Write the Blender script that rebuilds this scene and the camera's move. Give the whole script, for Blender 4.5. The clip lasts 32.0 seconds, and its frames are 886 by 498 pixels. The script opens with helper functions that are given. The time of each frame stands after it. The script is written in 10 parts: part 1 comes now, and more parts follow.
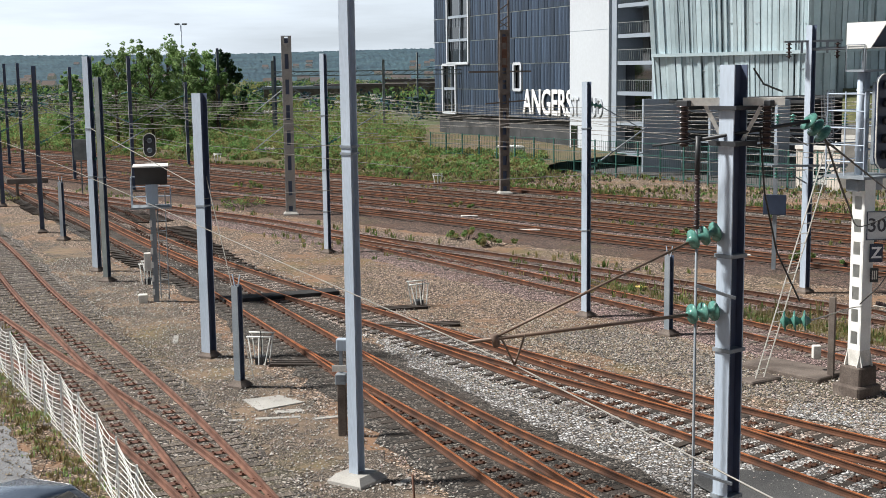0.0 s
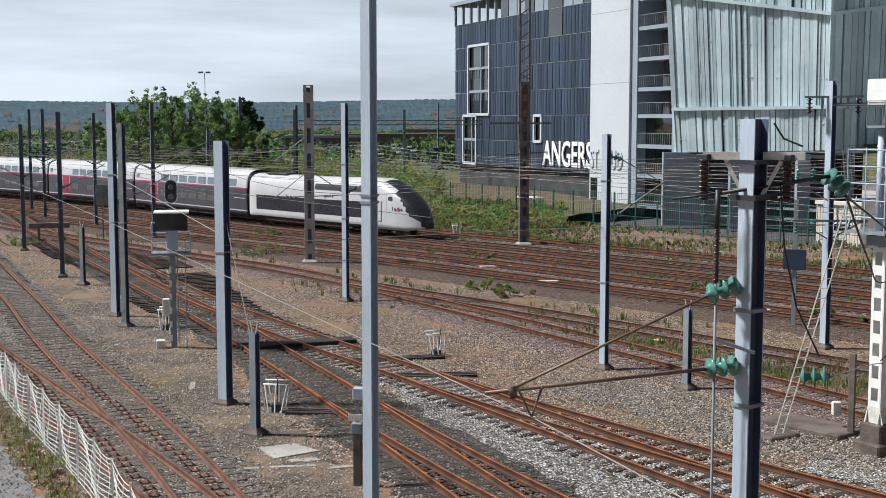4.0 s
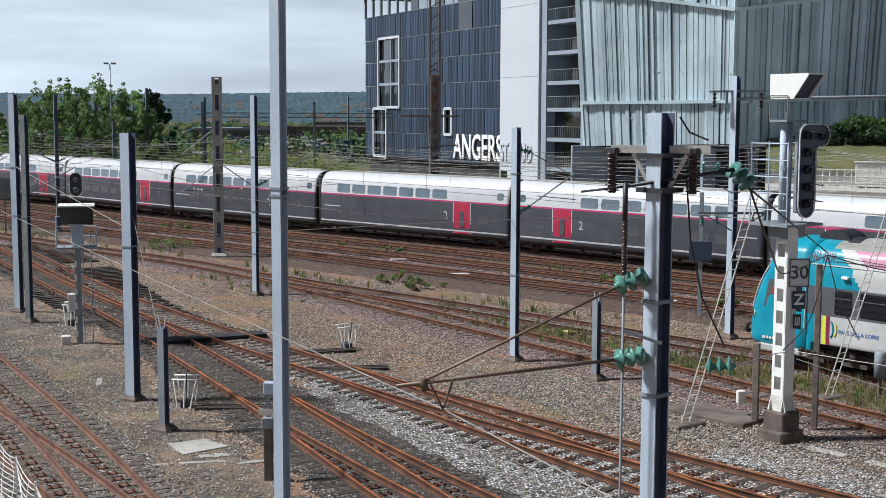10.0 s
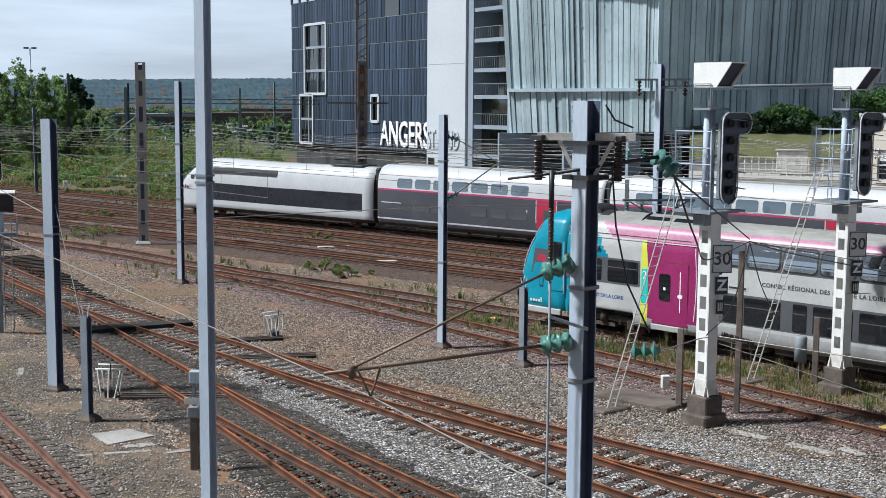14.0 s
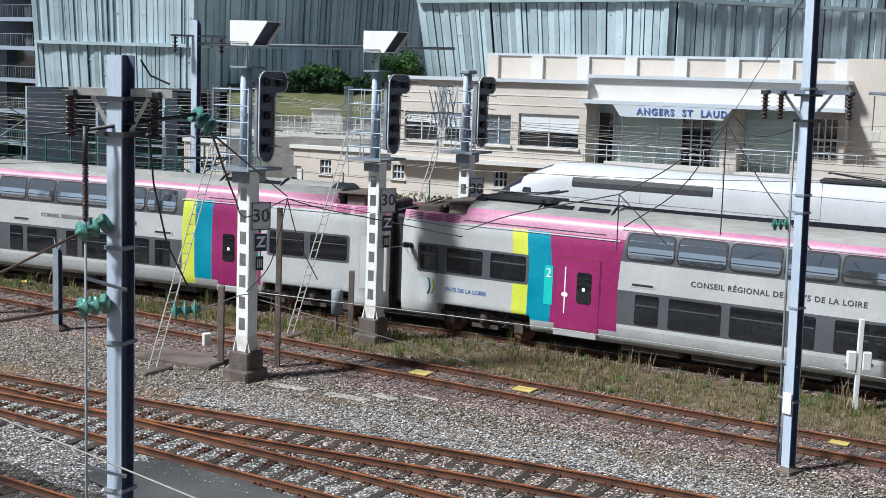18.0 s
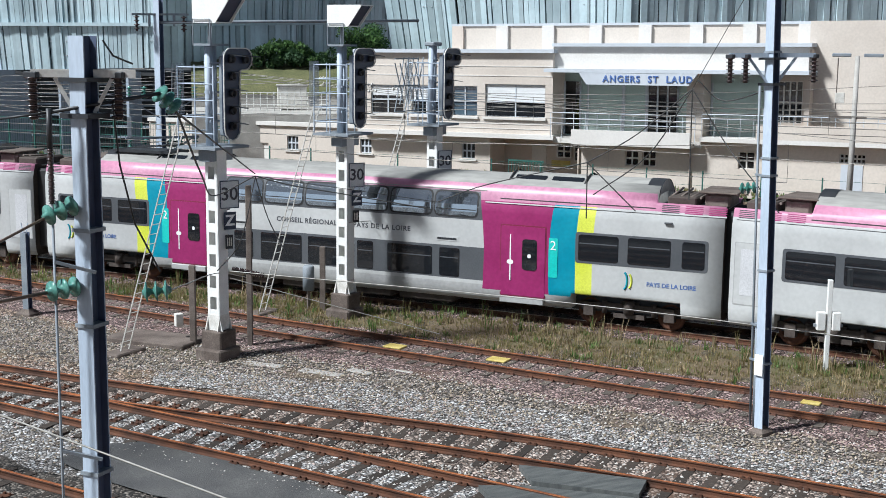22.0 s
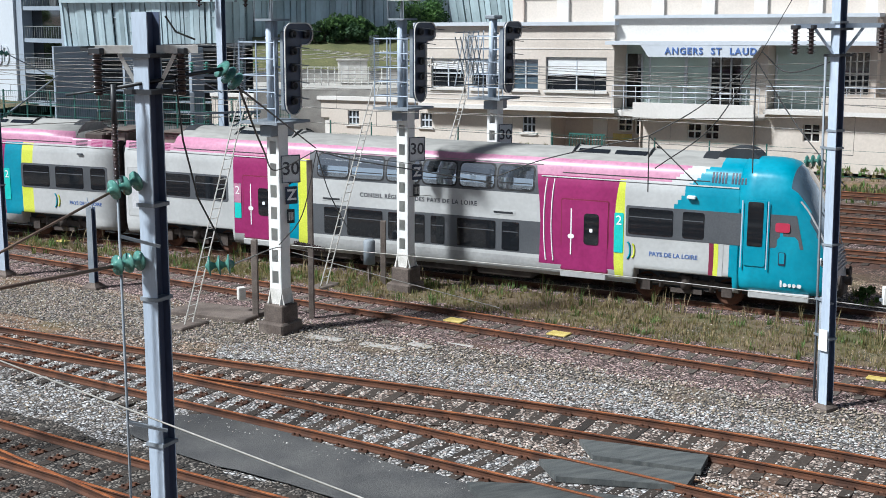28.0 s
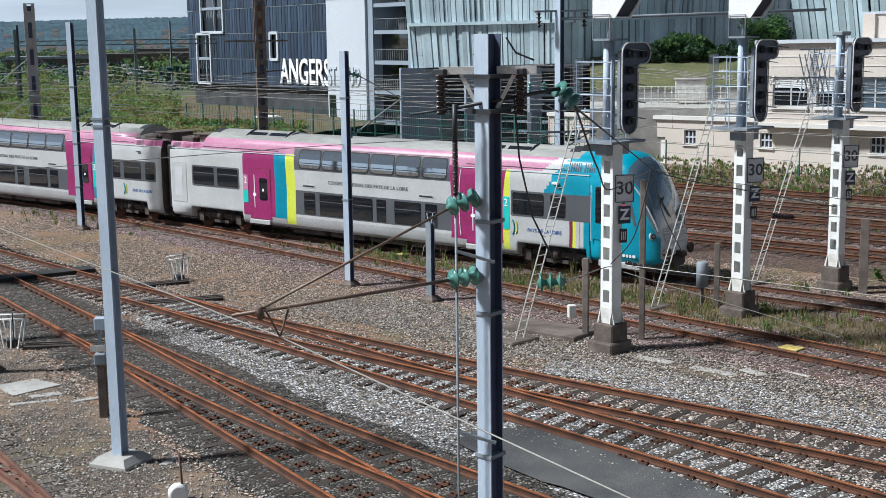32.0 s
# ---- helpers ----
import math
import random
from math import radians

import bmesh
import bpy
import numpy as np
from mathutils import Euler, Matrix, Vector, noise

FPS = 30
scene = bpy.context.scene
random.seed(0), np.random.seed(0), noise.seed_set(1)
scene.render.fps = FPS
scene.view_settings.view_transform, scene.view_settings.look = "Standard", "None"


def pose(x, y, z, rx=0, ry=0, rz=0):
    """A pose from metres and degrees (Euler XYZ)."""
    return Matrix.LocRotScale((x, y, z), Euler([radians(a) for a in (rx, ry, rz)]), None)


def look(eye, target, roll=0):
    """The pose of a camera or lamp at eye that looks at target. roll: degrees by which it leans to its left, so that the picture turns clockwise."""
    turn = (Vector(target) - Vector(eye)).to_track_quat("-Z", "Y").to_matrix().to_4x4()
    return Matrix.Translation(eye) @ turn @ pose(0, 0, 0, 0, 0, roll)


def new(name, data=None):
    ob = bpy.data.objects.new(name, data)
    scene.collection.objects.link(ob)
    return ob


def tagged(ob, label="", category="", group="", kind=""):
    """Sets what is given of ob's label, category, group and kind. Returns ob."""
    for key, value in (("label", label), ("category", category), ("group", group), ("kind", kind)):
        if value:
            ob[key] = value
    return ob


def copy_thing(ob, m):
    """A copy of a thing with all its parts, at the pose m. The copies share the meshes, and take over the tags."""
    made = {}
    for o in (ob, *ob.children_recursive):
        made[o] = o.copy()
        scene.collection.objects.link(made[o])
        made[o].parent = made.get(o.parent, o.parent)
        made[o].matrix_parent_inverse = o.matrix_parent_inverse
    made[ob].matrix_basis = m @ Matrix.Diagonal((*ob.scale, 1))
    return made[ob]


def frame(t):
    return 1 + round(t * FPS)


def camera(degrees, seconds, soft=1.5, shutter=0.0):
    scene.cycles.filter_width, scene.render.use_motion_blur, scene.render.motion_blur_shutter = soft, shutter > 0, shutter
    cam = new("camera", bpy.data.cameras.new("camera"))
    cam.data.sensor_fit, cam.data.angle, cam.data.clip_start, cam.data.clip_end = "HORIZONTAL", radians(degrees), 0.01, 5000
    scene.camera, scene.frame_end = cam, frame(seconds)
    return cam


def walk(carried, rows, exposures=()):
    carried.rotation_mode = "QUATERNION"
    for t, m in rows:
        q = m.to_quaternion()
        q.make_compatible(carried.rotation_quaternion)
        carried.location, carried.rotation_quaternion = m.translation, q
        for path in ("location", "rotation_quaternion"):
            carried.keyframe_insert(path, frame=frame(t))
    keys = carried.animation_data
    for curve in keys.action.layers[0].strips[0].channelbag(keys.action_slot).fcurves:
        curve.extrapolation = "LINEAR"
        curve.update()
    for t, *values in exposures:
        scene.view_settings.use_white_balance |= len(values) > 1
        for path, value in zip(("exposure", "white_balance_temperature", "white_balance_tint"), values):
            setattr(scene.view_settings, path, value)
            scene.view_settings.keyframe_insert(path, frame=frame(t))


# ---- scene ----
# ---- the camera stands on a footbridge and pans by hand ----
cam = camera(38.50, 32.0, soft=0.75)
EYE = 8.83
TURNS = [  # seconds, yaw, pitch, roll in degrees
    (0.0, -0.04, -8.03, -0.74),
    (0.5, 0.32, -7.67, -0.48),
    (1.0, 0.50, -7.55, -0.42),
    (1.5, 0.69, -7.40, -0.24),
    (2.0, 0.87, -6.74, -0.10),
    (2.5, 1.01, -6.25, -0.05),
    (4.5, 0.48, -5.71, 0.02),
    (5.0, -0.62, -5.62, 0.11),
    (5.5, -1.96, -5.55, 0.22),
    (6.0, -2.71, -5.56, 0.27),
    (6.5, -3.33, -5.59, 0.35),
    (7.0, -3.92, -5.60, 0.41),
    (7.5, -4.02, -5.63, 0.40),
    (8.0, -3.72, -5.71, 0.39),
    (8.5, -3.48, -5.86, 0.29),
    (9.0, -3.26, -5.98, 0.28),
    (9.5, -3.11, -6.02, 0.26),
    (10.0, -3.26, -6.08, 0.19),
    (10.5, -3.38, -6.17, 0.22),
    (11.0, -3.65, -6.25, 0.20),
    (11.5, -3.98, -6.37, 0.24),
    (12.0, -4.47, -6.49, 0.22),
    (12.5, -5.06, -6.55, 0.26),
    (13.0, -5.63, -6.59, 0.30),
    (13.5, -6.08, -6.62, 0.36),
    (15.5, -7.63, -6.70, 0.49),
    (16.0, -8.22, -6.75, 0.48),
    (16.5, -12.71, -6.90, 0.85),
    (17.0, -21.03, -7.20, 1.66),
    (17.5, -26.03, -7.73, 2.17),
    (18.0, -27.34, -8.09, 2.11),
    (18.5, -27.95, -8.19, 2.01),
    (19.0, -28.27, -8.30, 1.81),
    (19.5, -28.46, -8.41, 1.58),
    (20.0, -28.65, -8.48, 1.34),
    (20.5, -28.71, -8.62, 1.14),
    (21.0, -28.72, -8.82, 0.92),
    (21.5, -28.71, -9.06, 0.72),
    (22.0, -28.72, -9.29, 0.66),
    (22.5, -28.70, -9.58, 0.60),
    (23.0, -28.59, -9.77, 0.52),
    (23.5, -28.41, -9.89, 0.49),
    (24.0, -28.24, -9.98, 0.44),
    (24.5, -28.01, -10.06, 0.38),
    (25.0, -27.89, -10.20, 0.37),
    (25.5, -27.67, -10.33, 0.42),
    (27.5, -26.52, -10.46, 0.25),
    (28.0, -25.96, -10.48, 0.16),
    (28.5, -24.57, -10.44, -0.02),
    (29.0, -22.77, -10.41, -0.22),
    (29.5, -19.61, -10.33, -0.53),
    (30.0, -15.18, -10.20, -0.78),
    (30.5, -14.23, -10.14, -0.54),
    (31.0, -13.20, -10.06, -0.67),
    (31.5, -12.02, -9.85, -0.78),
    (32.0, -10.84, -9.53, -0.77),
]
walk(cam, [(t, pose(0, 0, EYE, 90, 0, yaw) @ pose(0, 0, 0, pitch, 0, 0) @ pose(0, 0, 0, 0, 0, roll)) for t, yaw, pitch, roll in TURNS],
     [(0.0, 0.52, 6350, 8), (1.2, 0.42, 6300, 8), (2.5, 0.30, 6250, 8), (5.0, 0.29, 6050, 8), (9.0, 0.25, 5950, 8), (13.0, 0.23, 5850, 7), (16.0, 0.27, 5750, 6), (20.0, 0.36, 5730, 6), (30.5, 0.45, 5730, 6), (32.0, 0.32, 5730, 6)])

# ---- daylight: bright broken cloud, sun from the left, fairly high ----
SUN_AZ, SUN_EL = 274.0, 48.0     # degrees clockwise from +y, and above the horizon
world = bpy.data.worlds.new("sky")
scene.world = world
world.use_nodes = True
wn, wl = world.node_tree.nodes, world.node_tree.links
wn.clear()
w_out, w_bg, w_sky = wn.new("ShaderNodeOutputWorld"), wn.new("ShaderNodeBackground"), wn.new("ShaderNodeTexSky")
w_sky.sky_type, w_sky.sun_disc = "NISHITA", False
w_sky.sun_elevation, w_sky.sun_rotation = radians(SUN_EL), radians(SUN_AZ)
w_sky.dust_density, w_sky.ozone_density, w_sky.air_density = 2.5, 1.0, 1.0
# thin white cloud, closed towards the horizon and broken overhead
w_geo, w_map, w_noise, w_ramp, w_mix = (wn.new("ShaderNodeTexCoord"), wn.new("ShaderNodeMapping"), wn.new("ShaderNodeTexNoise"),
                                        wn.new("ShaderNodeValToRGB"), wn.new("ShaderNodeMix"))
w_map.inputs["Scale"].default_value = (1.8, 1.8, 16.0)
w_noise.inputs["Scale"].default_value, w_noise.inputs["Detail"].default_value, w_noise.inputs["Roughness"].default_value = 1.5, 7.0, 0.55
w_ramp.color_ramp.elements[0].position, w_ramp.color_ramp.elements[1].position = 0.36, 0.66
w_ramp.color_ramp.elements[0].color, w_ramp.color_ramp.elements[1].color = (0.62, 0.62, 0.62, 1), (0.96, 0.96, 0.96, 1)
w_mix.data_type = "RGBA"
w_mix.inputs[7].default_value = (34.0, 36.8, 40.2, 1)
w_bg.inputs["Strength"].default_value = 0.0206
w_sep, w_low, w_mul = wn.new("ShaderNodeSeparateXYZ"), wn.new("ShaderNodeMapRange"), wn.new("ShaderNodeMath")
w_low.inputs["From Min"].default_value, w_low.inputs["From Max"].default_value = 0.10, 0.32
w_low.inputs["To Min"].default_value, w_low.inputs["To Max"].default_value = 1.0, 0.03
w_mul.operation = "MULTIPLY"
wl.new(w_geo.outputs["Generated"], w_sep.inputs["Vector"])
wl.new(w_sep.outputs["Z"], w_low.inputs["Value"])
wl.new(w_low.outputs["Result"], w_mul.inputs[1])
wl.new(w_geo.outputs["Generated"], w_map.inputs["Vector"])
wl.new(w_map.outputs["Vector"], w_noise.inputs["Vector"])
wl.new(w_noise.outputs["Fac"], w_ramp.inputs["Fac"])
wl.new(w_ramp.outputs["Color"], w_mul.inputs[0])
wl.new(w_mul.outputs[0], w_mix.inputs[0])
wl.new(w_sky.outputs["Color"], w_mix.inputs[6])
wl.new(w_mix.outputs[2], w_bg.inputs["Color"])
wl.new(w_bg.outputs["Background"], w_out.inputs["Surface"])
sun = new("sun", bpy.data.lights.new("sun", "SUN"))
sun.data.energy, sun.data.angle, sun.data.color = 5.0, radians(7.0), (1.0, 0.955, 0.90)
_az, _el = radians(SUN_AZ), radians(SUN_EL)
_to_sun = Vector((math.sin(_az) * math.cos(_el), math.cos(_az) * math.cos(_el), math.sin(_el)))
sun.matrix_world = look(_to_sun * 300, (0, 0, 0))
scene.view_settings.exposure = 0.0

# ---- materials ----
MATS = {}


def surf(name, c1, c2=None, scale=1.0, rough=0.7, metal=0.0, bump=0.0, fine=25.0, spread=0.12, per_object=0.0, stretch=(1, 1, 1), lo=0.35, hi=0.65, c3=None, speck=0.0, space="Object"):
    """A node material: two tones mixed by a large noise, shifted by a fine one, with bump and uneven gloss."""
    m = bpy.data.materials.new(name)
    m.use_nodes = True
    n, l = m.node_tree.nodes, m.node_tree.links
    b = n["Principled BSDF"]
    c2 = c2 or tuple(v * 0.8 for v in c1)
    co, mp = n.new("ShaderNodeTexCoord"), n.new("ShaderNodeMapping")
    mp.inputs["Scale"].default_value = stretch
    l.new(co.outputs[space], mp.inputs["Vector"])
    big, small = n.new("ShaderNodeTexNoise"), n.new("ShaderNodeTexNoise")
    big.inputs["Scale"].default_value, big.inputs["Detail"].default_value = scale, 6.0
    small.inputs["Scale"].default_value, small.inputs["Detail"].default_value = fine, 4.0
    l.new(mp.outputs["Vector"], big.inputs["Vector"])
    l.new(mp.outputs["Vector"], small.inputs["Vector"])
    ramp = n.new("ShaderNodeValToRGB")
    ramp.color_ramp.elements[0].position, ramp.color_ramp.elements[1].position = lo, hi
    ramp.color_ramp.elements[0].color, ramp.color_ramp.elements[1].color = (*c1, 1), (*c2, 1)
    if c3:
        e = ramp.color_ramp.elements.new(min(0.98, hi + 0.15))
        e.color = (*c3, 1)
    l.new(big.outputs["Fac"], ramp.inputs["Fac"])
    hsv = n.new("ShaderNodeHueSaturation")
    rng = n.new("ShaderNodeMapRange")
    rng.inputs["From Min"].default_value, rng.inputs["From Max"].default_value = 0.3, 0.7
    rng.inputs["To Min"].default_value, rng.inputs["To Max"].default_value = 1 - spread, 1 + spread
    l.new(small.outputs["Fac"], rng.inputs["Value"])
    value = rng.outputs["Result"]
    if per_object:
        oi, r2, mul = n.new("ShaderNodeObjectInfo"), n.new("ShaderNodeMapRange"), n.new("ShaderNodeMath")
        r2.inputs["To Min"].default_value, r2.inputs["To Max"].default_value = 1 - per_object, 1 + per_object
        mul.operation = "MULTIPLY"
        l.new(oi.outputs["Random"], r2.inputs["Value"])
        l.new(r2.outputs["Result"], mul.inputs[0])
        l.new(value, mul.inputs[1])
        value = mul.outputs[0]
    l.new(value, hsv.inputs["Value"])
    l.new(ramp.outputs["Color"], hsv.inputs["Color"])
    l.new(hsv.outputs["Color"], b.inputs["Base Color"])
    r3 = n.new("ShaderNodeMapRange")
    r3.inputs["To Min"].default_value, r3.inputs["To Max"].default_value = max(0.02, rough - 0.1), min(1, rough + 0.1)
    l.new(small.outputs["Fac"], r3.inputs["Value"])
    l.new(r3.outputs["Result"], b.inputs["Roughness"])
    b.inputs["Metallic"].default_value = metal
    if bump:
        bp = n.new("ShaderNodeBump")
        bp.inputs["Strength"].default_value, bp.inputs["Distance"].default_value = bump, 0.03
        l.new(small.outputs["Fac"], bp.inputs["Height"])
        l.new(bp.outputs["Normal"], b.inputs["Normal"])
    MATS[name] = m
    return m


def stones(name, tones, size=16.0, patch=0.35, earth=(0.10, 0.075, 0.05), amount=0.5, bump=0.7, moss=None, moss_amount=0.45):
    """Loose ballast: cells of single stones in a few tones, gaps painted dark for shade, patches where earth shows."""
    m = bpy.data.materials.new(name)
    m.use_nodes = True
    n, l = m.node_tree.nodes, m.node_tree.links
    b = n["Principled BSDF"]
    co = n.new("ShaderNodeTexCoord")
    vor, edge, big, mid = n.new("ShaderNodeTexVoronoi"), n.new("ShaderNodeTexVoronoi"), n.new("ShaderNodeTexNoise"), n.new("ShaderNodeTexNoise")
    edge.feature = "DISTANCE_TO_EDGE"
    for v in (vor, edge):
        v.inputs["Scale"].default_value = size
        l.new(co.outputs["Object"], v.inputs["Vector"])
    big.inputs["Scale"].default_value, big.inputs["Detail"].default_value, big.inputs["Roughness"].default_value = patch, 8.0, 0.62
    mid.inputs["Scale"].default_value, mid.inputs["Detail"].default_value = 2.3, 5.0
    l.new(co.outputs["Object"], big.inputs["Vector"])
    l.new(co.outputs["Object"], mid.inputs["Vector"])
    sep, ramp = n.new("ShaderNodeSeparateColor"), n.new("ShaderNodeValToRGB")
    l.new(vor.outputs["Color"], sep.inputs["Color"])
    while len(ramp.color_ramp.elements) < len(tones):
        ramp.color_ramp.elements.new(0.5)
    for i, (e, c) in enumerate(zip(ramp.color_ramp.elements, tones)):
        e.position, e.color = i / (len(tones) - 1), (*(min(0.8, v * 1.22) for v in c), 1)
    l.new(sep.outputs["Red"], ramp.inputs["Fac"])
    # colour falls to near black at cell edges, shade between the stones
    gap_shade = n.new("ShaderNodeMapRange")
    gap_shade.inputs["From Max"].default_value, gap_shade.inputs["To Min"].default_value = 0.26, 0.02
    l.new(edge.outputs["Distance"], gap_shade.inputs["Value"])
    dark = n.new("ShaderNodeMix")
    dark.data_type, dark.blend_type = "RGBA", "MULTIPLY"
    dark.inputs[0].default_value = 1.0
    l.new(ramp.outputs["Color"], dark.inputs[6])
    l.new(gap_shade.outputs["Result"], dark.inputs[7])
    add = n.new("ShaderNodeMath")
    add.operation = "ADD"
    half = n.new("ShaderNodeMath")
    half.operation, half.inputs[1].default_value = "MULTIPLY", 0.45
    l.new(mid.outputs["Fac"], half.inputs[0])
    l.new(big.outputs["Fac"], add.inputs[0])
    l.new(half.outputs[0], add.inputs[1])
    mask = n.new("ShaderNodeMapRange")
    mask.inputs["From Min"].default_value, mask.inputs["From Max"].default_value = 0.98 - amount * 0.5, 1.12 - amount * 0.5
    l.new(add.outputs[0], mask.inputs["Value"])
    soil = n.new("ShaderNodeMix")
    soil.data_type = "RGBA"
    soil.inputs[7].default_value = (*earth, 1)
    l.new(mask.outputs["Result"], soil.inputs[0])
    l.new(dark.outputs[2], soil.inputs[6])
    last = soil
    if moss:
        n3, mk, mx = n.new("ShaderNodeTexNoise"), n.new("ShaderNodeMapRange"), n.new("ShaderNodeMix")
        n3.inputs["Scale"].default_value, n3.inputs["Detail"].default_value, n3.inputs["Roughness"].default_value = 0.16, 9.0, 0.68
        mp = n.new("ShaderNodeMapping")
        mp.inputs["Location"].default_value = (31, 7, 3)
        l.new(co.outputs["Object"], mp.inputs["Vector"])
        l.new(mp.outputs["Vector"], n3.inputs["Vector"])
        mk.inputs["From Min"].default_value, mk.inputs["From Max"].default_value = 0.72 - moss_amount * 0.4, 0.86 - moss_amount * 0.4
        mk.inputs["To Max"].default_value = 0.8
        l.new(n3.outputs["Fac"], mk.inputs["Value"])
        mx.data_type = "RGBA"
        mx.inputs[7].default_value = (*moss, 1)
        l.new(mk.outputs["Result"], mx.inputs[0])
        l.new(soil.outputs[2], mx.inputs[6])
        last = mx
    l.new(last.outputs[2], b.inputs["Base Color"])
    b.inputs["Roughness"].default_value = 0.92
    bp = n.new("ShaderNodeBump")
    bp.inputs["Strength"].default_value, bp.inputs["Distance"].default_value = bump, 0.05
    l.new(edge.outputs["Distance"], bp.inputs["Height"])
    l.new(bp.outputs["Normal"], b.inputs["Normal"])
    MATS[name] = m
    return m


def clear_glass(name, tint=(0.02, 0.025, 0.03), rough=0.06, ior=1.5):
    """Dark coach or building glazing: black inside, glossy skin."""
    m = bpy.data.materials.new(name)
    m.use_nodes = True
    b = m.node_tree.nodes["Principled BSDF"]
    b.inputs["Base Color"].default_value = (*tint, 1)
    b.inputs["IOR"].default_value = ior
    b.inputs["Roughness"].default_value = rough
    b.inputs["Coat Weight"].default_value = 1.0
    b.inputs["Coat Roughness"].default_value = 0.03
    MATS[name] = m
    return m


# ground and track
EARTH = stones("earth_gravel", [(0.0241, 0.0169, 0.0117), (0.219, 0.152, 0.106), (0.66, 0.498, 0.38), (0.11, 0.0729, 0.049)], 12, 0.22, (0.251, 0.147, 0.0862), 0.48, 1.0, (0.17, 0.133, 0.055), 0.44)
DRY_SOIL = stones("dry_weedy_soil", [(0.05, 0.038, 0.026), (0.15, 0.12, 0.08), (0.28, 0.235, 0.165), (0.10, 0.078, 0.05)], 16, 0.5, (0.145, 0.105, 0.062), 0.72, 0.7, (0.10, 0.10, 0.036), 0.70)
BALLAST_PALE = stones("pale_ballast", [(0.042, 0.0368, 0.0333), (0.315, 0.284, 0.26), (0.777, 0.706, 0.656), (0.147, 0.127, 0.112)], 11, 0.3, (0.189, 0.145, 0.108), 0.30, 1.0)
BALLAST_MIX = stones("mixed_ballast", [(0.0341, 0.025, 0.0197), (0.244, 0.187, 0.152), (0.625, 0.517, 0.445), (0.107, 0.0738, 0.0557)], 11, 0.35, (0.137, 0.0818, 0.054), 0.36, 1.0)
BALLAST_PINK = stones("pinkish_ballast", [(0.0413, 0.0259, 0.0224), (0.231, 0.153, 0.138), (0.479, 0.348, 0.325), (0.108, 0.0672, 0.0572)], 11, 0.4, (0.111, 0.065, 0.0479), 0.36, 1.0)
BALLAST_RUST = stones("rusty_ballast", [(0.0228, 0.0145, 0.0114), (0.114, 0.0646, 0.0482), (0.236, 0.149, 0.12), (0.0607, 0.0319, 0.0227)], 11, 0.45, (0.0684, 0.0326, 0.022), 0.46, 1.0)
YARD_BROWN = stones("brown_yard_gravel", [(0.0282, 0.019, 0.0149), (0.127, 0.0775, 0.0571), (0.269, 0.181, 0.143), (0.0707, 0.0413, 0.0298)], 11, 0.25, (0.102, 0.0558, 0.0363), 0.5, 1.0, (0.0883, 0.073, 0.0324), 0.46)
BALLAST_OLD = stones("old_grey_ballast", [(0.0252, 0.0213, 0.0185), (0.168, 0.143, 0.122), (0.454, 0.402, 0.357), (0.0798, 0.064, 0.0512)], 11, 0.4, (0.139, 0.105, 0.0739), 0.42, 1.0, (0.126, 0.111, 0.0504), 0.40)
BALLAST_GREASE = stones("oily_dark_ballast", [(0.014, 0.012, 0.010), (0.07, 0.06, 0.05), (0.25, 0.22, 0.19), (0.036, 0.029, 0.024)], 11, 0.5, (0.052, 0.04, 0.033), 0.42, 1.0)
ROAD_WORN = surf("pale_worn_asphalt", (0.15, 0.152, 0.16), (0.23, 0.23, 0.235), 0.9, 0.9, 0, 0.6, 38, 0.5)
ASPHALT = surf("asphalt", (0.060, 0.060, 0.061), (0.10, 0.098, 0.095), 0.9, 0.9, 0, 0.6, 38, 0.55)
PATH = stones("trodden_grey_path", [(0.045, 0.0351, 0.0282), (0.2, 0.16, 0.124), (0.431, 0.356, 0.287), (0.14, 0.109, 0.0821)], 30, 0.30, (0.265, 0.189, 0.126), 0.56, 0.8, (0.2, 0.164, 0.0593), 0.44)
# real rust orange, lightened to carry the glint along the rail heads
RAIL_RUST = surf("rusty_rail", (0.18, 0.0535, 0.0171), (0.389, 0.125, 0.0342), 2.0, 0.6, 0.15, 0.3, 40, 0.3)
RAIL_DARK = surf("dark_rail_web", (0.0552, 0.024, 0.0136), (0.115, 0.046, 0.0221), 2.0, 0.8, 0.1, 0.3, 40, 0.25)
RAIL_PINK = surf("dusty_red_rail", (0.105, 0.048, 0.033), (0.19, 0.092, 0.062), 2.0, 0.8, 0.1, 0.3, 40, 0.25)
RAIL_SHINE = surf("worn_rail_head", (0.34, 0.26, 0.20), (0.44, 0.38, 0.33), 1.5, 0.38, 0.75, 0.1, 50, 0.12)
WOOD = surf("creosoted_sleeper", (0.024, 0.018, 0.014), (0.066, 0.05, 0.039), 3.0, 0.9, 0, 0.6, 14, 0.3, 0.4, (1, 12, 4))
WOOD_GREY = surf("weathered_sleeper", (0.05, 0.039, 0.031), (0.19, 0.16, 0.135), 3.0, 0.9, 0, 0.6, 14, 0.25, 0.35, (1, 12, 4))
CONCRETE = surf("concrete", (0.33, 0.315, 0.29), (0.43, 0.415, 0.385), 1.2, 0.88, 0, 0.3, 30, 0.14)
CONCRETE_DARK = surf("stained_concrete", (0.085, 0.065, 0.054), (0.16, 0.13, 0.11), 1.6, 0.9, 0, 0.4, 24, 0.25)
GRASS_DRY = surf("dry_grass", (0.30, 0.24, 0.11), (0.21, 0.19, 0.08), 2.0, 0.9, 0, 0, 20, 0.3, 0, c3=(0.13, 0.17, 0.05))
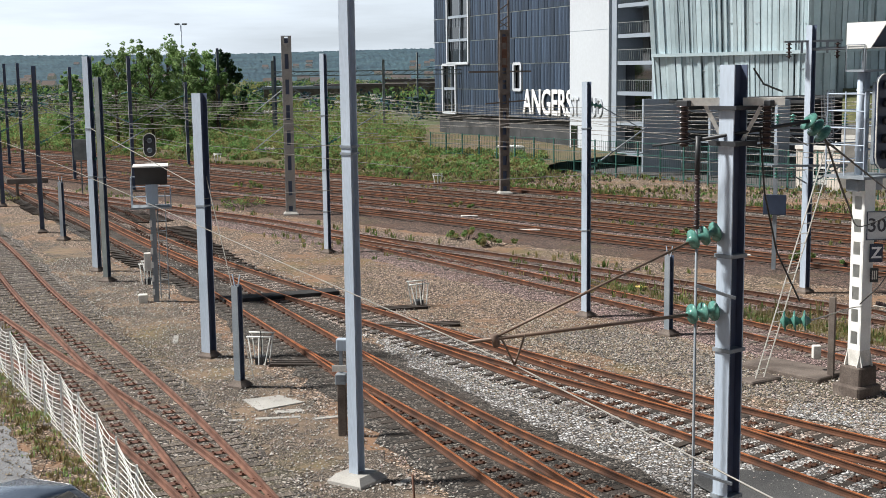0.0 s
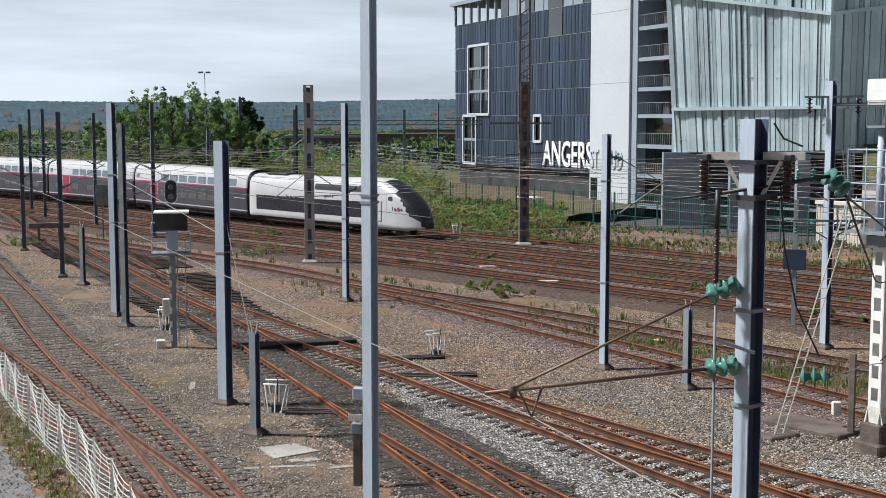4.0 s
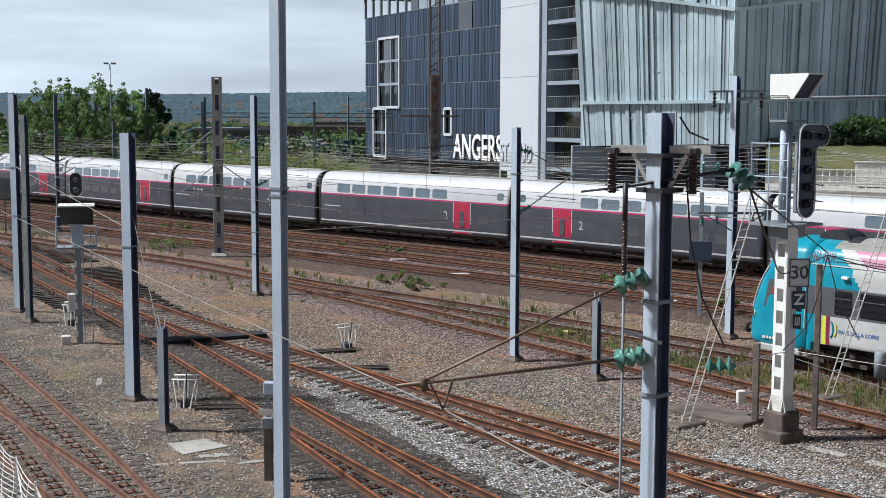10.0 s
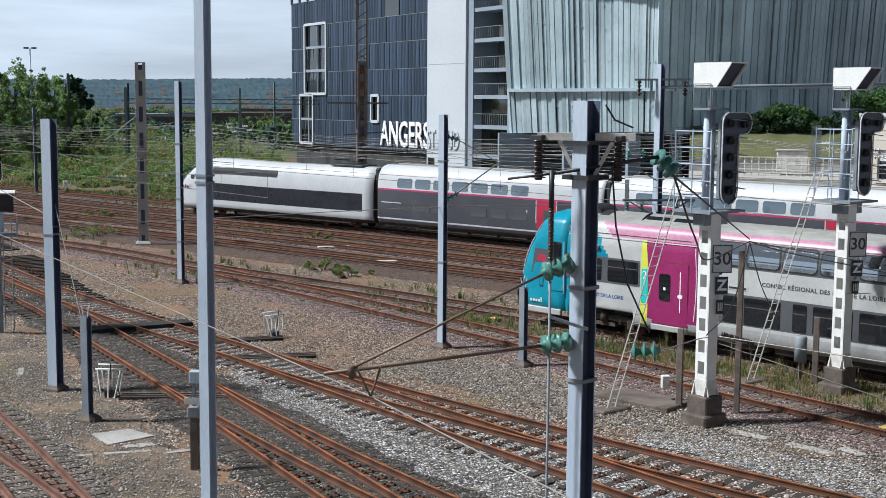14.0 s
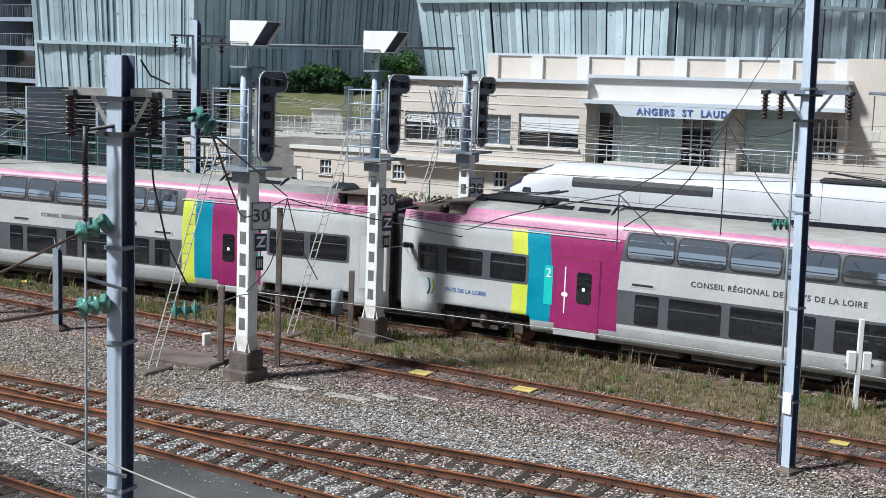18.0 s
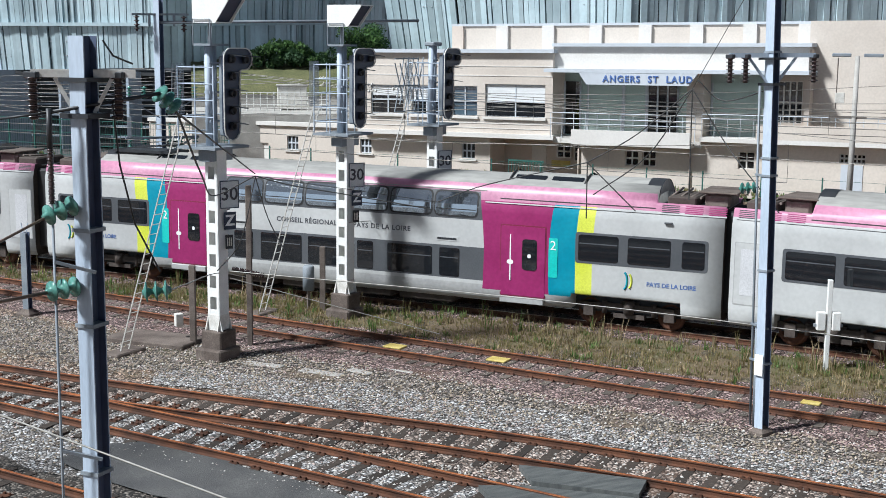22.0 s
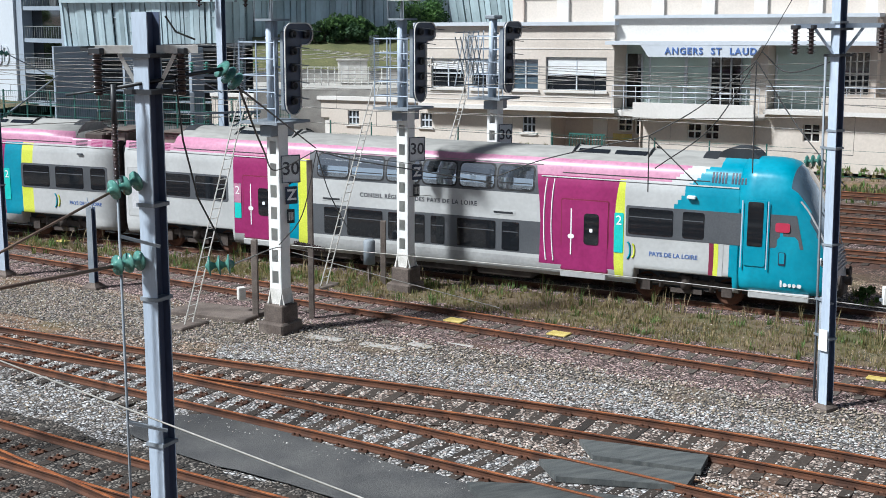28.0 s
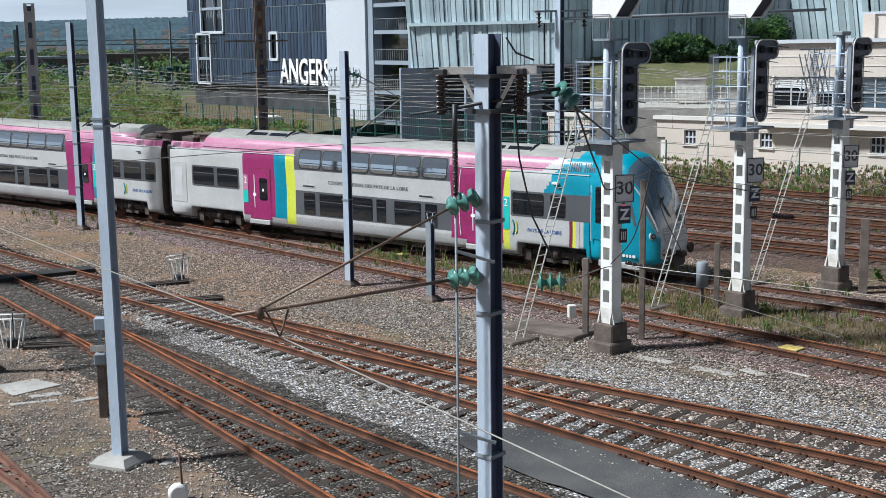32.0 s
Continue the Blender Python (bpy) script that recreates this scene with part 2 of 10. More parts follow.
GRASS_GREEN = surf("green_weed", (0.07, 0.13, 0.03), (0.12, 0.19, 0.05), 3.0, 0.85, 0, 0, 20, 0.35)
LEAF = surf("leaves", (0.105, 0.203, 0.0624), (0.173, 0.284, 0.0936), 0.5, 0.8, 0, 0, 12, 0.4, 0.25)
LEAF_LIGHT = surf("light_leaves", (0.179, 0.278, 0.096), (0.263, 0.365, 0.132), 0.5, 0.8, 0, 0, 12, 0.4, 0.25)
LEAF_DARK = surf("dark_leaves", (0.027, 0.0672, 0.0266), (0.0525, 0.109, 0.0418), 0.8, 0.75, 0, 0, 12, 0.4, 0.2)
SCRUB = surf("scrub", (0.15, 0.182, 0.0634), (0.25, 0.245, 0.0929), 0.35, 0.9, 0, 0, 9, 0.4, 0.2, c3=(0.12, 0.0781, 0.0383))

LEAF_TREE = surf("pale_tree_leaves", (0.21, 0.325, 0.132), (0.294, 0.406, 0.18), 0.5, 0.8, 0, 0, 12, 0.4, 0.25)


def thin_leaf(m, share):
    """Lets part of the sunlight through a leaf."""
    n, l = m.node_tree.nodes, m.node_tree.links
    b, out = n["Principled BSDF"], n["Material Output"]
    tr, mix = n.new("ShaderNodeBsdfTranslucent"), n.new("ShaderNodeMixShader")
    l.new(b.inputs["Base Color"].links[0].from_socket, tr.inputs["Color"])
    mix.inputs[0].default_value = share
    l.new(b.outputs[0], mix.inputs[1])
    l.new(tr.outputs[0], mix.inputs[2])
    l.new(mix.outputs[0], out.inputs["Surface"])


for _m in (GRASS_DRY, GRASS_GREEN, LEAF, LEAF_LIGHT, SCRUB):
    thin_leaf(_m, 0.55)
thin_leaf(LEAF_TREE, 0.6)
thin_leaf(LEAF_DARK, 0.25)
BARK = surf("bark", (0.06, 0.045, 0.032), (0.11, 0.085, 0.06), 4, 0.9, 0, 0.5, 20, 0.2)
# woodland green with the blue of distance haze mixed into it
HILL_HAZE = surf("wooded_hill", (0.019, 0.048, 0.0725), (0.0418, 0.0864, 0.107), 0.03, 0.95, 0, 0, 0.2, 0.5, c3=(0.057, 0.096, 0.0825))
FIELD = surf("far_land", (0.060, 0.075, 0.032), (0.095, 0.105, 0.045), 0.15, 0.95, 0, 0, 1.5, 0.35, c3=(0.12, 0.11, 0.055))
# metal and paint
GALV = surf("galvanised_steel", (0.38, 0.445, 0.53), (0.47, 0.535, 0.62), 1.5, 0.6, 0.0, 0.05, 30, 0.08, stretch=(1, 1, 0.2))
# darker tone of web and inner faces also holds the recess shade
STEEL_WEB_SHADE = surf("dark_blue_grey_steel", (0.066, 0.088, 0.150), (0.105, 0.130, 0.20), 1.5, 0.6, 0.1, 0.05, 30, 0.12, stretch=(1, 1, 0.2))
GALV_DULL = surf("dull_galvanised_steel", (0.19, 0.22, 0.25), (0.27, 0.295, 0.32), 1.5, 0.65, 0.1, 0.05, 30, 0.12)
STEEL_OLD = surf("old_brown_steel", (0.13, 0.105, 0.09), (0.21, 0.175, 0.15), 2.0, 0.75, 0.2, 0.2, 30, 0.2)
STEEL_GREEN = surf("grey_green_steel", (0.16, 0.185, 0.185), (0.24, 0.26, 0.255), 2.0, 0.7, 0.2, 0.1, 30, 0.15)
RUST = surf("rust", (0.12, 0.058, 0.04), (0.18, 0.09, 0.058), 3.0, 0.85, 0.1, 0.3, 30, 0.25)
WHITE_PAINT = surf("white_paint", (0.74, 0.74, 0.71), (0.82, 0.82, 0.79), 2.0, 0.55, 0, 0.05, 20, 0.05)
WHITE_DIRTY = surf("dirty_white_paint", (0.56, 0.54, 0.49), (0.72, 0.70, 0.66), 2.5, 0.65, 0, 0.1, 20, 0.1)
BLACK_PAINT = surf("black_paint", (0.018, 0.02, 0.024), (0.03, 0.032, 0.036), 2.0, 0.5, 0, 0, 20, 0.1)
CABLE = surf("black_cable", (0.03, 0.03, 0.03), (0.05, 0.048, 0.045), 2.0, 0.6)
WIRE = surf("copper_wire", (0.16, 0.15, 0.135), (0.24, 0.23, 0.21), 2.0, 0.45, 0.6)
WIRE_PALE = surf("pale_wire", (0.30, 0.29, 0.26), (0.40, 0.385, 0.35), 2.0, 0.5, 0.3)
TUBE = surf("bronze_tube", (0.15, 0.105, 0.08), (0.23, 0.165, 0.125), 2.0, 0.5, 0.3)
PORCELAIN = surf("brown_porcelain", (0.030, 0.020, 0.020), (0.055, 0.036, 0.034), 3.0, 0.25)
GREEN_GLASS = surf("green_glass_insulator", (0.05, 0.165, 0.135), (0.12, 0.28, 0.235), 6.0, 0.12, 0, 0, 30, 0.2)
SIGN_BLUE = surf("dark_blue_sign", (0.02, 0.03, 0.06), (0.03, 0.045, 0.08), 2, 0.45)
YELLOW = surf("yellow_paint", (0.46, 0.35, 0.08), (0.56, 0.45, 0.15), 4, 0.75, 0, 0.1, 30, 0.2)
FENCE_GREEN = surf("green_fence_paint", (0.02, 0.09, 0.075), (0.035, 0.12, 0.10), 2, 0.5)
PLASTIC_WHITE = surf("white_plastic_mesh", (0.70, 0.70, 0.67), (0.80, 0.80, 0.77), 2, 0.6)
# buildings
MESH_DARK = surf("dark_metal_screen", (0.0144, 0.0245, 0.0482), (0.0634, 0.092, 0.14), 0.35, 0.5, 0.3, 0, 3, 0.35, 0.35, (26, 1, 0.8))
RENDER_WHITE = surf("white_render", (0.477, 0.509, 0.547), (0.528, 0.561, 0.601), 0.12, 0.8, 0, 0, 3, 0.04)
GREY_PANEL = surf("grey_panel", (0.245, 0.289, 0.341), (0.294, 0.336, 0.391), 0.2, 0.6, 0, 0, 4, 0.05)
CLAD = surf("ribbed_metal_cladding", (0.366, 0.459, 0.493), (0.485, 0.587, 0.619), 0.3, 0.5, 0.1, 0, 3, 0.06, 0.26)
# near-black colour for the shadow between slats
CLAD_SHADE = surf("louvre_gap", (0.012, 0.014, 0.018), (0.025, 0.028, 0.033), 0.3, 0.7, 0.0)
CREAM = surf("cream_render", (0.53, 0.47, 0.41), (0.60, 0.54, 0.475), 0.35, 0.85, 0, 0.1, 8, 0.06)
CREAM_PALE = surf("pale_render", (0.60, 0.575, 0.535), (0.66, 0.635, 0.60), 0.35, 0.85, 0, 0.1, 8, 0.05)
BUFF = surf("buff_render", (0.50, 0.43, 0.37), (0.58, 0.50, 0.43), 0.35, 0.85, 0, 0.1, 8, 0.05)
MINT = surf("pale_green_panel", (0.42, 0.52, 0.48), (0.50, 0.60, 0.56), 0.4, 0.7)
# near-black tone that stands in for unlit rooms and openings
INTERIOR_SHADE = surf("dim_interior", (0.03, 0.033, 0.036), (0.06, 0.062, 0.065), 0.6, 0.9)
GLASS = clear_glass("dark_glazing", (0.012, 0.014, 0.017))
GLASS_SMOKED = clear_glass("smoked_coach_glazing", (0.085, 0.09, 0.10), 0.08, 1.7)
# blue-grey base tint raised to stand in for reflected sky
GLASS_SKY_TINT = clear_glass("blue_grey_glazing", (0.075, 0.112, 0.145), 0.08, 2.3)
GLASS_SKY_TINT.node_tree.nodes["Principled BSDF"].inputs["IOR"].default_value = 2.1
GLASS_COACH = clear_glass("coated_coach_glazing", (0.36, 0.40, 0.44), 0.04, 1.9)
GLASS_COACH.node_tree.nodes["Principled BSDF"].inputs["Metallic"].default_value = 0.92
BLIND = surf("pale_blind", (0.60, 0.61, 0.61), (0.70, 0.71, 0.71), 1, 0.7, stretch=(1, 1, 8))
LETTER_WHITE = surf("white_letter", (0.80, 0.80, 0.80), (0.86, 0.86, 0.86), 1, 0.6)
LETTER_BLUE = surf("blue_letter", (0.06, 0.12, 0.32), (0.09, 0.16, 0.38), 1, 0.6)
# trains
TGV_WHITE = surf("silver_white_coach_paint", (0.519, 0.532, 0.545), (0.579, 0.588, 0.601), 0.6, 0.34, 0, 0, 8, 0.05)
TGV_GREY = surf("anthracite_coach_paint", (0.060, 0.062, 0.075), (0.080, 0.082, 0.096), 0.6, 0.35, 0, 0, 8, 0.08)
TGV_BLACK = surf("black_coach_band", (0.018, 0.019, 0.026), (0.03, 0.031, 0.04), 0.6, 0.3, 0, 0, 8, 0.08)
TGV_RED = surf("red_door_paint", (0.396, 0.021, 0.056), (0.446, 0.035, 0.077), 0.8, 0.4, 0, 0, 10, 0.05)
TGV_LINE = surf("raspberry_line", (0.42, 0.03, 0.12), (0.48, 0.05, 0.16), 0.8, 0.4)
TGV_SILVER = surf("silver_line", (0.50, 0.50, 0.51), (0.58, 0.58, 0.59), 0.8, 0.4)
TER_GREY = surf("light_grey_coach_paint", (0.442, 0.446, 0.437), (0.517, 0.522, 0.512), 0.7, 0.38, 0, 0, 8, 0.05)
TER_MID = surf("mid_grey_band", (0.075, 0.08, 0.088), (0.10, 0.105, 0.113), 0.7, 0.42)
TER_SILL = surf("grey_sill", (0.34, 0.34, 0.34), (0.42, 0.42, 0.41), 0.7, 0.5, 0, 0, 8, 0.1)
MAGENTA = surf("magenta_coach_paint", (0.25, 0.016, 0.105), (0.31, 0.026, 0.135), 0.7, 0.38, 0, 0, 8, 0.1)
PINK_ROOF = surf("faded_pink_roof_paint", (0.42, 0.165, 0.27), (0.50, 0.235, 0.335), 0.8, 0.38, 0, 0, 8, 0.12)
CYAN = surf("cyan_coach_paint", (0.008, 0.225, 0.325), (0.02, 0.29, 0.395), 0.7, 0.34, 0, 0, 8, 0.08)
LIME = surf("lime_band", (0.60, 0.66, 0.05), (0.68, 0.72, 0.10), 0.7, 0.4)
TEAL_SIGN = surf("teal_class_sign", (0.03, 0.50, 0.45), (0.05, 0.56, 0.50), 0.7, 0.4)
ROOF_GREY = surf("dirty_grey_roof", (0.23, 0.225, 0.21), (0.32, 0.315, 0.295), 0.8, 0.7, 0, 0, 6, 0.15, stretch=(0.3, 1, 1))
UNDER = surf("brake_dust_underframe", (0.045, 0.035, 0.03), (0.085, 0.068, 0.058), 2.0, 0.85, 0.1, 0.2, 14, 0.25)
RUBBER = surf("black_rubber", (0.014, 0.014, 0.015), (0.024, 0.024, 0.025), 1, 0.7)
TEXT_DARK = surf("dark_lettering", (0.05, 0.05, 0.06), (0.07, 0.07, 0.08), 1, 0.5)
MAROON = surf("maroon_band", (0.18, 0.02, 0.05), (0.22, 0.03, 0.07), 1, 0.4)
CAR_PAINT = surf("blue_grey_car_paint", (0.16, 0.20, 0.26), (0.19, 0.23, 0.30), 1, 0.2, 0.5)
LAWN = surf("mown_grass_slope", (0.075, 0.085, 0.03), (0.12, 0.12, 0.05), 0.6, 0.9, 0, 0.4, 8, 0.35)
STALK = surf("dry_stalk", (0.30, 0.235, 0.13), (0.20, 0.15, 0.085), 2.0, 0.9, 0, 0, 20, 0.3)
MAT_BLACK = surf("black_crossing_mat", (0.018, 0.018, 0.019), (0.035, 0.034, 0.033), 1.2, 0.85, 0, 0.3, 30, 0.3)
PANEL_GREY = surf("weathered_grey_board", (0.055, 0.06, 0.06), (0.105, 0.11, 0.105), 1.2, 0.85, 0, 0.3, 30, 0.2, 0.2, (1, 6, 1))
ROOF_TILE = surf("far_slate_roof", (0.085, 0.075, 0.075), (0.11, 0.085, 0.075), 0.05, 0.9)

# ---- mesh tools ----
def put(ob_name, bm, mats, parent=None, label="", smooth=False):
    me = bpy.data.meshes.new(ob_name)
    bm.to_mesh(me)
    bm.free()
    for m in (mats if isinstance(mats, (list, tuple)) else [mats]):
        me.materials.append(m)
    if smooth:
        me.polygons.foreach_set("use_smooth", [True] * len(me.polygons))
    ob = new(ob_name, me)
    if parent:
        ob.parent = parent
    if label:
        ob["label"] = label
    return ob


def part(name, bm, mats, parent, label="", smooth=False):
    return put(name, bm, mats, parent, label, smooth)


def thing(name, label, category, group="", m=None):
    ob = new(name)
    ob.empty_display_size = 0.2
    tagged(ob, label, category, group)
    if m is not None:
        ob.matrix_world = m
    return ob


def twin(src, m, parent, name=None):
    """Another object on the same mesh."""
    ob = new(name or src.name.split(".")[0], src.data)
    ob.matrix_basis = m
    ob.parent = parent
    if "label" in src:
        ob["label"] = src["label"]
    return ob


def box(bm, x0, y0, z0, x1, y1, z1, mat=0, bevel=0.0):
    v = [bm.verts.new(p) for p in ((x0, y0, z0), (x1, y0, z0), (x1, y1, z0), (x0, y1, z0), (x0, y0, z1), (x1, y0, z1), (x1, y1, z1), (x0, y1, z1))]
    fs = [bm.faces.new([v[i] for i in q]) for q in ((0, 3, 2, 1), (4, 5, 6, 7), (0, 1, 5, 4), (1, 2, 6, 5), (2, 3, 7, 6), (3, 0, 4, 7))]
    for f in fs:
        f.material_index = mat
    if bevel:
        es = list({e for f in fs for e in f.edges})
        bmesh.ops.bevel(bm, geom=es, offset=bevel, segments=1, affect="EDGES", profile=0.5)
    return v


def boxed(x0, y0, z0, x1, y1, z1, bevel=0.0):
    bm = bmesh.new()
    box(bm, x0, y0, z0, x1, y1, z1, 0, bevel)
    return bm


def frame_of(d):
    d = Vector(d).normalized()
    a = Vector((0, 0, 1)) if abs(d.z) < 0.95 else Vector((1, 0, 0))
    u = d.cross(a).normalized()
    return u, u.cross(d).normalized()


def rod(bm, p0, p1, r, n=6, mat=0, r1=None, cap=True):
    p0, p1 = Vector(p0), Vector(p1)
    u, w = frame_of(p1 - p0)
    r1 = r if r1 is None else r1
    a = [bm.verts.new(p0 + (u * math.cos(k * 6.28319 / n) + w * math.sin(k * 6.28319 / n)) * r) for k in range(n)]
    b = [bm.verts.new(p1 + (u * math.cos(k * 6.28319 / n) + w * math.sin(k * 6.28319 / n)) * r1) for k in range(n)]
    for k in range(n):
        f = bm.faces.new((a[k], a[(k + 1) % n], b[(k + 1) % n], b[k]))
        f.material_index, f.smooth = mat, n > 5
    if cap:
        bm.faces.new(a[::-1]).material_index = mat
        bm.faces.new(b).material_index = mat


def pipe(bm, pts, r, n=5, mat=0):
    P = [Vector(p) for p in pts]
    rings = []
    u = None
    for i, p in enumerate(P):
        d = (P[min(i + 1, len(P) - 1)] - P[max(i - 1, 0)]).normalized()
        u = frame_of(d)[0] if u is None or (u - d * u.dot(d)).length < 0.1 else (u - d * u.dot(d)).normalized()
        w = u.cross(d)
        rings.append([bm.verts.new(p + (u * math.cos(k * 6.28319 / n) + w * math.sin(k * 6.28319 / n)) * r) for k in range(n)])
    for a, b in zip(rings[:-1], rings[1:]):
        for k in range(n):
            f = bm.faces.new((a[k], a[(k + 1) % n], b[(k + 1) % n], b[k]))
            f.material_index, f.smooth = mat, True


def bar(bm, p0, p1, w, h, mat=0):
    """A straight bar of w by h between two points."""
    p0, p1 = Vector(p0), Vector(p1)
    u, v = frame_of(p1 - p0)
    q = [(-w / 2, -h / 2), (w / 2, -h / 2), (w / 2, h / 2), (-w / 2, h / 2)]
    a = [bm.verts.new(p0 + u * x + v * y) for x, y in q]
    b = [bm.verts.new(p1 + u * x + v * y) for x, y in q]
    for k in range(4):
        bm.faces.new((a[k], a[(k + 1) % 4], b[(k + 1) % 4], b[k])).material_index = mat
    bm.faces.new(a[::-1]).material_index = mat
    bm.faces.new(b).material_index = mat


def lathe(bm, p0, axis, profile, n=12, mat=0):
    """A turned body: profile of (distance along axis, radius)."""
    p0, axis = Vector(p0), Vector(axis).normalized()
    u, w = frame_of(axis)
    rings = [[bm.verts.new(p0 + axis * d + (u * math.cos(k * 6.28319 / n) + w * math.sin(k * 6.28319 / n)) * max(r, 0.001)) for k in range(n)] for d, r in profile]
    for a, b in zip(rings[:-1], rings[1:]):
        for k in range(n):
            f = bm.faces.new((a[k], a[(k + 1) % n], b[(k + 1) % n], b[k]))
            f.material_index, f.smooth = mat, True
    bm.faces.new(rings[0][::-1]).material_index = mat
    bm.faces.new(rings[-1]).material_index = mat


def prism(bm, pts, extrude, mat=0):
    """A flat outline (3D points) pushed along a vector."""
    e = Vector(extrude)
    a = [bm.verts.new(Vector(p)) for p in pts]
    b = [bm.verts.new(Vector(p) + e) for p in pts]
    n = len(a)
    fs = [bm.faces.new(a[::-1]), bm.faces.new(b)] + [bm.faces.new((a[k], a[(k + 1) % n], b[(k + 1) % n], b[k])) for k in range(n)]
    for f in fs:
        f.material_index = mat
    bmesh.ops.recalc_face_normals(bm, faces=fs)


def sheet(bm, rows, mat=0, smooth=False):
    """A surface through rows of points."""
    vs = [[bm.verts.new(p) for p in r] for r in rows]
    for a, b in zip(vs[:-1], vs[1:]):
        for k in range(len(a) - 1):
            f = bm.faces.new((a[k], a[k + 1], b[k + 1], b[k]))
            f.material_index, f.smooth = mat, smooth
    return vs


def words(text, size, m, mat, name="lettering", parent=None, depth=0.01, label="", spacing=1.0, bold=0.0):
    """Raised letters of the built-in font; m places them, they read along x and stand along y."""
    cu = bpy.data.curves.new("text", "FONT")
    cu.body, cu.size, cu.extrude, cu.space_character, cu.offset = text, size, depth, spacing, bold
    cu.align_x, cu.align_y = "CENTER", "CENTER"
    cu.resolution_u = 3
    tmp = bpy.data.objects.new("text", cu)
    scene.collection.objects.link(tmp)
    me = bpy.data.meshes.new_from_object(tmp.evaluated_get(bpy.context.evaluated_depsgraph_get()))
    bpy.data.objects.remove(tmp)
    bpy.data.curves.remove(cu)
    me.name = name
    me.materials.clear()
    me.materials.append(mat)
    ob = new(name, me)
    ob.matrix_basis = m
    if parent:
        ob.parent = parent
    if label:
        ob["label"] = label
    return ob


def curve_through(points, step=0.5):
    """A smooth plan line through the given (x, y)."""
    P = np.array(points, float)
    Q = np.vstack([2 * P[0] - P[1], P, 2 * P[-1] - P[-2]])
    out = []
    for i in range(1, len(Q) - 2):
        p0, p1, p2, p3 = Q[i - 1:i + 3]
        d = np.linalg.norm(p2 - p1)
        m1 = (p2 - p0) / (d + np.linalg.norm(p1 - p0)) * d
        m2 = (p3 - p1) / (d + np.linalg.norm(p3 - p2)) * d
        h = (np.arange(max(2, int(d / step))) / max(2, int(d / step)))[:, None]
        out.append((2 * h**3 - 3 * h**2 + 1) * p1 + (h**3 - 2 * h**2 + h) * m1 + (-2 * h**3 + 3 * h**2) * p2 + (h**3 - h**2) * m2)
    out.append(P[-1:])
    c = np.vstack(out)
    w = max(3, int(9 / step))
    k = np.hanning(2 * w + 1)
    k /= k.sum()
    if len(c) > 2 * w + 2:
        e = np.vstack([np.linspace(2 * c[0] - c[w], c[0], w, endpoint=False), c, np.linspace(c[-1], 2 * c[-1] - c[-w - 1], w + 1)[1:]])
        c = np.stack([np.convolve(e[:, j], k, "valid") for j in (0, 1)], 1)
    s = np.concatenate([[0], np.cumsum(np.linalg.norm(np.diff(c, axis=0), axis=1))])
    return c, s


def along(line, s):
    """Point and heading (radians from +x) at distance s of a plan line; runs straight on past its ends."""
    c, S = line
    s2 = min(max(s, 0.01), S[-1] - 0.01)
    i = min(int(np.searchsorted(S, s2)), len(S) - 1)
    i = max(i, 1)
    d = c[i] - c[i - 1]
    d = d / np.linalg.norm(d)
    p = c[i - 1] + d * (s2 - S[i - 1]) + d * (s - s2)
    return p, math.atan2(d[1], d[0])

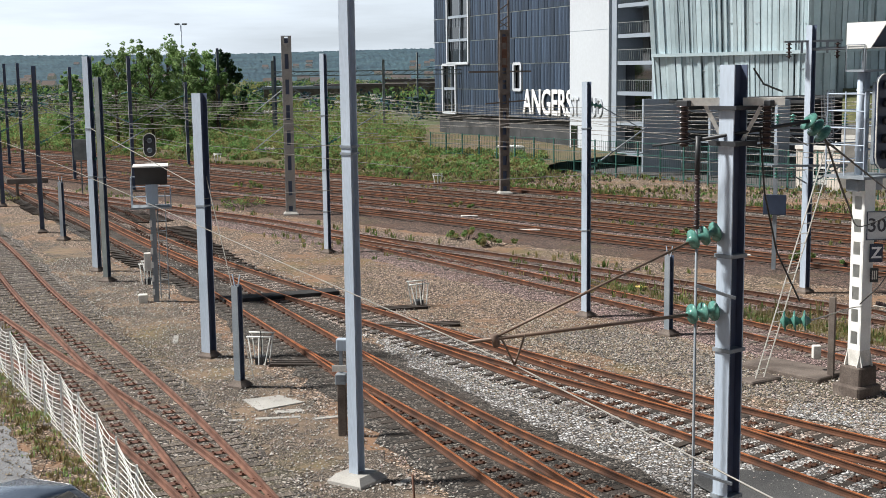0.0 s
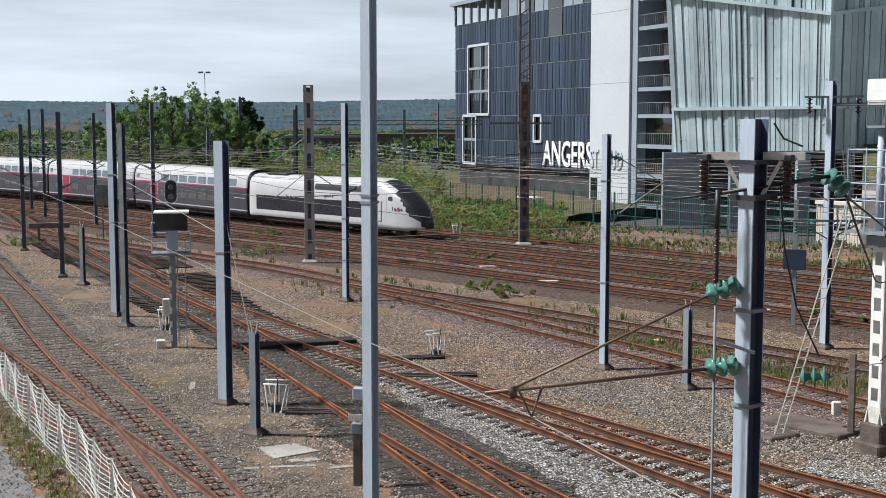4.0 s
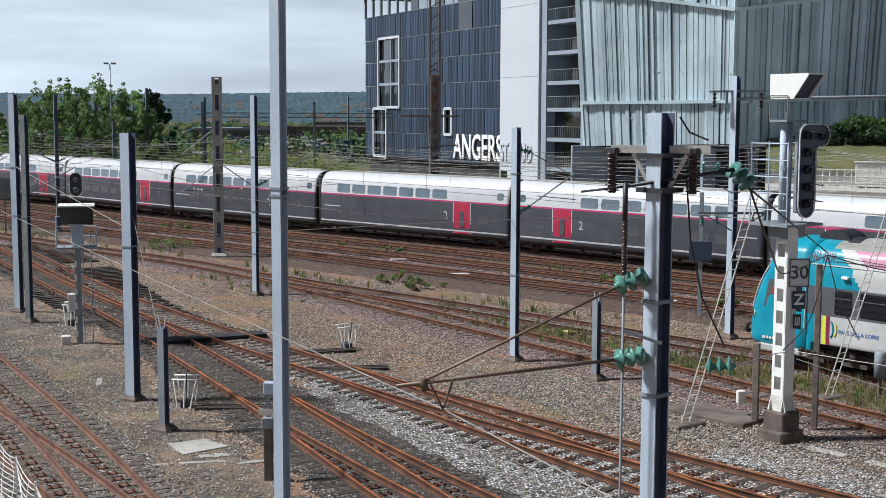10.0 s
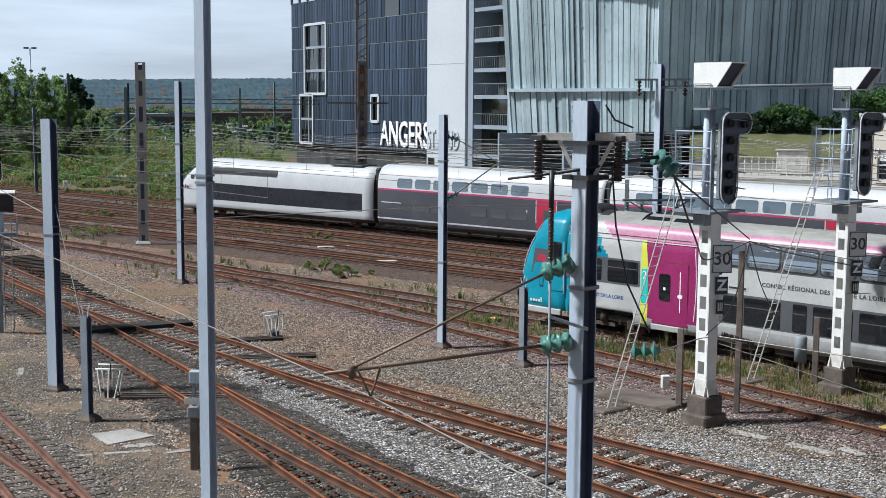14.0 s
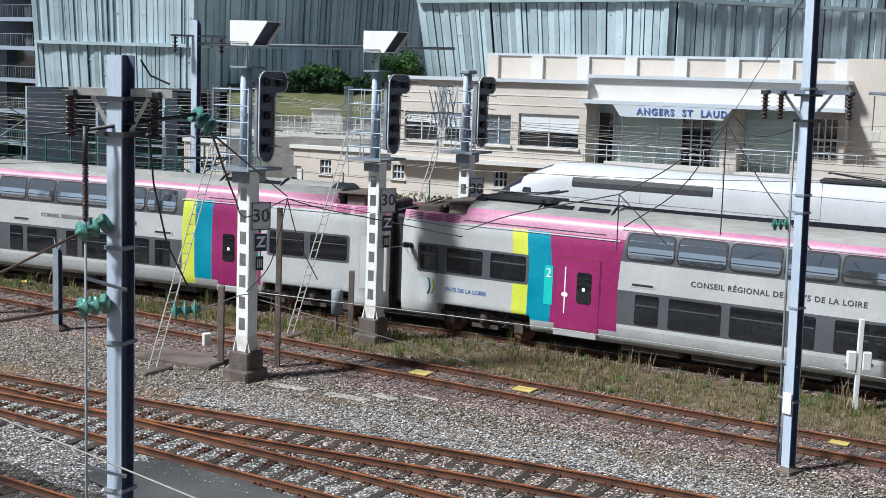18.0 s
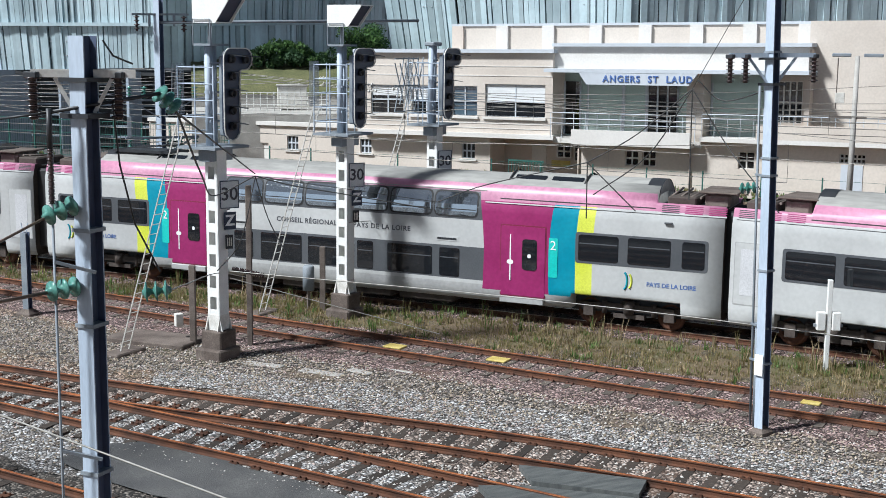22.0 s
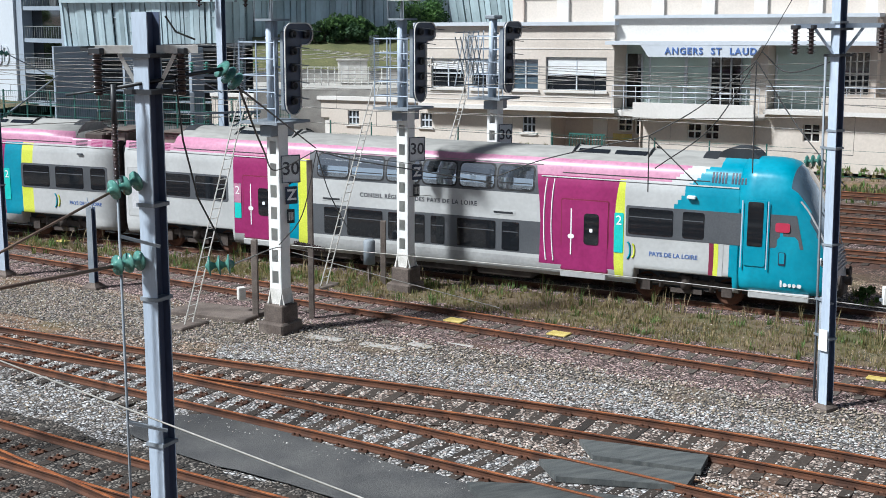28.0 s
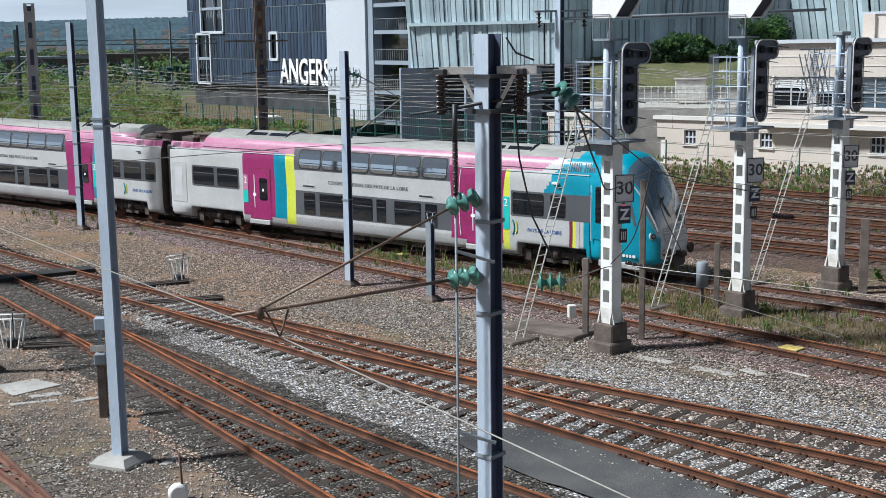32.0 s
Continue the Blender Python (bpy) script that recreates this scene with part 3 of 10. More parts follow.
# ---- ground and tracks; rail heads lie at z = 0 ----
GROUND_Z = -0.24
LINES = {
    "L1": [(-44, 108), (-32, 84), (-26.9, 73), (-21.4, 61.6), (-17.5, 53), (-14.2, 46.3), (-10.2, 38.3), (-7.4, 32.6), (-4.5, 26.0), (-1.5, 19), (2, 10)],
    "L2": [(-30, 67.5), (-22.5, 55.2), (-15.7, 43.9), (-12, 38.0), (-9.0, 33.3), (-5.9, 28.0), (-4.5, 25.6), (-1.5, 19), (2, 10)],
    "M1": [(-46, 127), (-36, 106), (-28.2, 90.5), (-23.6, 81.6), (-19.5, 73.4), (-16.3, 66.8), (-13.8, 62), (-11.1, 56.8), (-9.5, 53.4), (-8, 49.9), (-6.2, 45.8),
           (-4.3, 41.5), (-3.1, 38.9), (-1.5, 35.6), (-0.2, 32.8), (1.1, 30.2), (2.15, 28.2), (3.1, 26.5), (4.2, 24.7), (6.6, 20.8), (10.5, 14.5), (14, 9)],
    "M2": [(-6.2, 45.8), (-4.3, 41.5), (-3.15, 38.9), (-1.68, 35.1), (-0.25, 31.7), (1.0, 28.6), (2.1, 25.8), (3.4, 22.8), (5.3, 18.4), (8.5, 11)],
    "C1": [(-24.6, 86.5), (-20, 77), (-16.2, 69.0), (-13.2, 63.2), (-11.7, 60.3), (-10.3, 58.0), (-8.7, 55.4), (-7.1, 52.8), (-5.6, 50.2), (-4.2, 48.1), (-2.2, 45.1),
           (-0.7, 42.7), (0.5, 40.9), (1.7, 39.2), (2.9, 37.6), (3.9, 36.3), (5, 34.9), (7.2, 31.9), (9.4, 29.1), (13.2, 24.8), (15, 22.6), (16.4, 20.5), (17.7, 18.5),
           (18.8, 16.7), (21.5, 12), (25, 5)],
    "C2": [(-2.2, 45.1), (-0.7, 42.7), (0.45, 40.6), (1.6, 38.6), (2.75, 36.7), (3.7, 35.1), (4.65, 33.5), (5.4, 32.2), (7.2, 29.2), (9.2, 25.8), (11.4, 22.2), (14, 17.6), (17.5, 11)],
    "B": [(-48, 119), (-34, 101.5), (-25, 91.5), (-18, 83.6), (-13.6, 79.2), (-11.2, 76.5), (-9, 73.7), (-7, 70.9), (-5.2, 68.3), (-4, 66.2), (-2.9, 64.2), (0, 59.8), (1.3, 57.7),
          (2.5, 55.7), (3.6, 53.9), (4.7, 52.2), (6.1, 49.9), (7, 48.4), (10.2, 43.1), (12.9, 38.5), (15.1, 34.9), (17.0, 31.9), (19, 28.6), (20.6, 25.8), (22.3, 23.2),
          (23.7, 21.1), (26.5, 16.8), (31, 9)],
    "T": [(-48, 119), (-34, 101.5), (-25, 91.5), (-18, 83.6), (-13.6, 79.2), (-11.2, 76.5), (-9, 73.7), (-7, 70.9), (-5.2, 68.5), (-4.4, 67.7), (-2.9, 66.0), (-1.4, 64.4), (0.1, 62.7),
          (1.5, 61.1), (2.8, 59.7), (4.1, 58.2), (5.3, 56.8), (6.6, 55.3), (8.3, 53.2), (13.5, 47), (18.4, 40.9), (21.0, 37.4), (24.2, 32.9), (28.0, 27.1), (31.5, 21.2), (36, 13), (41, 3),
          (48, -12), (60, -40), (76, -80)],
    "G": [(-90, 176), (-66, 160), (-52, 148.2), (-47.2, 143.8), (-38.4, 135), (-32, 128.5), (-27, 122.6), (-19.8, 114.4), (-12.3, 106.0), (-4.6, 98.0), (2.2, 91.2), (7.4, 85.8),
          (12.2, 80.6), (17.0, 75.4), (24, 67.6), (31, 59.5), (38.5, 50.5), (46, 40.5), (56, 27), (70, 6), (85, -16), (110, -55), (150, -120)],
}
ROUTE = {k: curve_through(v) for k, v in LINES.items()}


def beside(line, off):
    """A plan line that runs off metres to the right of another."""
    c, s = line
    d = np.gradient(c, axis=0)
    d /= np.linalg.norm(d, axis=1)[:, None]
    q = c + np.stack([d[:, 1], -d[:, 0]], 1) * off
    return q, np.concatenate([[0], np.cumsum(np.linalg.norm(np.diff(q, axis=0), axis=1))])


for _k, _off in (("F1", 4.0), ("F2", 8.2), ("F3", 12.2), ("F0", -4.6), ("F9", -9.4)):
    ROUTE[_k] = beside(ROUTE["G"], _off)


def build_ground():
    n = 70
    a = np.linspace(-1, 1, n)
    w = np.sign(a) * (np.abs(a) * 60 + np.abs(a) ** 5 * 4400)
    bm = bmesh.new()
    sheet(bm, [[(x, y + 60, GROUND_Z) for x in w] for y in w])
    tagged(put("ground", bm, EARTH), "brown gravelly railway ground with worn dry patches", "ground", kind="structure")


def patch(name, pts, z, mat, label, wobble=0.35, seed=1, category="ground"):
    """A flat irregular area laid over the ground."""
    rnd = random.Random(seed)
    out = []
    for (x0, y0), (x1, y1) in zip(pts, pts[1:] + pts[:1]):
        k = max(2, int(math.hypot(x1 - x0, y1 - y0) / 0.6))
        for j in range(k):
            f = j / k
            out.append((x0 + (x1 - x0) * f + rnd.uniform(-wobble, wobble), y0 + (y1 - y0) * f + rnd.uniform(-wobble, wobble), z))
    bm = bmesh.new()
    vs = [bm.verts.new(p) for p in out]
    es = [bm.edges.new((vs[i], vs[(i + 1) % len(vs)])) for i in range(len(vs))]
    bmesh.ops.triangle_fill(bm, edges=es, use_beauty=True)
    bmesh.ops.recalc_face_normals(bm, faces=bm.faces)
    for f in bm.faces:
        if f.normal.z < 0:
            f.normal_flip()
    return tagged(put(name, bm, mat), label, category, kind="structure")


def ballast(key, mat, z, half=1.75, s0=0.0, s1=None, seed=0, label="crushed stone ballast bed under a track"):
    line = ROUTE[key]
    rnd = random.Random(seed)
    bm = bmesh.new()
    rows = []
    s = s0
    while s < min(s1 or line[1][-1], line[1][-1]):
        p, h = along(line, s)
        nx, ny = math.sin(h), -math.cos(h)
        l, r = half + rnd.uniform(-0.22, 0.22), half + rnd.uniform(-0.22, 0.22)
        rows.append([(p[0] + nx * q, p[1] + ny * q, zz) for q, zz in ((-l, z - 0.05), (-l + 0.45, z), (0, z + 0.01), (r - 0.45, z), (r, z - 0.05))])
        s += 0.7
    sheet(bm, [r[::-1] for r in rows])
    return tagged(put("ballast_bed", bm, mat), label, "ballast", kind="structure")


RAIL_PROFILE = [(-0.07, -0.165), (-0.07, -0.15), (-0.014, -0.125), (-0.014, -0.045), (-0.036, -0.035), (-0.036, -0.004), (-0.03, 0.0),
                (0.03, 0.0), (0.036, -0.004), (0.036, -0.035), (0.014, -0.045), (0.014, -0.125), (0.07, -0.15), (0.07, -0.165)]


def rail(key, off, parent, mats, s0, s1, step, lift=0.0):
    line = ROUTE[key]
    bm = bmesh.new()
    rows = []
    s = s0
    while s <= s1:
        p, h = along(line, s)
        nx, ny = math.sin(h), -math.cos(h)
        rows.append([bm.verts.new((p[0] + nx * (off + a), p[1] + ny * (off + a), b + lift)) for a, b in RAIL_PROFILE])
        s += step
    n = len(RAIL_PROFILE)
    for a, b in zip(rows[:-1], rows[1:]):
        for k in range(n - 1):
            f = bm.faces.new((a[k + 1], a[k], b[k], b[k + 1]))
            f.material_index = 1 if 5 <= k <= 7 else 0
    return part("rail", bm, mats, parent)


def sleeper_mesh(length, mat, seed):
    rnd = random.Random(seed)
    bm = bmesh.new()
    v = box(bm, -0.112, -length / 2, -0.30, 0.112, length / 2, -0.160)
    for q in v:
        q.co += Vector((rnd.uniform(-0.012, 0.012), rnd.uniform(-0.05, 0.05), rnd.uniform(-0.008, 0.004)))
    for y in (-0.7535, 0.7535):
        box(bm, -0.11, y - 0.17, -0.162, 0.11, y + 0.17, -0.148, 1)
        for dx in (-0.07, 0.07):
            for dy in (-0.1, 0.1):
                box(bm, dx - 0.025, y + dy - 0.025, -0.148, dx + 0.025, y + dy + 0.025, -0.112, 1)
    me = bpy.data.meshes.new("sleeper")
    bm.to_mesh(me)
    bm.free()
    me.materials.append(mat)
    me.materials.append(RAIL_PINK if mat == WOOD_GREY else RAIL_DARK)
    return me


def track(key, label, mats, wood, s0=0.0, s1=None, step=0.6, keep_off=None, joined=False, far=False, wide=None, lift=0.0):
    """Two rails on sleepers. keep_off: another track whose sleepers already carry this one; wide: (from, to) with long timbers."""
    line = ROUTE[key]
    s1 = min(s1 or line[1][-1], line[1][-1])
    tr = thing("railway_track", label, "railway track")
    tr["kind"] = "structure"
    for off in (-0.7535, 0.7535):
        rail(key, off, tr, mats, s0, s1, 2.0 if far else 1.0, lift)
    rnd = random.Random(key)
    meshes = [sleeper_mesh(2.6, wood, k) for k in range(3)]
    big = bmesh.new() if joined else None
    longs = {}
    s = s0
    while s < s1:
        p, h = along(line, s)
        s += step
        if keep_off is not None:
            d = np.hypot(ROUTE[keep_off][0][:, 0] - p[0], ROUTE[keep_off][0][:, 1] - p[1]).min()
            if d < 2.35:
                continue
        m = pose(p[0], p[1], rnd.uniform(-0.006, 0.004), 0, 0, math.degrees(h) + rnd.uniform(-1.2, 1.2))
        if joined:
            v = box(big, -0.125, -1.3, -0.30, 0.125, 1.3, -0.160)
            for q in v:
                q.co = m @ q.co
            continue
        me, extra = rnd.choice(meshes), 0.0
        if wide:
            d = ROUTE[wide][0] - p
            k = int(np.hypot(d[:, 0], d[:, 1]).argmin())
            side = -math.sin(h) * d[k][0] + math.cos(h) * d[k][1]
            if 0.06 < abs(side) < 2.35:
                q = round(side * 4) / 4
                if q not in longs:
                    longs[q] = sleeper_mesh(2.6 + abs(q), wood, int(q * 8))
                me, extra = longs[q], q / 2
        ob = new("sleeper", me)
        ob.matrix_basis = m @ pose(0, extra, 0)
        ob.parent = tr
    if joined:
        tagged(part("sleepers", big, wood, tr), kind="stuff")
    return tr


def build_tracks():
    build_ground()
    # earth tones of the yard
    patch("path_ground", [(-19, 66), (-15.5, 60), (-11.5, 51.5), (-8.5, 44.5), (-5.2, 37.5), (-2.6, 31.5), (0.3, 25.5), (4.5, 17), (0.5, 17), (-2.6, 24.5), (-6.2, 33), (-9.5, 40.5), (-13, 48), (-18, 59), (-23, 70)],
          -0.222, PATH, "trodden grey cinder path with mossy stains", 0.3, 3)
    patch("pale_ballast_ground", [(-2.7, 43.5), (-0.6, 40.5), (1.6, 37), (4.2, 32.6), (7, 28), (9.5, 23.7), (11.5, 20), (8.6, 19.2), (6.6, 22.5), (4.9, 25.4), (3.2, 28.5), (1.6, 31.8), (-0.1, 35.5), (-1.6, 39.2)],
          -0.213, BALLAST_PALE, "pale fresh limestone ballast between tracks", 0.3, 5)
    patch("pale_ballast_ground", [(8.5, 33.2), (10.5, 33.2), (14, 29.5), (17.5, 24.4), (20.5, 19.8), (23.5, 14.5), (22, 13), (19.6, 17.2), (16.6, 22.2), (12.5, 27.5)],
          -0.217, BALLAST_PALE, "pale fresh limestone ballast between tracks", 0.4, 6)
    patch("gravel_ground", [(6.5, 44), (9, 39.5), (12, 35.5), (14.5, 31.5), (18, 26.4), (21.5, 21.5), (25.5, 15.5), (23.2, 15.5), (19.6, 20.6), (16.2, 25.6), (12.2, 30.4), (8.6, 34.4), (5, 38.8), (3, 42.5)],
          -0.226, BALLAST_OLD, "old grey ballast mixed with earth", 0.4, 8)
    beds = [("G", BALLAST_RUST, 1.9), ("F1", BALLAST_RUST, 1.9), ("F2", BALLAST_PINK, 1.9), ("F3", BALLAST_RUST, 1.9), ("F0", BALLAST_OLD, 1.8), ("L1", BALLAST_OLD, 1.7), ("L2", BALLAST_OLD, 1.7),
            ("B", BALLAST_PINK, 2.3), ("T", BALLAST_PINK, 2.0), ("C1", BALLAST_MIX, 1.6), ("C2", BALLAST_PALE, 1.5), ("M1", BALLAST_GREASE, 1.75), ("M2", BALLAST_GREASE, 1.7)]
    for i, (k, m, hw) in enumerate(beds):
        ballast(k, m, (-0.196 if k in ("L1", "L2") else -0.203) + 0.0025 * i, hw, seed=i)
    ballast("F1", YARD_BROWN, -0.218, 12.5, 10, 250, 40, "brown gravel between the main line tracks")
    old, used = [RAIL_DARK, RAIL_RUST], [RAIL_DARK, RAIL_SHINE]
    track("L1", "rusty siding track on dark timber sleepers", [RAIL_PINK, RAIL_PINK], WOOD_GREY, wide="L2")
    track("L2", "rusty turnout branch joining the siding", [RAIL_PINK, RAIL_PINK], WOOD_GREY, keep_off="L1", lift=0.002, s1=66)
    track("M1", "oily rusty yard track on timber sleepers", old, WOOD, wide="M2")
    track("M2", "rusty turnout branch in oily ballast", old, WOOD, keep_off="M1", lift=0.002)
    track("C1", "orange rusty track with dark timber sleepers", [RAIL_DARK, RAIL_RUST], WOOD, wide="C2")
    track("C2", "orange rusty turnout branch", [RAIL_DARK, RAIL_RUST], WOOD, keep_off="C1", lift=0.002)
    track("B", "rusty running track on weathered grey sleepers", old, WOOD_GREY, wide="T")
    track("T", "running track used by the regional train", used, WOOD_GREY, s0=64, s1=190, keep_off="B", lift=0.002)
    for k, nm in (("G", "main line track used by the express train"), ("F1", "rusty main line track"), ("F2", "rusty main line track"), ("F3", "rusty main line track"), ("F0", "disused rusty track in brown grass")):
        track(k, nm, used if k == "G" else old, WOOD, joined=True, far=True, s0=20, s1=260, step=0.65)


build_tracks()


def footbridge():
    """Plain unseen deck and parapet of the bridge that carries the camera, and a rear wall added to block sky light."""
    b = thing("footbridge", "unseen concrete footbridge deck and parapet with an added sky-blocking wall", "footbridge")
    b["kind"] = "structure"
    part("deck", boxed(-45, -3.2, 6.9, 50, 0.5, 7.2), CONCRETE, b)
    part("parapet", boxed(-45, 0.3, 7.2, 50, 0.5, 8.2), CONCRETE, b)
    # added wall out of view, keeps horizon light off camera-facing sides
    part("rear_wall", boxed(-45, -3.4, 6.9, 50, -3.2, 10.4), CONCRETE_DARK, b)
    for x in (-44, 49):
        part("pier", boxed(x - 0.8, -2.6, GROUND_Z, x + 0.8, -0.2, 6.9), CONCRETE, b)


footbridge()

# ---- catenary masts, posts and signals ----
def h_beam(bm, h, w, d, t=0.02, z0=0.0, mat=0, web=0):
    """A steel H section standing up as one outline: flanges face +-y; web: slot of the darker web and inner faces,
    steel tone and recess shade in one colour.
    """
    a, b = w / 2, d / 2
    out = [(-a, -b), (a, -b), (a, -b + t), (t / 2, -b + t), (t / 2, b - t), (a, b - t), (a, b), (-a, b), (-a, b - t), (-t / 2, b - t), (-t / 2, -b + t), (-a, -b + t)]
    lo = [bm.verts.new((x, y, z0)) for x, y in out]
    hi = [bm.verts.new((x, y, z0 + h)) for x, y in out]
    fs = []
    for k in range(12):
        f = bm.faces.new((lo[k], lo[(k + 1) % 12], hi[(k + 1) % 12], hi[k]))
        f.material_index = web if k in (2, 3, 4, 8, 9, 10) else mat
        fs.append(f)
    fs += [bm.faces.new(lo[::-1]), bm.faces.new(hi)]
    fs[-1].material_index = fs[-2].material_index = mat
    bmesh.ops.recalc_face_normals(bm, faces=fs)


def footing(w=0.7, h=0.35, slope=0.14):
    bm = bmesh.new()
    a, b = w / 2, w / 2 - slope
    z0, z1, z2 = -0.3, h - 0.26, h - 0.12
    corner = ((-1, -1), (1, -1), (1, 1), (-1, 1))
    v = [bm.verts.new(p) for p in [(x * a, y * a, z0) for x, y in corner] + [(x * a, y * a, z1) for x, y in corner] + [(x * b, y * b, z2) for x, y in corner]]
    for lo, hi in ((0, 4), (4, 8)):
        for k in range(4):
            bm.faces.new((v[lo + k], v[lo + (k + 1) % 4], v[hi + (k + 1) % 4], v[hi + k]))
    bm.faces.new(v[8:])
    return bm


def insulator(parent, p0, p1, r, n_discs, mat, label="", stem=0.03):
    """Stacked sheds on a stem between two points."""
    p0, p1 = Vector(p0), Vector(p1)
    d = p1 - p0
    L = d.length
    prof = [(0, stem)]
    for k in range(n_discs):
        c = L * (k + 0.5) / n_discs
        h = L / n_discs
        prof += [(c - 0.40 * h, stem * 1.25), (c - 0.24 * h, r * 0.55), (c - 0.10 * h, r), (c + 0.02 * h, r * 0.98), (c + 0.06 * h, r * 0.5), (c + 0.30 * h, stem * 1.5), (c + 0.42 * h, stem * 1.25)]
    prof.append((L, stem))
    bm = bmesh.new()
    lathe(bm, p0, d, prof, 14)
    return part("insulator", bm, mat, parent, label)


def mast(x, y, h, turn=-60, w=0.30, label="grey galvanised steel catenary mast on a concrete foot", mat=None, bands=(), foot=0.55, name="catenary_mast", lean=0.0, depth=None, shaded_web=True):
    turn = -39 - math.degrees(math.atan2(x, y)) if y < 70 else turn
    m = thing(name, label, "catenary mast", "catenary masts" if name == "catenary_mast" else "stub posts", pose(x, y, GROUND_Z, 0, lean, turn))
    part("footing", footing(foot), CONCRETE if foot > 0.8 else CONCRETE_DARK, m)
    bm = bmesh.new()
    d = depth or w
    h_beam(bm, h - GROUND_Z, w, d, web=1 if shaded_web else 0)
    part("post", bm, [mat or GALV, STEEL_WEB_SHADE], m)
    for z in bands:
        part("band", boxed(-w / 2 - 0.025, -d / 2 - 0.025, z, w / 2 + 0.025, d / 2 + 0.025, z + 0.05), GALV_DULL, m)
    return m


def stay_arm(m, x, y, z, dx, dy, length, drop=1.3, up=0.9):
    """A hinged cantilever with a strut, two small insulators and a registration arm, in the mast's own axes."""
    d = m.matrix_basis.to_3x3().inverted() @ (Matrix.Rotation(math.radians(-72), 3, "Z") @ Vector((dx, dy, 0)).normalized())
    o = Vector((x, y, 0))
    bm = bmesh.new()
    rod(bm, o + Vector((0, 0, z - drop)) + d * 0.35, o + d * length + Vector((0, 0, z + up - 0.9)), 0.028, 6)
    rod(bm, o + Vector((0, 0, z + up)) + d * 0.35, o + d * (length * 0.92) + Vector((0, 0, z + up - 0.95)), 0.02, 5)
    rod(bm, o + d * (length * 0.35) + Vector((0, 0, z - drop * 0.62)), o + d * (length * 1.02) + Vector((0, 0, z - drop * 0.75)), 0.018, 5)
    part("cantilever", bm, GALV_DULL, m)
    insulator(m, o + d * 0.12 + Vector((0, 0, z - drop - 0.1)), o + d * 0.62 + Vector((0, 0, z - drop + 0.14)), 0.10, 3, GREEN_GLASS, "green glass insulator")
    insulator(m, o + d * 0.12 + Vector((0, 0, z + up)), o + d * 0.62 + Vector((0, 0, z + up - 0.12)), 0.10, 3, GREEN_GLASS, "green glass insulator")


def twin_mast(x, y, h, w, depth, mat, label, turn, step=0.9):
    """Two channels joined by batten plates, with a dark plate added behind the slots for their shade."""
    m = thing("batten_mast", label, "catenary mast", "batten masts", pose(x, y, GROUND_Z, 0, 0, turn))
    part("footing", footing(w + 0.5), CONCRETE, m)
    for s in (-1, 1):
        part("channel", boxed(s * w / 2 - 0.10, -depth / 2, 0, s * w / 2 + 0.10, depth / 2, h - GROUND_Z), mat, m)
    # added plate, its dark colour stands in for shade inside the slots
    part("web", boxed(-w / 2 + 0.1, 0.02, 0, w / 2 - 0.1, 0.05, h - GROUND_Z - 0.1), STEEL_WEB_SHADE, m)
    z = 0.6
    while z < h:
        for q in (-1, 1):
            part("batten", boxed(-w / 2 + 0.1, q * depth / 2 - 0.015, z, w / 2 - 0.1, q * depth / 2 + 0.015, min(h - GROUND_Z, z + step * 0.42)), mat, m)
        z += step
    part("cap", boxed(-w / 2 - 0.1, -depth / 2, h - GROUND_Z, w / 2 + 0.1, depth / 2, h - GROUND_Z + 0.05), mat, m)
    return m


def local(m, p):
    """A world point in the axes of a thing."""
    return m.matrix_basis.inverted() @ Vector(p)


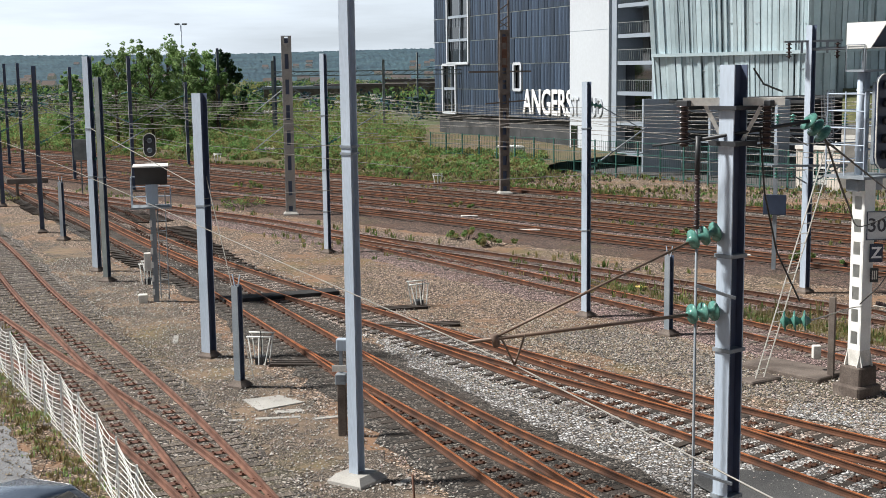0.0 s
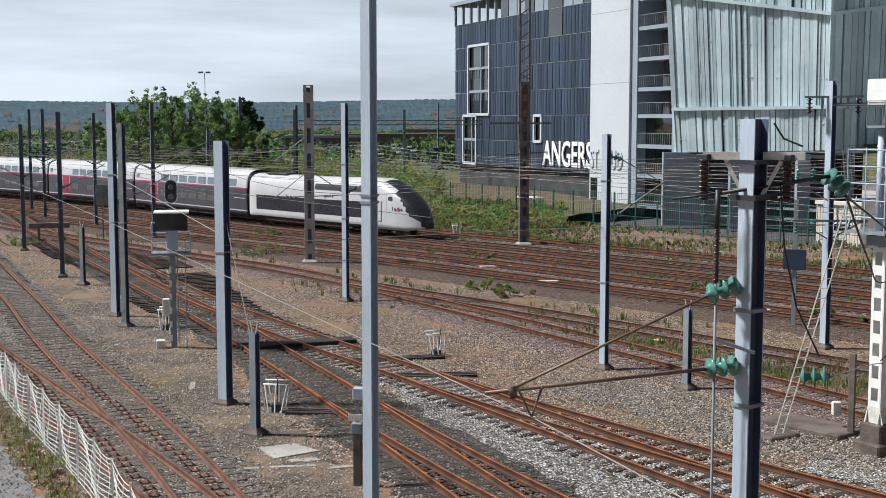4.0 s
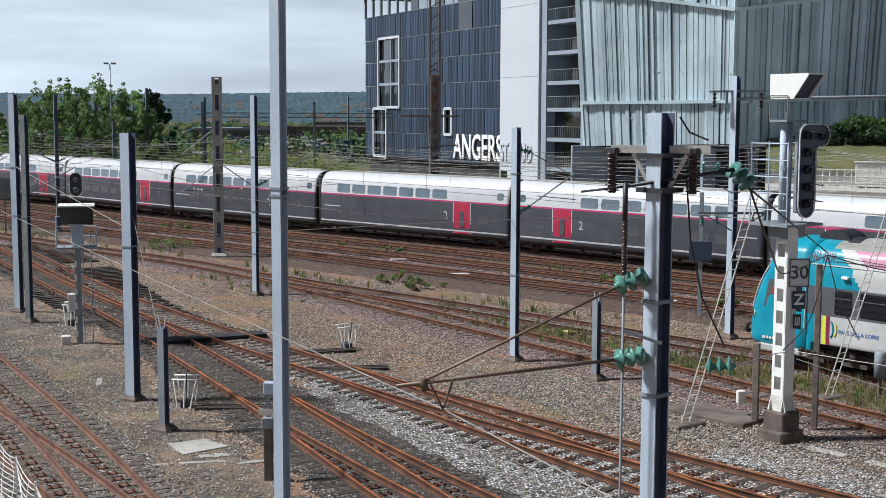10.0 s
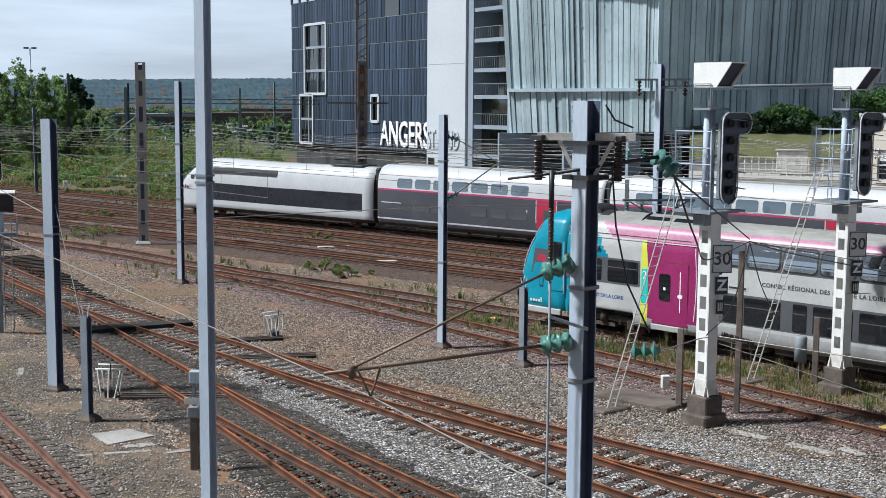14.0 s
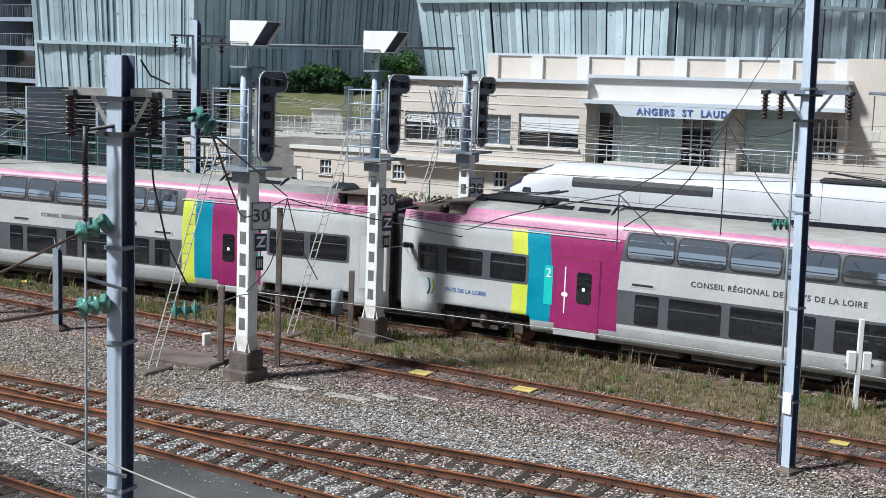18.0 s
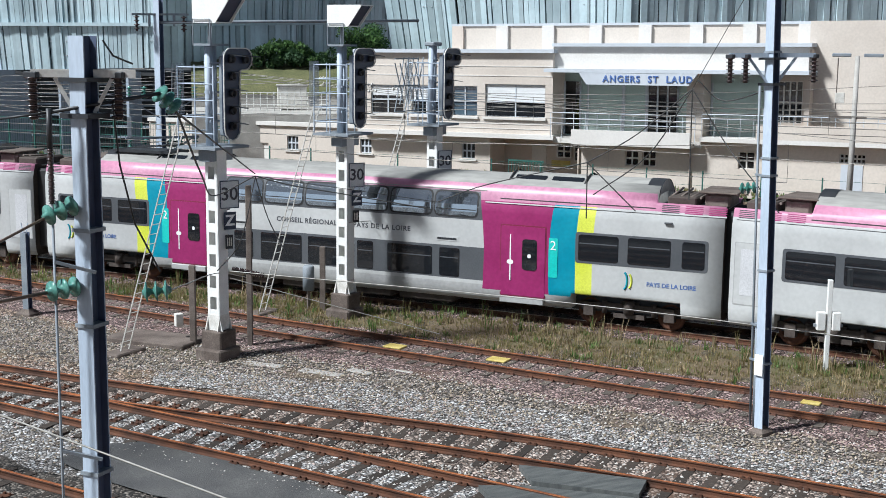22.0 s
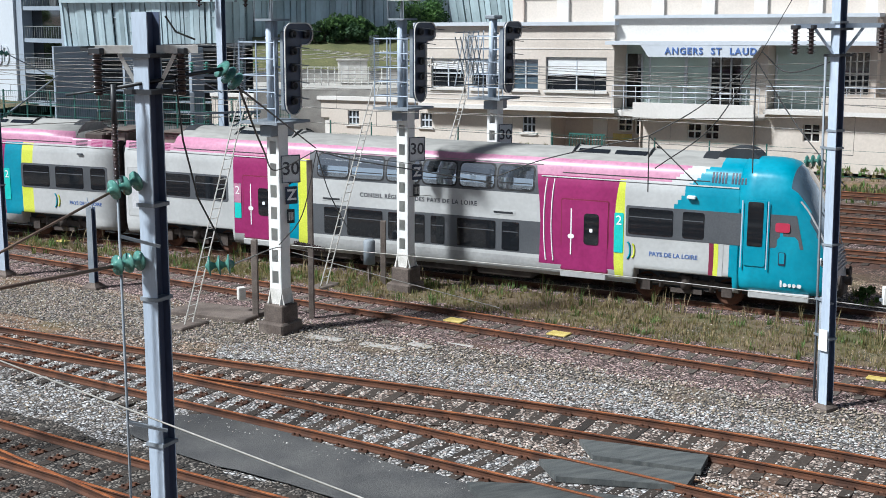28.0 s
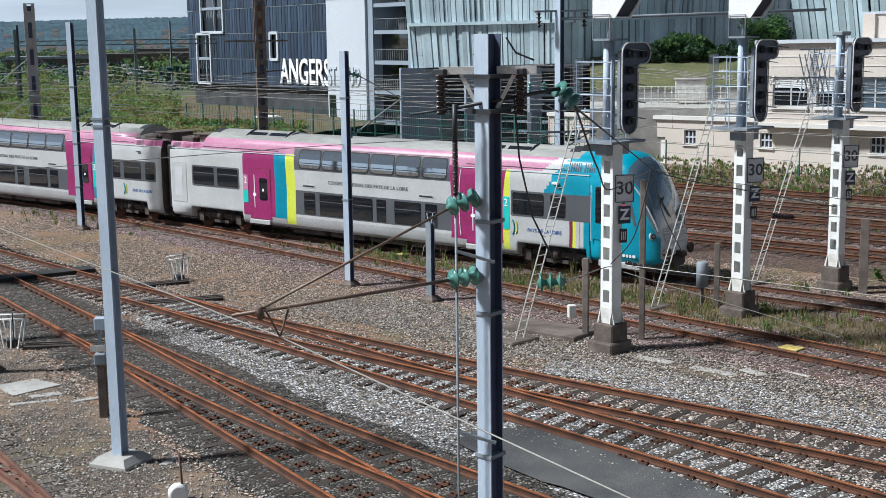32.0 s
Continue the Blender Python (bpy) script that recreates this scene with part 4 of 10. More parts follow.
def build_masts():
    a = mast(-16.03, 58.27, 9.65, -72, 0.30, bands=(4.4, 6.6))
    stay_arm(a, 0, 0, 6.6, 0.2, 1, 2.6)
    a = mast(-14.77, 55.24, 8.71, -74, 0.24, mat=STEEL_GREEN, label="weathered grey steel catenary mast", bands=(4.6,))
    a = mast(-23.21, 73.22, 9.36, -74, 0.26, mat=STEEL_GREEN, label="weathered grey steel catenary mast", bands=(4.0,))
    stay_arm(a, 0, 0, 6.6, 0.2, 1, 2.6)
    a = mast(-7.54, 39.99, 8.21, -79, 0.34, bands=(4.9,))
    a = mast(-5.76, 63.33, 9.71, -74, 0.26, bands=(2.1, 4.2, 6.9))
    stay_arm(a, 0, 0, 6.9, 0, 1, 2.7)
    mast(-1.96, 27.28, 14.0, -64, 0.25, bands=(7.3, 7.45), foot=0.95, shaded_web=False)
    a = mast(5.26, 45.88, 8.35, -70, 0.245, bands=(6.9, 3.2))
    stay_arm(a, 0, 0, 6.9, 0, 1, 2.4)
    mast(14.57, 50.32, 10.38, -66, 0.28)
    for x, y, h in ((-20.96, 69.7, 3.0), (-5.93, 35.99, 2.78), (7.68, 42.43, 2.53)):
        s = mast(x, y, h, -76, 0.22, mat=GALV_DULL, label="short steel stub post on a concrete foot", foot=0.55, name="stub_post")
        bm = bmesh.new()
        for q in (-0.06, 0.06):
            rod(bm, (q, 0, h + 0.2), (q * 2.2, 0, h + 0.55), 0.02, 5)
        part("clevis", bm, GALV, s)
    for x, y, h in ((-30.67, 88.4, 8.6), (-38.5, 116.9, 9.95), (-27.0, 155.9, 11.8), (-23.8, 98.0, 10.2), (-24.9, 125.2, 8.0), (-37.4, 168.3, 11.7), (-19.6, 152, 10.7), (-4.4, 250.8, 12.3), (-43.5, 128, 10), (-31.5, 109, 9.5)):
        a = mast(x, y, h, -70, 0.28, mat=STEEL_GREEN, label="weathered steel catenary mast beside far tracks")
        stay_arm(a, 0, 0, min(6.8, h - 2), 0, 1, 2.8)
        stay_arm(a, 0, 0, min(6.8, h - 2), 0, -1, 2.8)
    # concrete-grey battened masts
    m = twin_mast(-9.65, 80.86, 11.04, 0.44, 0.34, CONCRETE, "tall pale grey battened mast with dark slots", 8, 1.6)
    for z in (6.5, 4.2):
        bm = bmesh.new()
        bar(bm, (-2.2, 0, z), (2.4, 0, z + 0.15), 0.06, 0.06)
        rod(bm, (2.4, 0, z + 0.1), (0.3, 0, z + 1.6), 0.03, 5)
        rod(bm, (-2.2, 0, z), (-0.3, 0, z + 1.5), 0.03, 5)
        part("cantilever", bm, GALV_DULL, m)
        for s in (-1, 1):
            insulator(m, (s * 0.9, 0, z + 0.05), (s * 1.6, 0, z + 0.1), 0.12, 3, WHITE_DIRTY, "pale glass insulator")
    m = twin_mast(4.64, 92.71, 11.6, 0.5, 0.36, STEEL_OLD, "tall rusty gantry mast with concrete-grey channels", 10, 1.1)
    bm = bmesh.new()
    for k in range(9):
        z = 7.2 + k * 0.6
        bar(bm, (-0.45, -0.05, z), (0.45, -0.05, z + 0.5), 0.06, 0.06)
        bar(bm, (0.45, -0.05, z), (-0.45, -0.05, z + 0.5), 0.06, 0.06)
    for s in (-1, 1):
        bar(bm, (s * 0.36, 0, 7.0), (s * 0.36, 0, 26.0), 0.13, 0.13)
    for k in range(16):
        bar(bm, (-0.36, 0, 12.4 + k * 0.85), (0.36, 0, 12.9 + k * 0.85), 0.07, 0.07)
    part("lattice_column", bm, STEEL_OLD, m, "rusty lattice column")
    part("rust_band", boxed(-0.2, -0.19, 9.2, 0.2, 0.19, 11.4), RUST, m, "rust-red mast head")
    bm = bmesh.new()
    bar(bm, (-2.6, 0, 8.9), (2.0, 0, 8.9), 0.1, 0.12)
    bar(bm, (-1.4, 0, 6.6), (1.6, 0, 6.8), 0.08, 0.1)
    part("cross_arm", bm, STEEL_OLD, m)
    # portal gantry far off
    g_ = thing("portal_gantry", "long thin steel portal gantry across the far tracks", "gantry", m=pose(-19.6, 150, GROUND_Z, 0, 0, 6))
    bm = bmesh.new()
    for z in (8.6, 9.1):
        bar(bm, (0, 0, z), (26, 0, z), 0.12, 0.12)
    for k in range(26):
        bar(bm, (k, 0, 8.6), (k + 1, 0, 9.1), 0.05, 0.05)
    part("beam", bm, STEEL_GREEN, g_)
    for x in (0.0, 13.0, 26.0):
        part("leg", boxed(x - 0.15, -0.15, 0, x + 0.15, 0.15, 10.4), STEEL_GREEN, g_)
    # mast that leans against its stays
    m = mast(20.49, 21.67, 13.0, -56, 0.235, bands=(1.7, 3.9, 6.1, 6.5, 8.9), lean=-1.6, foot=0.4, label="pale grey anchor mast leaning slightly, with a cross arm")
    head_arm(m, 8.85, 1.05, 0.62)
    bm = bmesh.new()
    rod(bm, (-0.55, 0.25, 0.0), (-0.55, 0.25, 8.2), 0.03, 6)
    rod(bm, (-0.42, 0.25, 0.0), (-0.42, 0.25, 2.6), 0.05, 6)
    for z in (2.55, 1.7, 6.1):
        bar(bm, (-0.6, 0.25, z), (0.1, 0.0, z), 0.05, 0.05)
    part("down_rod", bm, GALV_DULL, m)
    insulator(m, (-0.55, 0.25, 5.8), (-0.95, 0.1, 5.75), 0.14, 3, GREEN_GLASS, "green glass insulator")
    part("warning_plate", boxed(-0.12, -0.172, 1.45, 0.12, -0.158, 1.95), LETTER_WHITE, m, "small white warning plate")
    # heavy mast close to the bridge
    m = mast(3.77, 16.4, 8.85, -57, 0.235, depth=0.275, bands=(3.35, 5.35, 6.6), label="heavy grey steel catenary mast with ceramic and green glass insulators")
    head_arm(m, 8.62, 0.64, 0.5, wide=True)
    for q, (z, up) in {"a": (6.72, 0.05), "b": (5.66, 0.0)}.items():
        p0, p1 = local(m, (3.62, 16.38, z)), local(m, (3.16, 16.2, z - 0.02 - (0.1 if q == "a" else 0)))
        insulator(m, p0, p1, 0.135, 3, GREEN_GLASS, "green glass insulator")
    bm = bmesh.new()
    rod(bm, local(m, (3.2, 16.2, 6.6)), local(m, (0.62, 15.3, 5.56)), 0.018, 8)
    part("stay_tube", bm, TUBE, m)
    bm = bmesh.new()
    rod(bm, local(m, (3.2, 16.2, 5.64)), local(m, (0.3, 15.2, 5.53)), 0.024, 8)
    rod(bm, local(m, (0.62, 15.3, 5.60)), local(m, (0.66, 15.32, 5.45)), 0.05, 8)
    for a0 in ((0.7, 15.33), (1.02, 15.43)):
        rod(bm, local(m, (*a0, 5.58)), local(m, (0.88, 15.36, 5.2)), 0.014, 6)
    part("cantilever_tube", bm, TUBE, m, "dark bronze cantilever tube over the siding")
    insulator(m, local(m, (4.34, 16.03, 5.57)), local(m, (4.70, 15.92, 5.60)), 0.135, 3, GREEN_GLASS, "green glass insulator")
    insulator(m, local(m, (4.72, 16.45, 8.15)), local(m, (5.02, 16.55, 7.9)), 0.135, 3, GREEN_GLASS, "green glass insulator")
    bm = bmesh.new()
    rod(bm, local(m, (3.3, 16.3, 0.0)), local(m, (3.3, 16.3, 7.0)), 0.018, 6)
    for z in (5.95, 3.45):
        bar(bm, local(m, (3.3, 16.3, z + 0.06)), local(m, (3.8, 16.2, z - 0.1)), 0.05, 0.04)
    part("down_rod", bm, GALV_DULL, m)
    insulator(m, local(m, (3.3, 16.3, 6.75)), local(m, (3.3, 16.3, 7.45)), 0.045, 8, PORCELAIN, "brown porcelain insulator")
    bm = bmesh.new()
    rod(bm, local(m, (3.3, 16.3, 7.45)), local(m, (3.3, 16.3, 7.95)), 0.035, 8)
    rod(bm, local(m, (2.75, 16.5, 7.82)), local(m, (3.3, 16.3, 7.9)), 0.018, 6)
    rod(bm, local(m, (3.3, 16.3, 7.9)), local(m, (4.75, 16.4, 8.12)), 0.026, 6)
    part("switch_arm", bm, BLACK_PAINT, m)
    for pts in ([(4.02, 16.4, 8.8), (4.15, 16.4, 8.6), (4.4, 16.4, 8.5)], [(4.12, 16.4, 8.05), (4.2, 16.42, 7.2), (4.4, 16.5, 6.4), (4.72, 16.5, 5.74)]):
        bm = bmesh.new()
        pipe(bm, [local(m, p) for p in pts], 0.013, 5)
        part("cable", bm, CABLE, m)


def head_arm(m, z, reach, drop, wide=False):
    """White cross arm with struts and hanging brown insulators at a mast's head; it lies across the view."""
    for s in (-1, 1):
        d = local(m, (m.location.x + s * 0.96, m.location.y - s * 0.28, m.location.z))
        d.z = 0
        d.normalize()
        bm = bmesh.new()
        bar(bm, d * 0.12 + Vector((0, 0, z)), d * reach + Vector((0, 0, z)), 0.09, 0.10)
        bar(bm, d * 0.12 + Vector((0, 0, z - drop)), d * (reach * 0.55) + Vector((0, 0, z - 0.05)), 0.05, 0.05)
        part("cross_arm", bm, WHITE_DIRTY if wide else GALV, m, "pale cross arm with strut")
        spots = ((reach * 0.62, reach * 0.98) if s < 0 else (reach * 0.98,)) if not wide else (reach * (0.97 if s < 0 else 0.66),)
        for q in spots:
            insulator(m, d * q + Vector((0, 0, z - 0.03)), d * q + Vector((0, 0, z - (0.62 if not wide else 0.58))), 0.10 if wide else 0.10, 8 if wide else 7, PORCELAIN, "brown porcelain insulator", 0.04)
            part("cap", boxed(d.x * q - 0.1, d.y * q - 0.06, z - 0.06, d.x * q + 0.1, d.y * q + 0.06, z + 0.02, 0.01), BLACK_PAINT, m)
    part("head_band", boxed(-0.22, -0.22, z - 0.1, 0.22, 0.22, z - 0.05), BLACK_PAINT, m)
    part("head_band", boxed(-0.22, -0.22, z - drop - 0.06, 0.22, 0.22, z - drop), BLACK_PAINT, m)


# ---- light signals ----
def signal(x, y, face, full=True, label="tall white colour-light signal with ladder, cage and hooded route box"):
    """face: heading in degrees that the lamps look to (from +x)."""
    m = thing("colour_light_signal", label, "railway signal", "colour light signals", pose(x, y, GROUND_Z, 0, 0, face + 90))
    part("footing", boxed(-0.36, -0.36, -0.35, 0.36, 0.36, 0.85, 0.04), CONCRETE_DARK, m, "dark stained concrete footing")
    part("footing_base", boxed(-0.52, -0.46, -0.3, 0.44, 0.46, 0.34, 0.05), CONCRETE_DARK, m)
    bm = bmesh.new()
    flare = [(-0.32, 0.85), (0.32, 0.85), (0.2, 1.3), (-0.2, 1.3)]
    for s in (-1, 1):
        prism(bm, [(a, s * 0.2, b) for a, b in flare], (0, s * 0.02, 0))
        prism(bm, [(s * 0.2, a, b) for a, b in flare], (s * 0.02, 0, 0))
    part("base_shoe", bm, WHITE_DIRTY, m)
    for q in (-1, 1):
        part("column_plate", boxed(-0.21, min(q * 0.185, q * 0.21), 1.2, 0.21, max(q * 0.185, q * 0.21), 6.0), WHITE_PAINT, m)
        for e in (-1, 1):
            part("column_edge", boxed(min(q * 0.19, q * 0.215), min(e * 0.115, e * 0.184), 1.2, max(q * 0.19, q * 0.215), max(e * 0.115, e * 0.184), 6.0), WHITE_PAINT, m)
    z = 1.2
    while z < 5.9:
        for q in (-1, 1):
            part("batten", boxed(min(q * 0.19, q * 0.213), -0.114, z, max(q * 0.19, q * 0.213), 0.114, z + 0.26), WHITE_PAINT, m)
        z += 0.62
    bm = bmesh.new()
    prism(bm, [(-0.75, -0.6, 6.05), (0.75, -0.6, 6.05), (0.75, 0.75, 6.05), (-0.75, 0.75, 6.05)], (0, 0, 0.07))
    bar(bm, (-0.5, 0, 5.85), (0.5, 0, 5.85), 0.4, 0.3)
    part("platform", bm, GALV_DULL, m)
    bm = bmesh.new()
    rod(bm, (-0.14, 0.1, 6.1), (-0.14, 0.1, 8.9), 0.10, 10)
    rod(bm, (0.12, 0.1, 6.1), (0.12, 0.1, 8.9), 0.07, 10)
    for z in (6.8, 7.6, 8.4):
        bar(bm, (-0.2, 0.1, z), (0.2, 0.1, z), 0.2, 0.06)
    part("upper_mast", bm, GALV, m)
    # cage rails
    for z in (6.5, 6.95, 7.4, 7.85, 8.3):
        bm = bmesh.new()
        pipe(bm, [(-0.72, -0.55, z), (-0.72, 0.70, z), (-0.70, 0.72, z), (0.70, 0.72, z), (0.72, 0.70, z), (0.72, 0.1, z)], 0.018, 5)
        part("cage_rail", bm, GALV, m)
    for p in ((-0.72, -0.55), (-0.72, 0.1), (-0.72, 0.72), (0, 0.72), (0.72, 0.72), (0.72, 0.1)):
        bm = bmesh.new()
        rod(bm, (*p, 6.1), (*p, 8.35 if p[0] < 0.1 else 7.45), 0.02, 5)
        part("cage_post", bm, GALV, m)
    bm = bmesh.new()
    for k in range(22):
        f = k / 21
        rod(bm, (-0.95 + f * 0.2, 0.72, 7.0 + f * 1.4), (-0.45, 0.72, 7.0 + f * 1.4), 0.008, 4)
    for k in range(10):
        rod(bm, (-0.95 + k * 0.055, 0.72, 7.0), (-0.95 + k * 0.055, 0.72, 8.4), 0.008, 4)
    part("mesh_screen", bm, GALV_DULL, m)
    # lamp board and lamps: faces -y
    bm = bmesh.new()
    out = []
    for cx, cz, r, a0, a1 in ((0.16, 8.52, 0.30, 180, 90), (0.82, 8.52, 0.30, 90, -90), (0.66, 8.12, 0.10, 90, 180), (0.21, 6.62, 0.35, 0, -180)):
        for k in range(7):
            a = math.radians(a0 + (a1 - a0) * k / 6)
            out.append((cx + r * math.cos(a), -0.42, cz + r * math.sin(a)))
    prism(bm, out, (0, 0.05, 0))
    board = part("lamp_board", bm, SIGN_BLUE, m, "dark blue lamp board with pale rim")
    bm = bmesh.new()
    ring = [Vector(p) + Vector((0, -0.03, 0)) for p in out]
    for p, q in zip(ring, ring[1:] + ring[:1]):
        bar(bm, p, q, 0.03, 0.03)
    part("board_rim", bm, WHITE_DIRTY, board)
    for zx, zz in ((0.18, 8.52), (0.78, 8.5), (0.2, 8.05), (0.2, 7.58), (0.2, 7.1), (0.2, 6.66)):
        bm = bmesh.new()
        lathe(bm, (zx, -0.44, zz), (0, -1, -0.06), [(0, 0.11), (0.1, 0.11), (0.1, 0.085), (0.02, 0.08)], 12)
        prism(bm, [(zx - 0.12, -0.45, zz + 0.12), (zx + 0.12, -0.45, zz + 0.12), (zx + 0.05, -1.0, zz + 0.07), (zx - 0.05, -1.0, zz + 0.07)], (0, 0, 0.015))
        part("lamp_hood", bm, BLACK_PAINT, board)
    part("back_box", boxed(0.0, -0.37, 6.4, 0.4, -0.14, 8.6, 0.03), GALV_DULL, m)
    if full:
        bm = bmesh.new()
        prism(bm, [(-0.36, -0.85, 10.15), (-0.36, 0.45, 10.15), (-0.36, 0.45, 9.5), (-0.36, -0.35, 9.5)], (0.03, 0, 0))
        prism(bm, [(0.36, -0.85, 10.15), (0.36, 0.45, 10.15), (0.36, 0.45, 9.5), (0.36, -0.35, 9.5)], (-0.03, 0, 0))
        box(bm, -0.36, -0.85, 10.15, 0.36, 0.45, 10.18)
        box(bm, -0.33, -0.33, 9.5, 0.33, 0.45, 9.53)
        box(bm, -0.33, 0.42, 9.53, 0.33, 0.45, 10.15)
        hood = part("route_box", bm, WHITE_PAINT, m, "white hooded route indicator box")
        # dark plug fills the hood, painting the shade inside its opening
        bm = bmesh.new()
        prism(bm, [(-0.325, -0.76, 10.145), (-0.325, 0.3, 10.145), (-0.325, 0.3, 9.54), (-0.325, -0.28, 9.54)], (0.65, 0, 0))
        part("route_face", bm, SIGN_BLUE, hood, "dark plug filling the hood opening")
        bm = bmesh.new()
        rod(bm, (-0.05, 0.1, 8.9), (-0.05, 0.1, 9.5), 0.06, 8, r1=0.04)
        box(bm, -0.4, -0.2, 8.88, 0.4, 0.4, 8.94)
        for p in ((-0.4, -0.2), (-0.4, 0.4), (0.4, 0.4)):
            rod(bm, (*p, 8.9), (*p, 9.6), 0.015, 5)
        rod(bm, (-0.4, 0.4, 9.6), (-0.4, -0.2, 9.6), 0.015, 5)
        part("upper_step", bm, GALV_DULL, m)
    else:
        bm = bmesh.new()
        for k in range(5):
            x0 = -2.0 + k * 0.34
            bar(bm, (x0, 0.5, 6.6 + 0.25 * (k % 2)), (x0 + 0.62, 0.5, 8.5), 0.03, 0.03)
            bar(bm, (x0 + 0.62, 0.5, 6.9), (x0, 0.5, 8.3), 0.03, 0.03)
        for z in (6.6, 7.5, 8.45):
            bar(bm, (-2.0, 0.5, z), (-0.4, 0.5, z), 0.04, 0.04)
        part("side_truss", bm, GALV_DULL, m, "grey lattice bracket beside the cage")
        part("top_box", boxed(-0.3, -0.1, 8.9, 0.3, 0.3, 9.05, 0.03), GALV_DULL, m)
    # plates: face -y
    plate = part("speed_plate", boxed(-0.02, -0.262, 4.35, 0.56, -0.24, 5.15), BLIND, m, "grey speed plate with black number")
    words("30", 0.52, pose(0.27, -0.268, 4.75, 90, 0, 0), TEXT_DARK, "lettering", plate, 0.004, bold=0.006)
    bm = bmesh.new()
    for p, q in (((0.0, 4.37), (0.54, 4.37)), ((0.54, 4.37), (0.54, 5.13)), ((0.54, 5.13), (0.0, 5.13)), ((0.0, 5.13), (0.0, 4.37))):
        bar(bm, (p[0], -0.265, p[1]), (q[0], -0.265, q[1]), 0.035, 0.02)
    part("plate_rim", bm, SIGN_BLUE, plate)
    plate = part("z_plate", boxed(0.10, -0.262, 3.75, 0.46, -0.24, 4.25), SIGN_BLUE, m, "dark blue plate with white Z")
    words("Z", 0.42, pose(0.28, -0.268, 4.0, 90, 0, 0), LETTER_WHITE, "lettering", plate, 0.004, bold=0.012)
    plate = part("small_plate", boxed(0.14, -0.262, 3.2, 0.36, -0.24, 3.6), BLACK_PAINT, m)
    for k in range(3):
        part("bar", boxed(0.18 + k * 0.055, -0.27, 3.28, 0.21 + k * 0.055, -0.262, 3.52), WHITE_DIRTY, plate)
    for o in m.children:
        if o.name.split(".")[0] in ("speed_plate", "z_plate", "small_plate"):
            o.matrix_basis = pose(-0.02, -0.27, 0, 0, 0, -30) @ pose(-0.1, 0.25, 0)
    part("relay_box", boxed(0.45, 0.15, 4.2, 0.8, 0.4, 5.0, 0.02), BLACK_PAINT, m)
    # ladder down the back
    bm = bmesh.new()
    for s in (-0.17, 0.17):
        rod(bm, (-1.1 + s, 2.6, 0.1), (-0.35 + s, 0.85, 7.0), 0.022, 5)
    part("ladder_rail", bm, WHITE_DIRTY, m)
    bm = bmesh.new()
    rod(bm, (-0.17, 0, 0), (0.17, 0, 0), 0.012, 4)
    rung = part("rung", bm, WHITE_DIRTY, m)
    rung.matrix_basis = pose(-1.1, 2.6, 0.1)
    for k in range(1, 24):
        twin(rung, Matrix.Translation(Vector((-1.1, 2.6, 0.1)).lerp(Vector((-0.35, 0.85, 7.0)), k / 24)), m, "rung")
    part("ladder_foot", boxed(-1.7, 2.3, -0.2, -0.5, 2.9, 0.12, 0.04), CONCRETE_DARK, m)
    return m


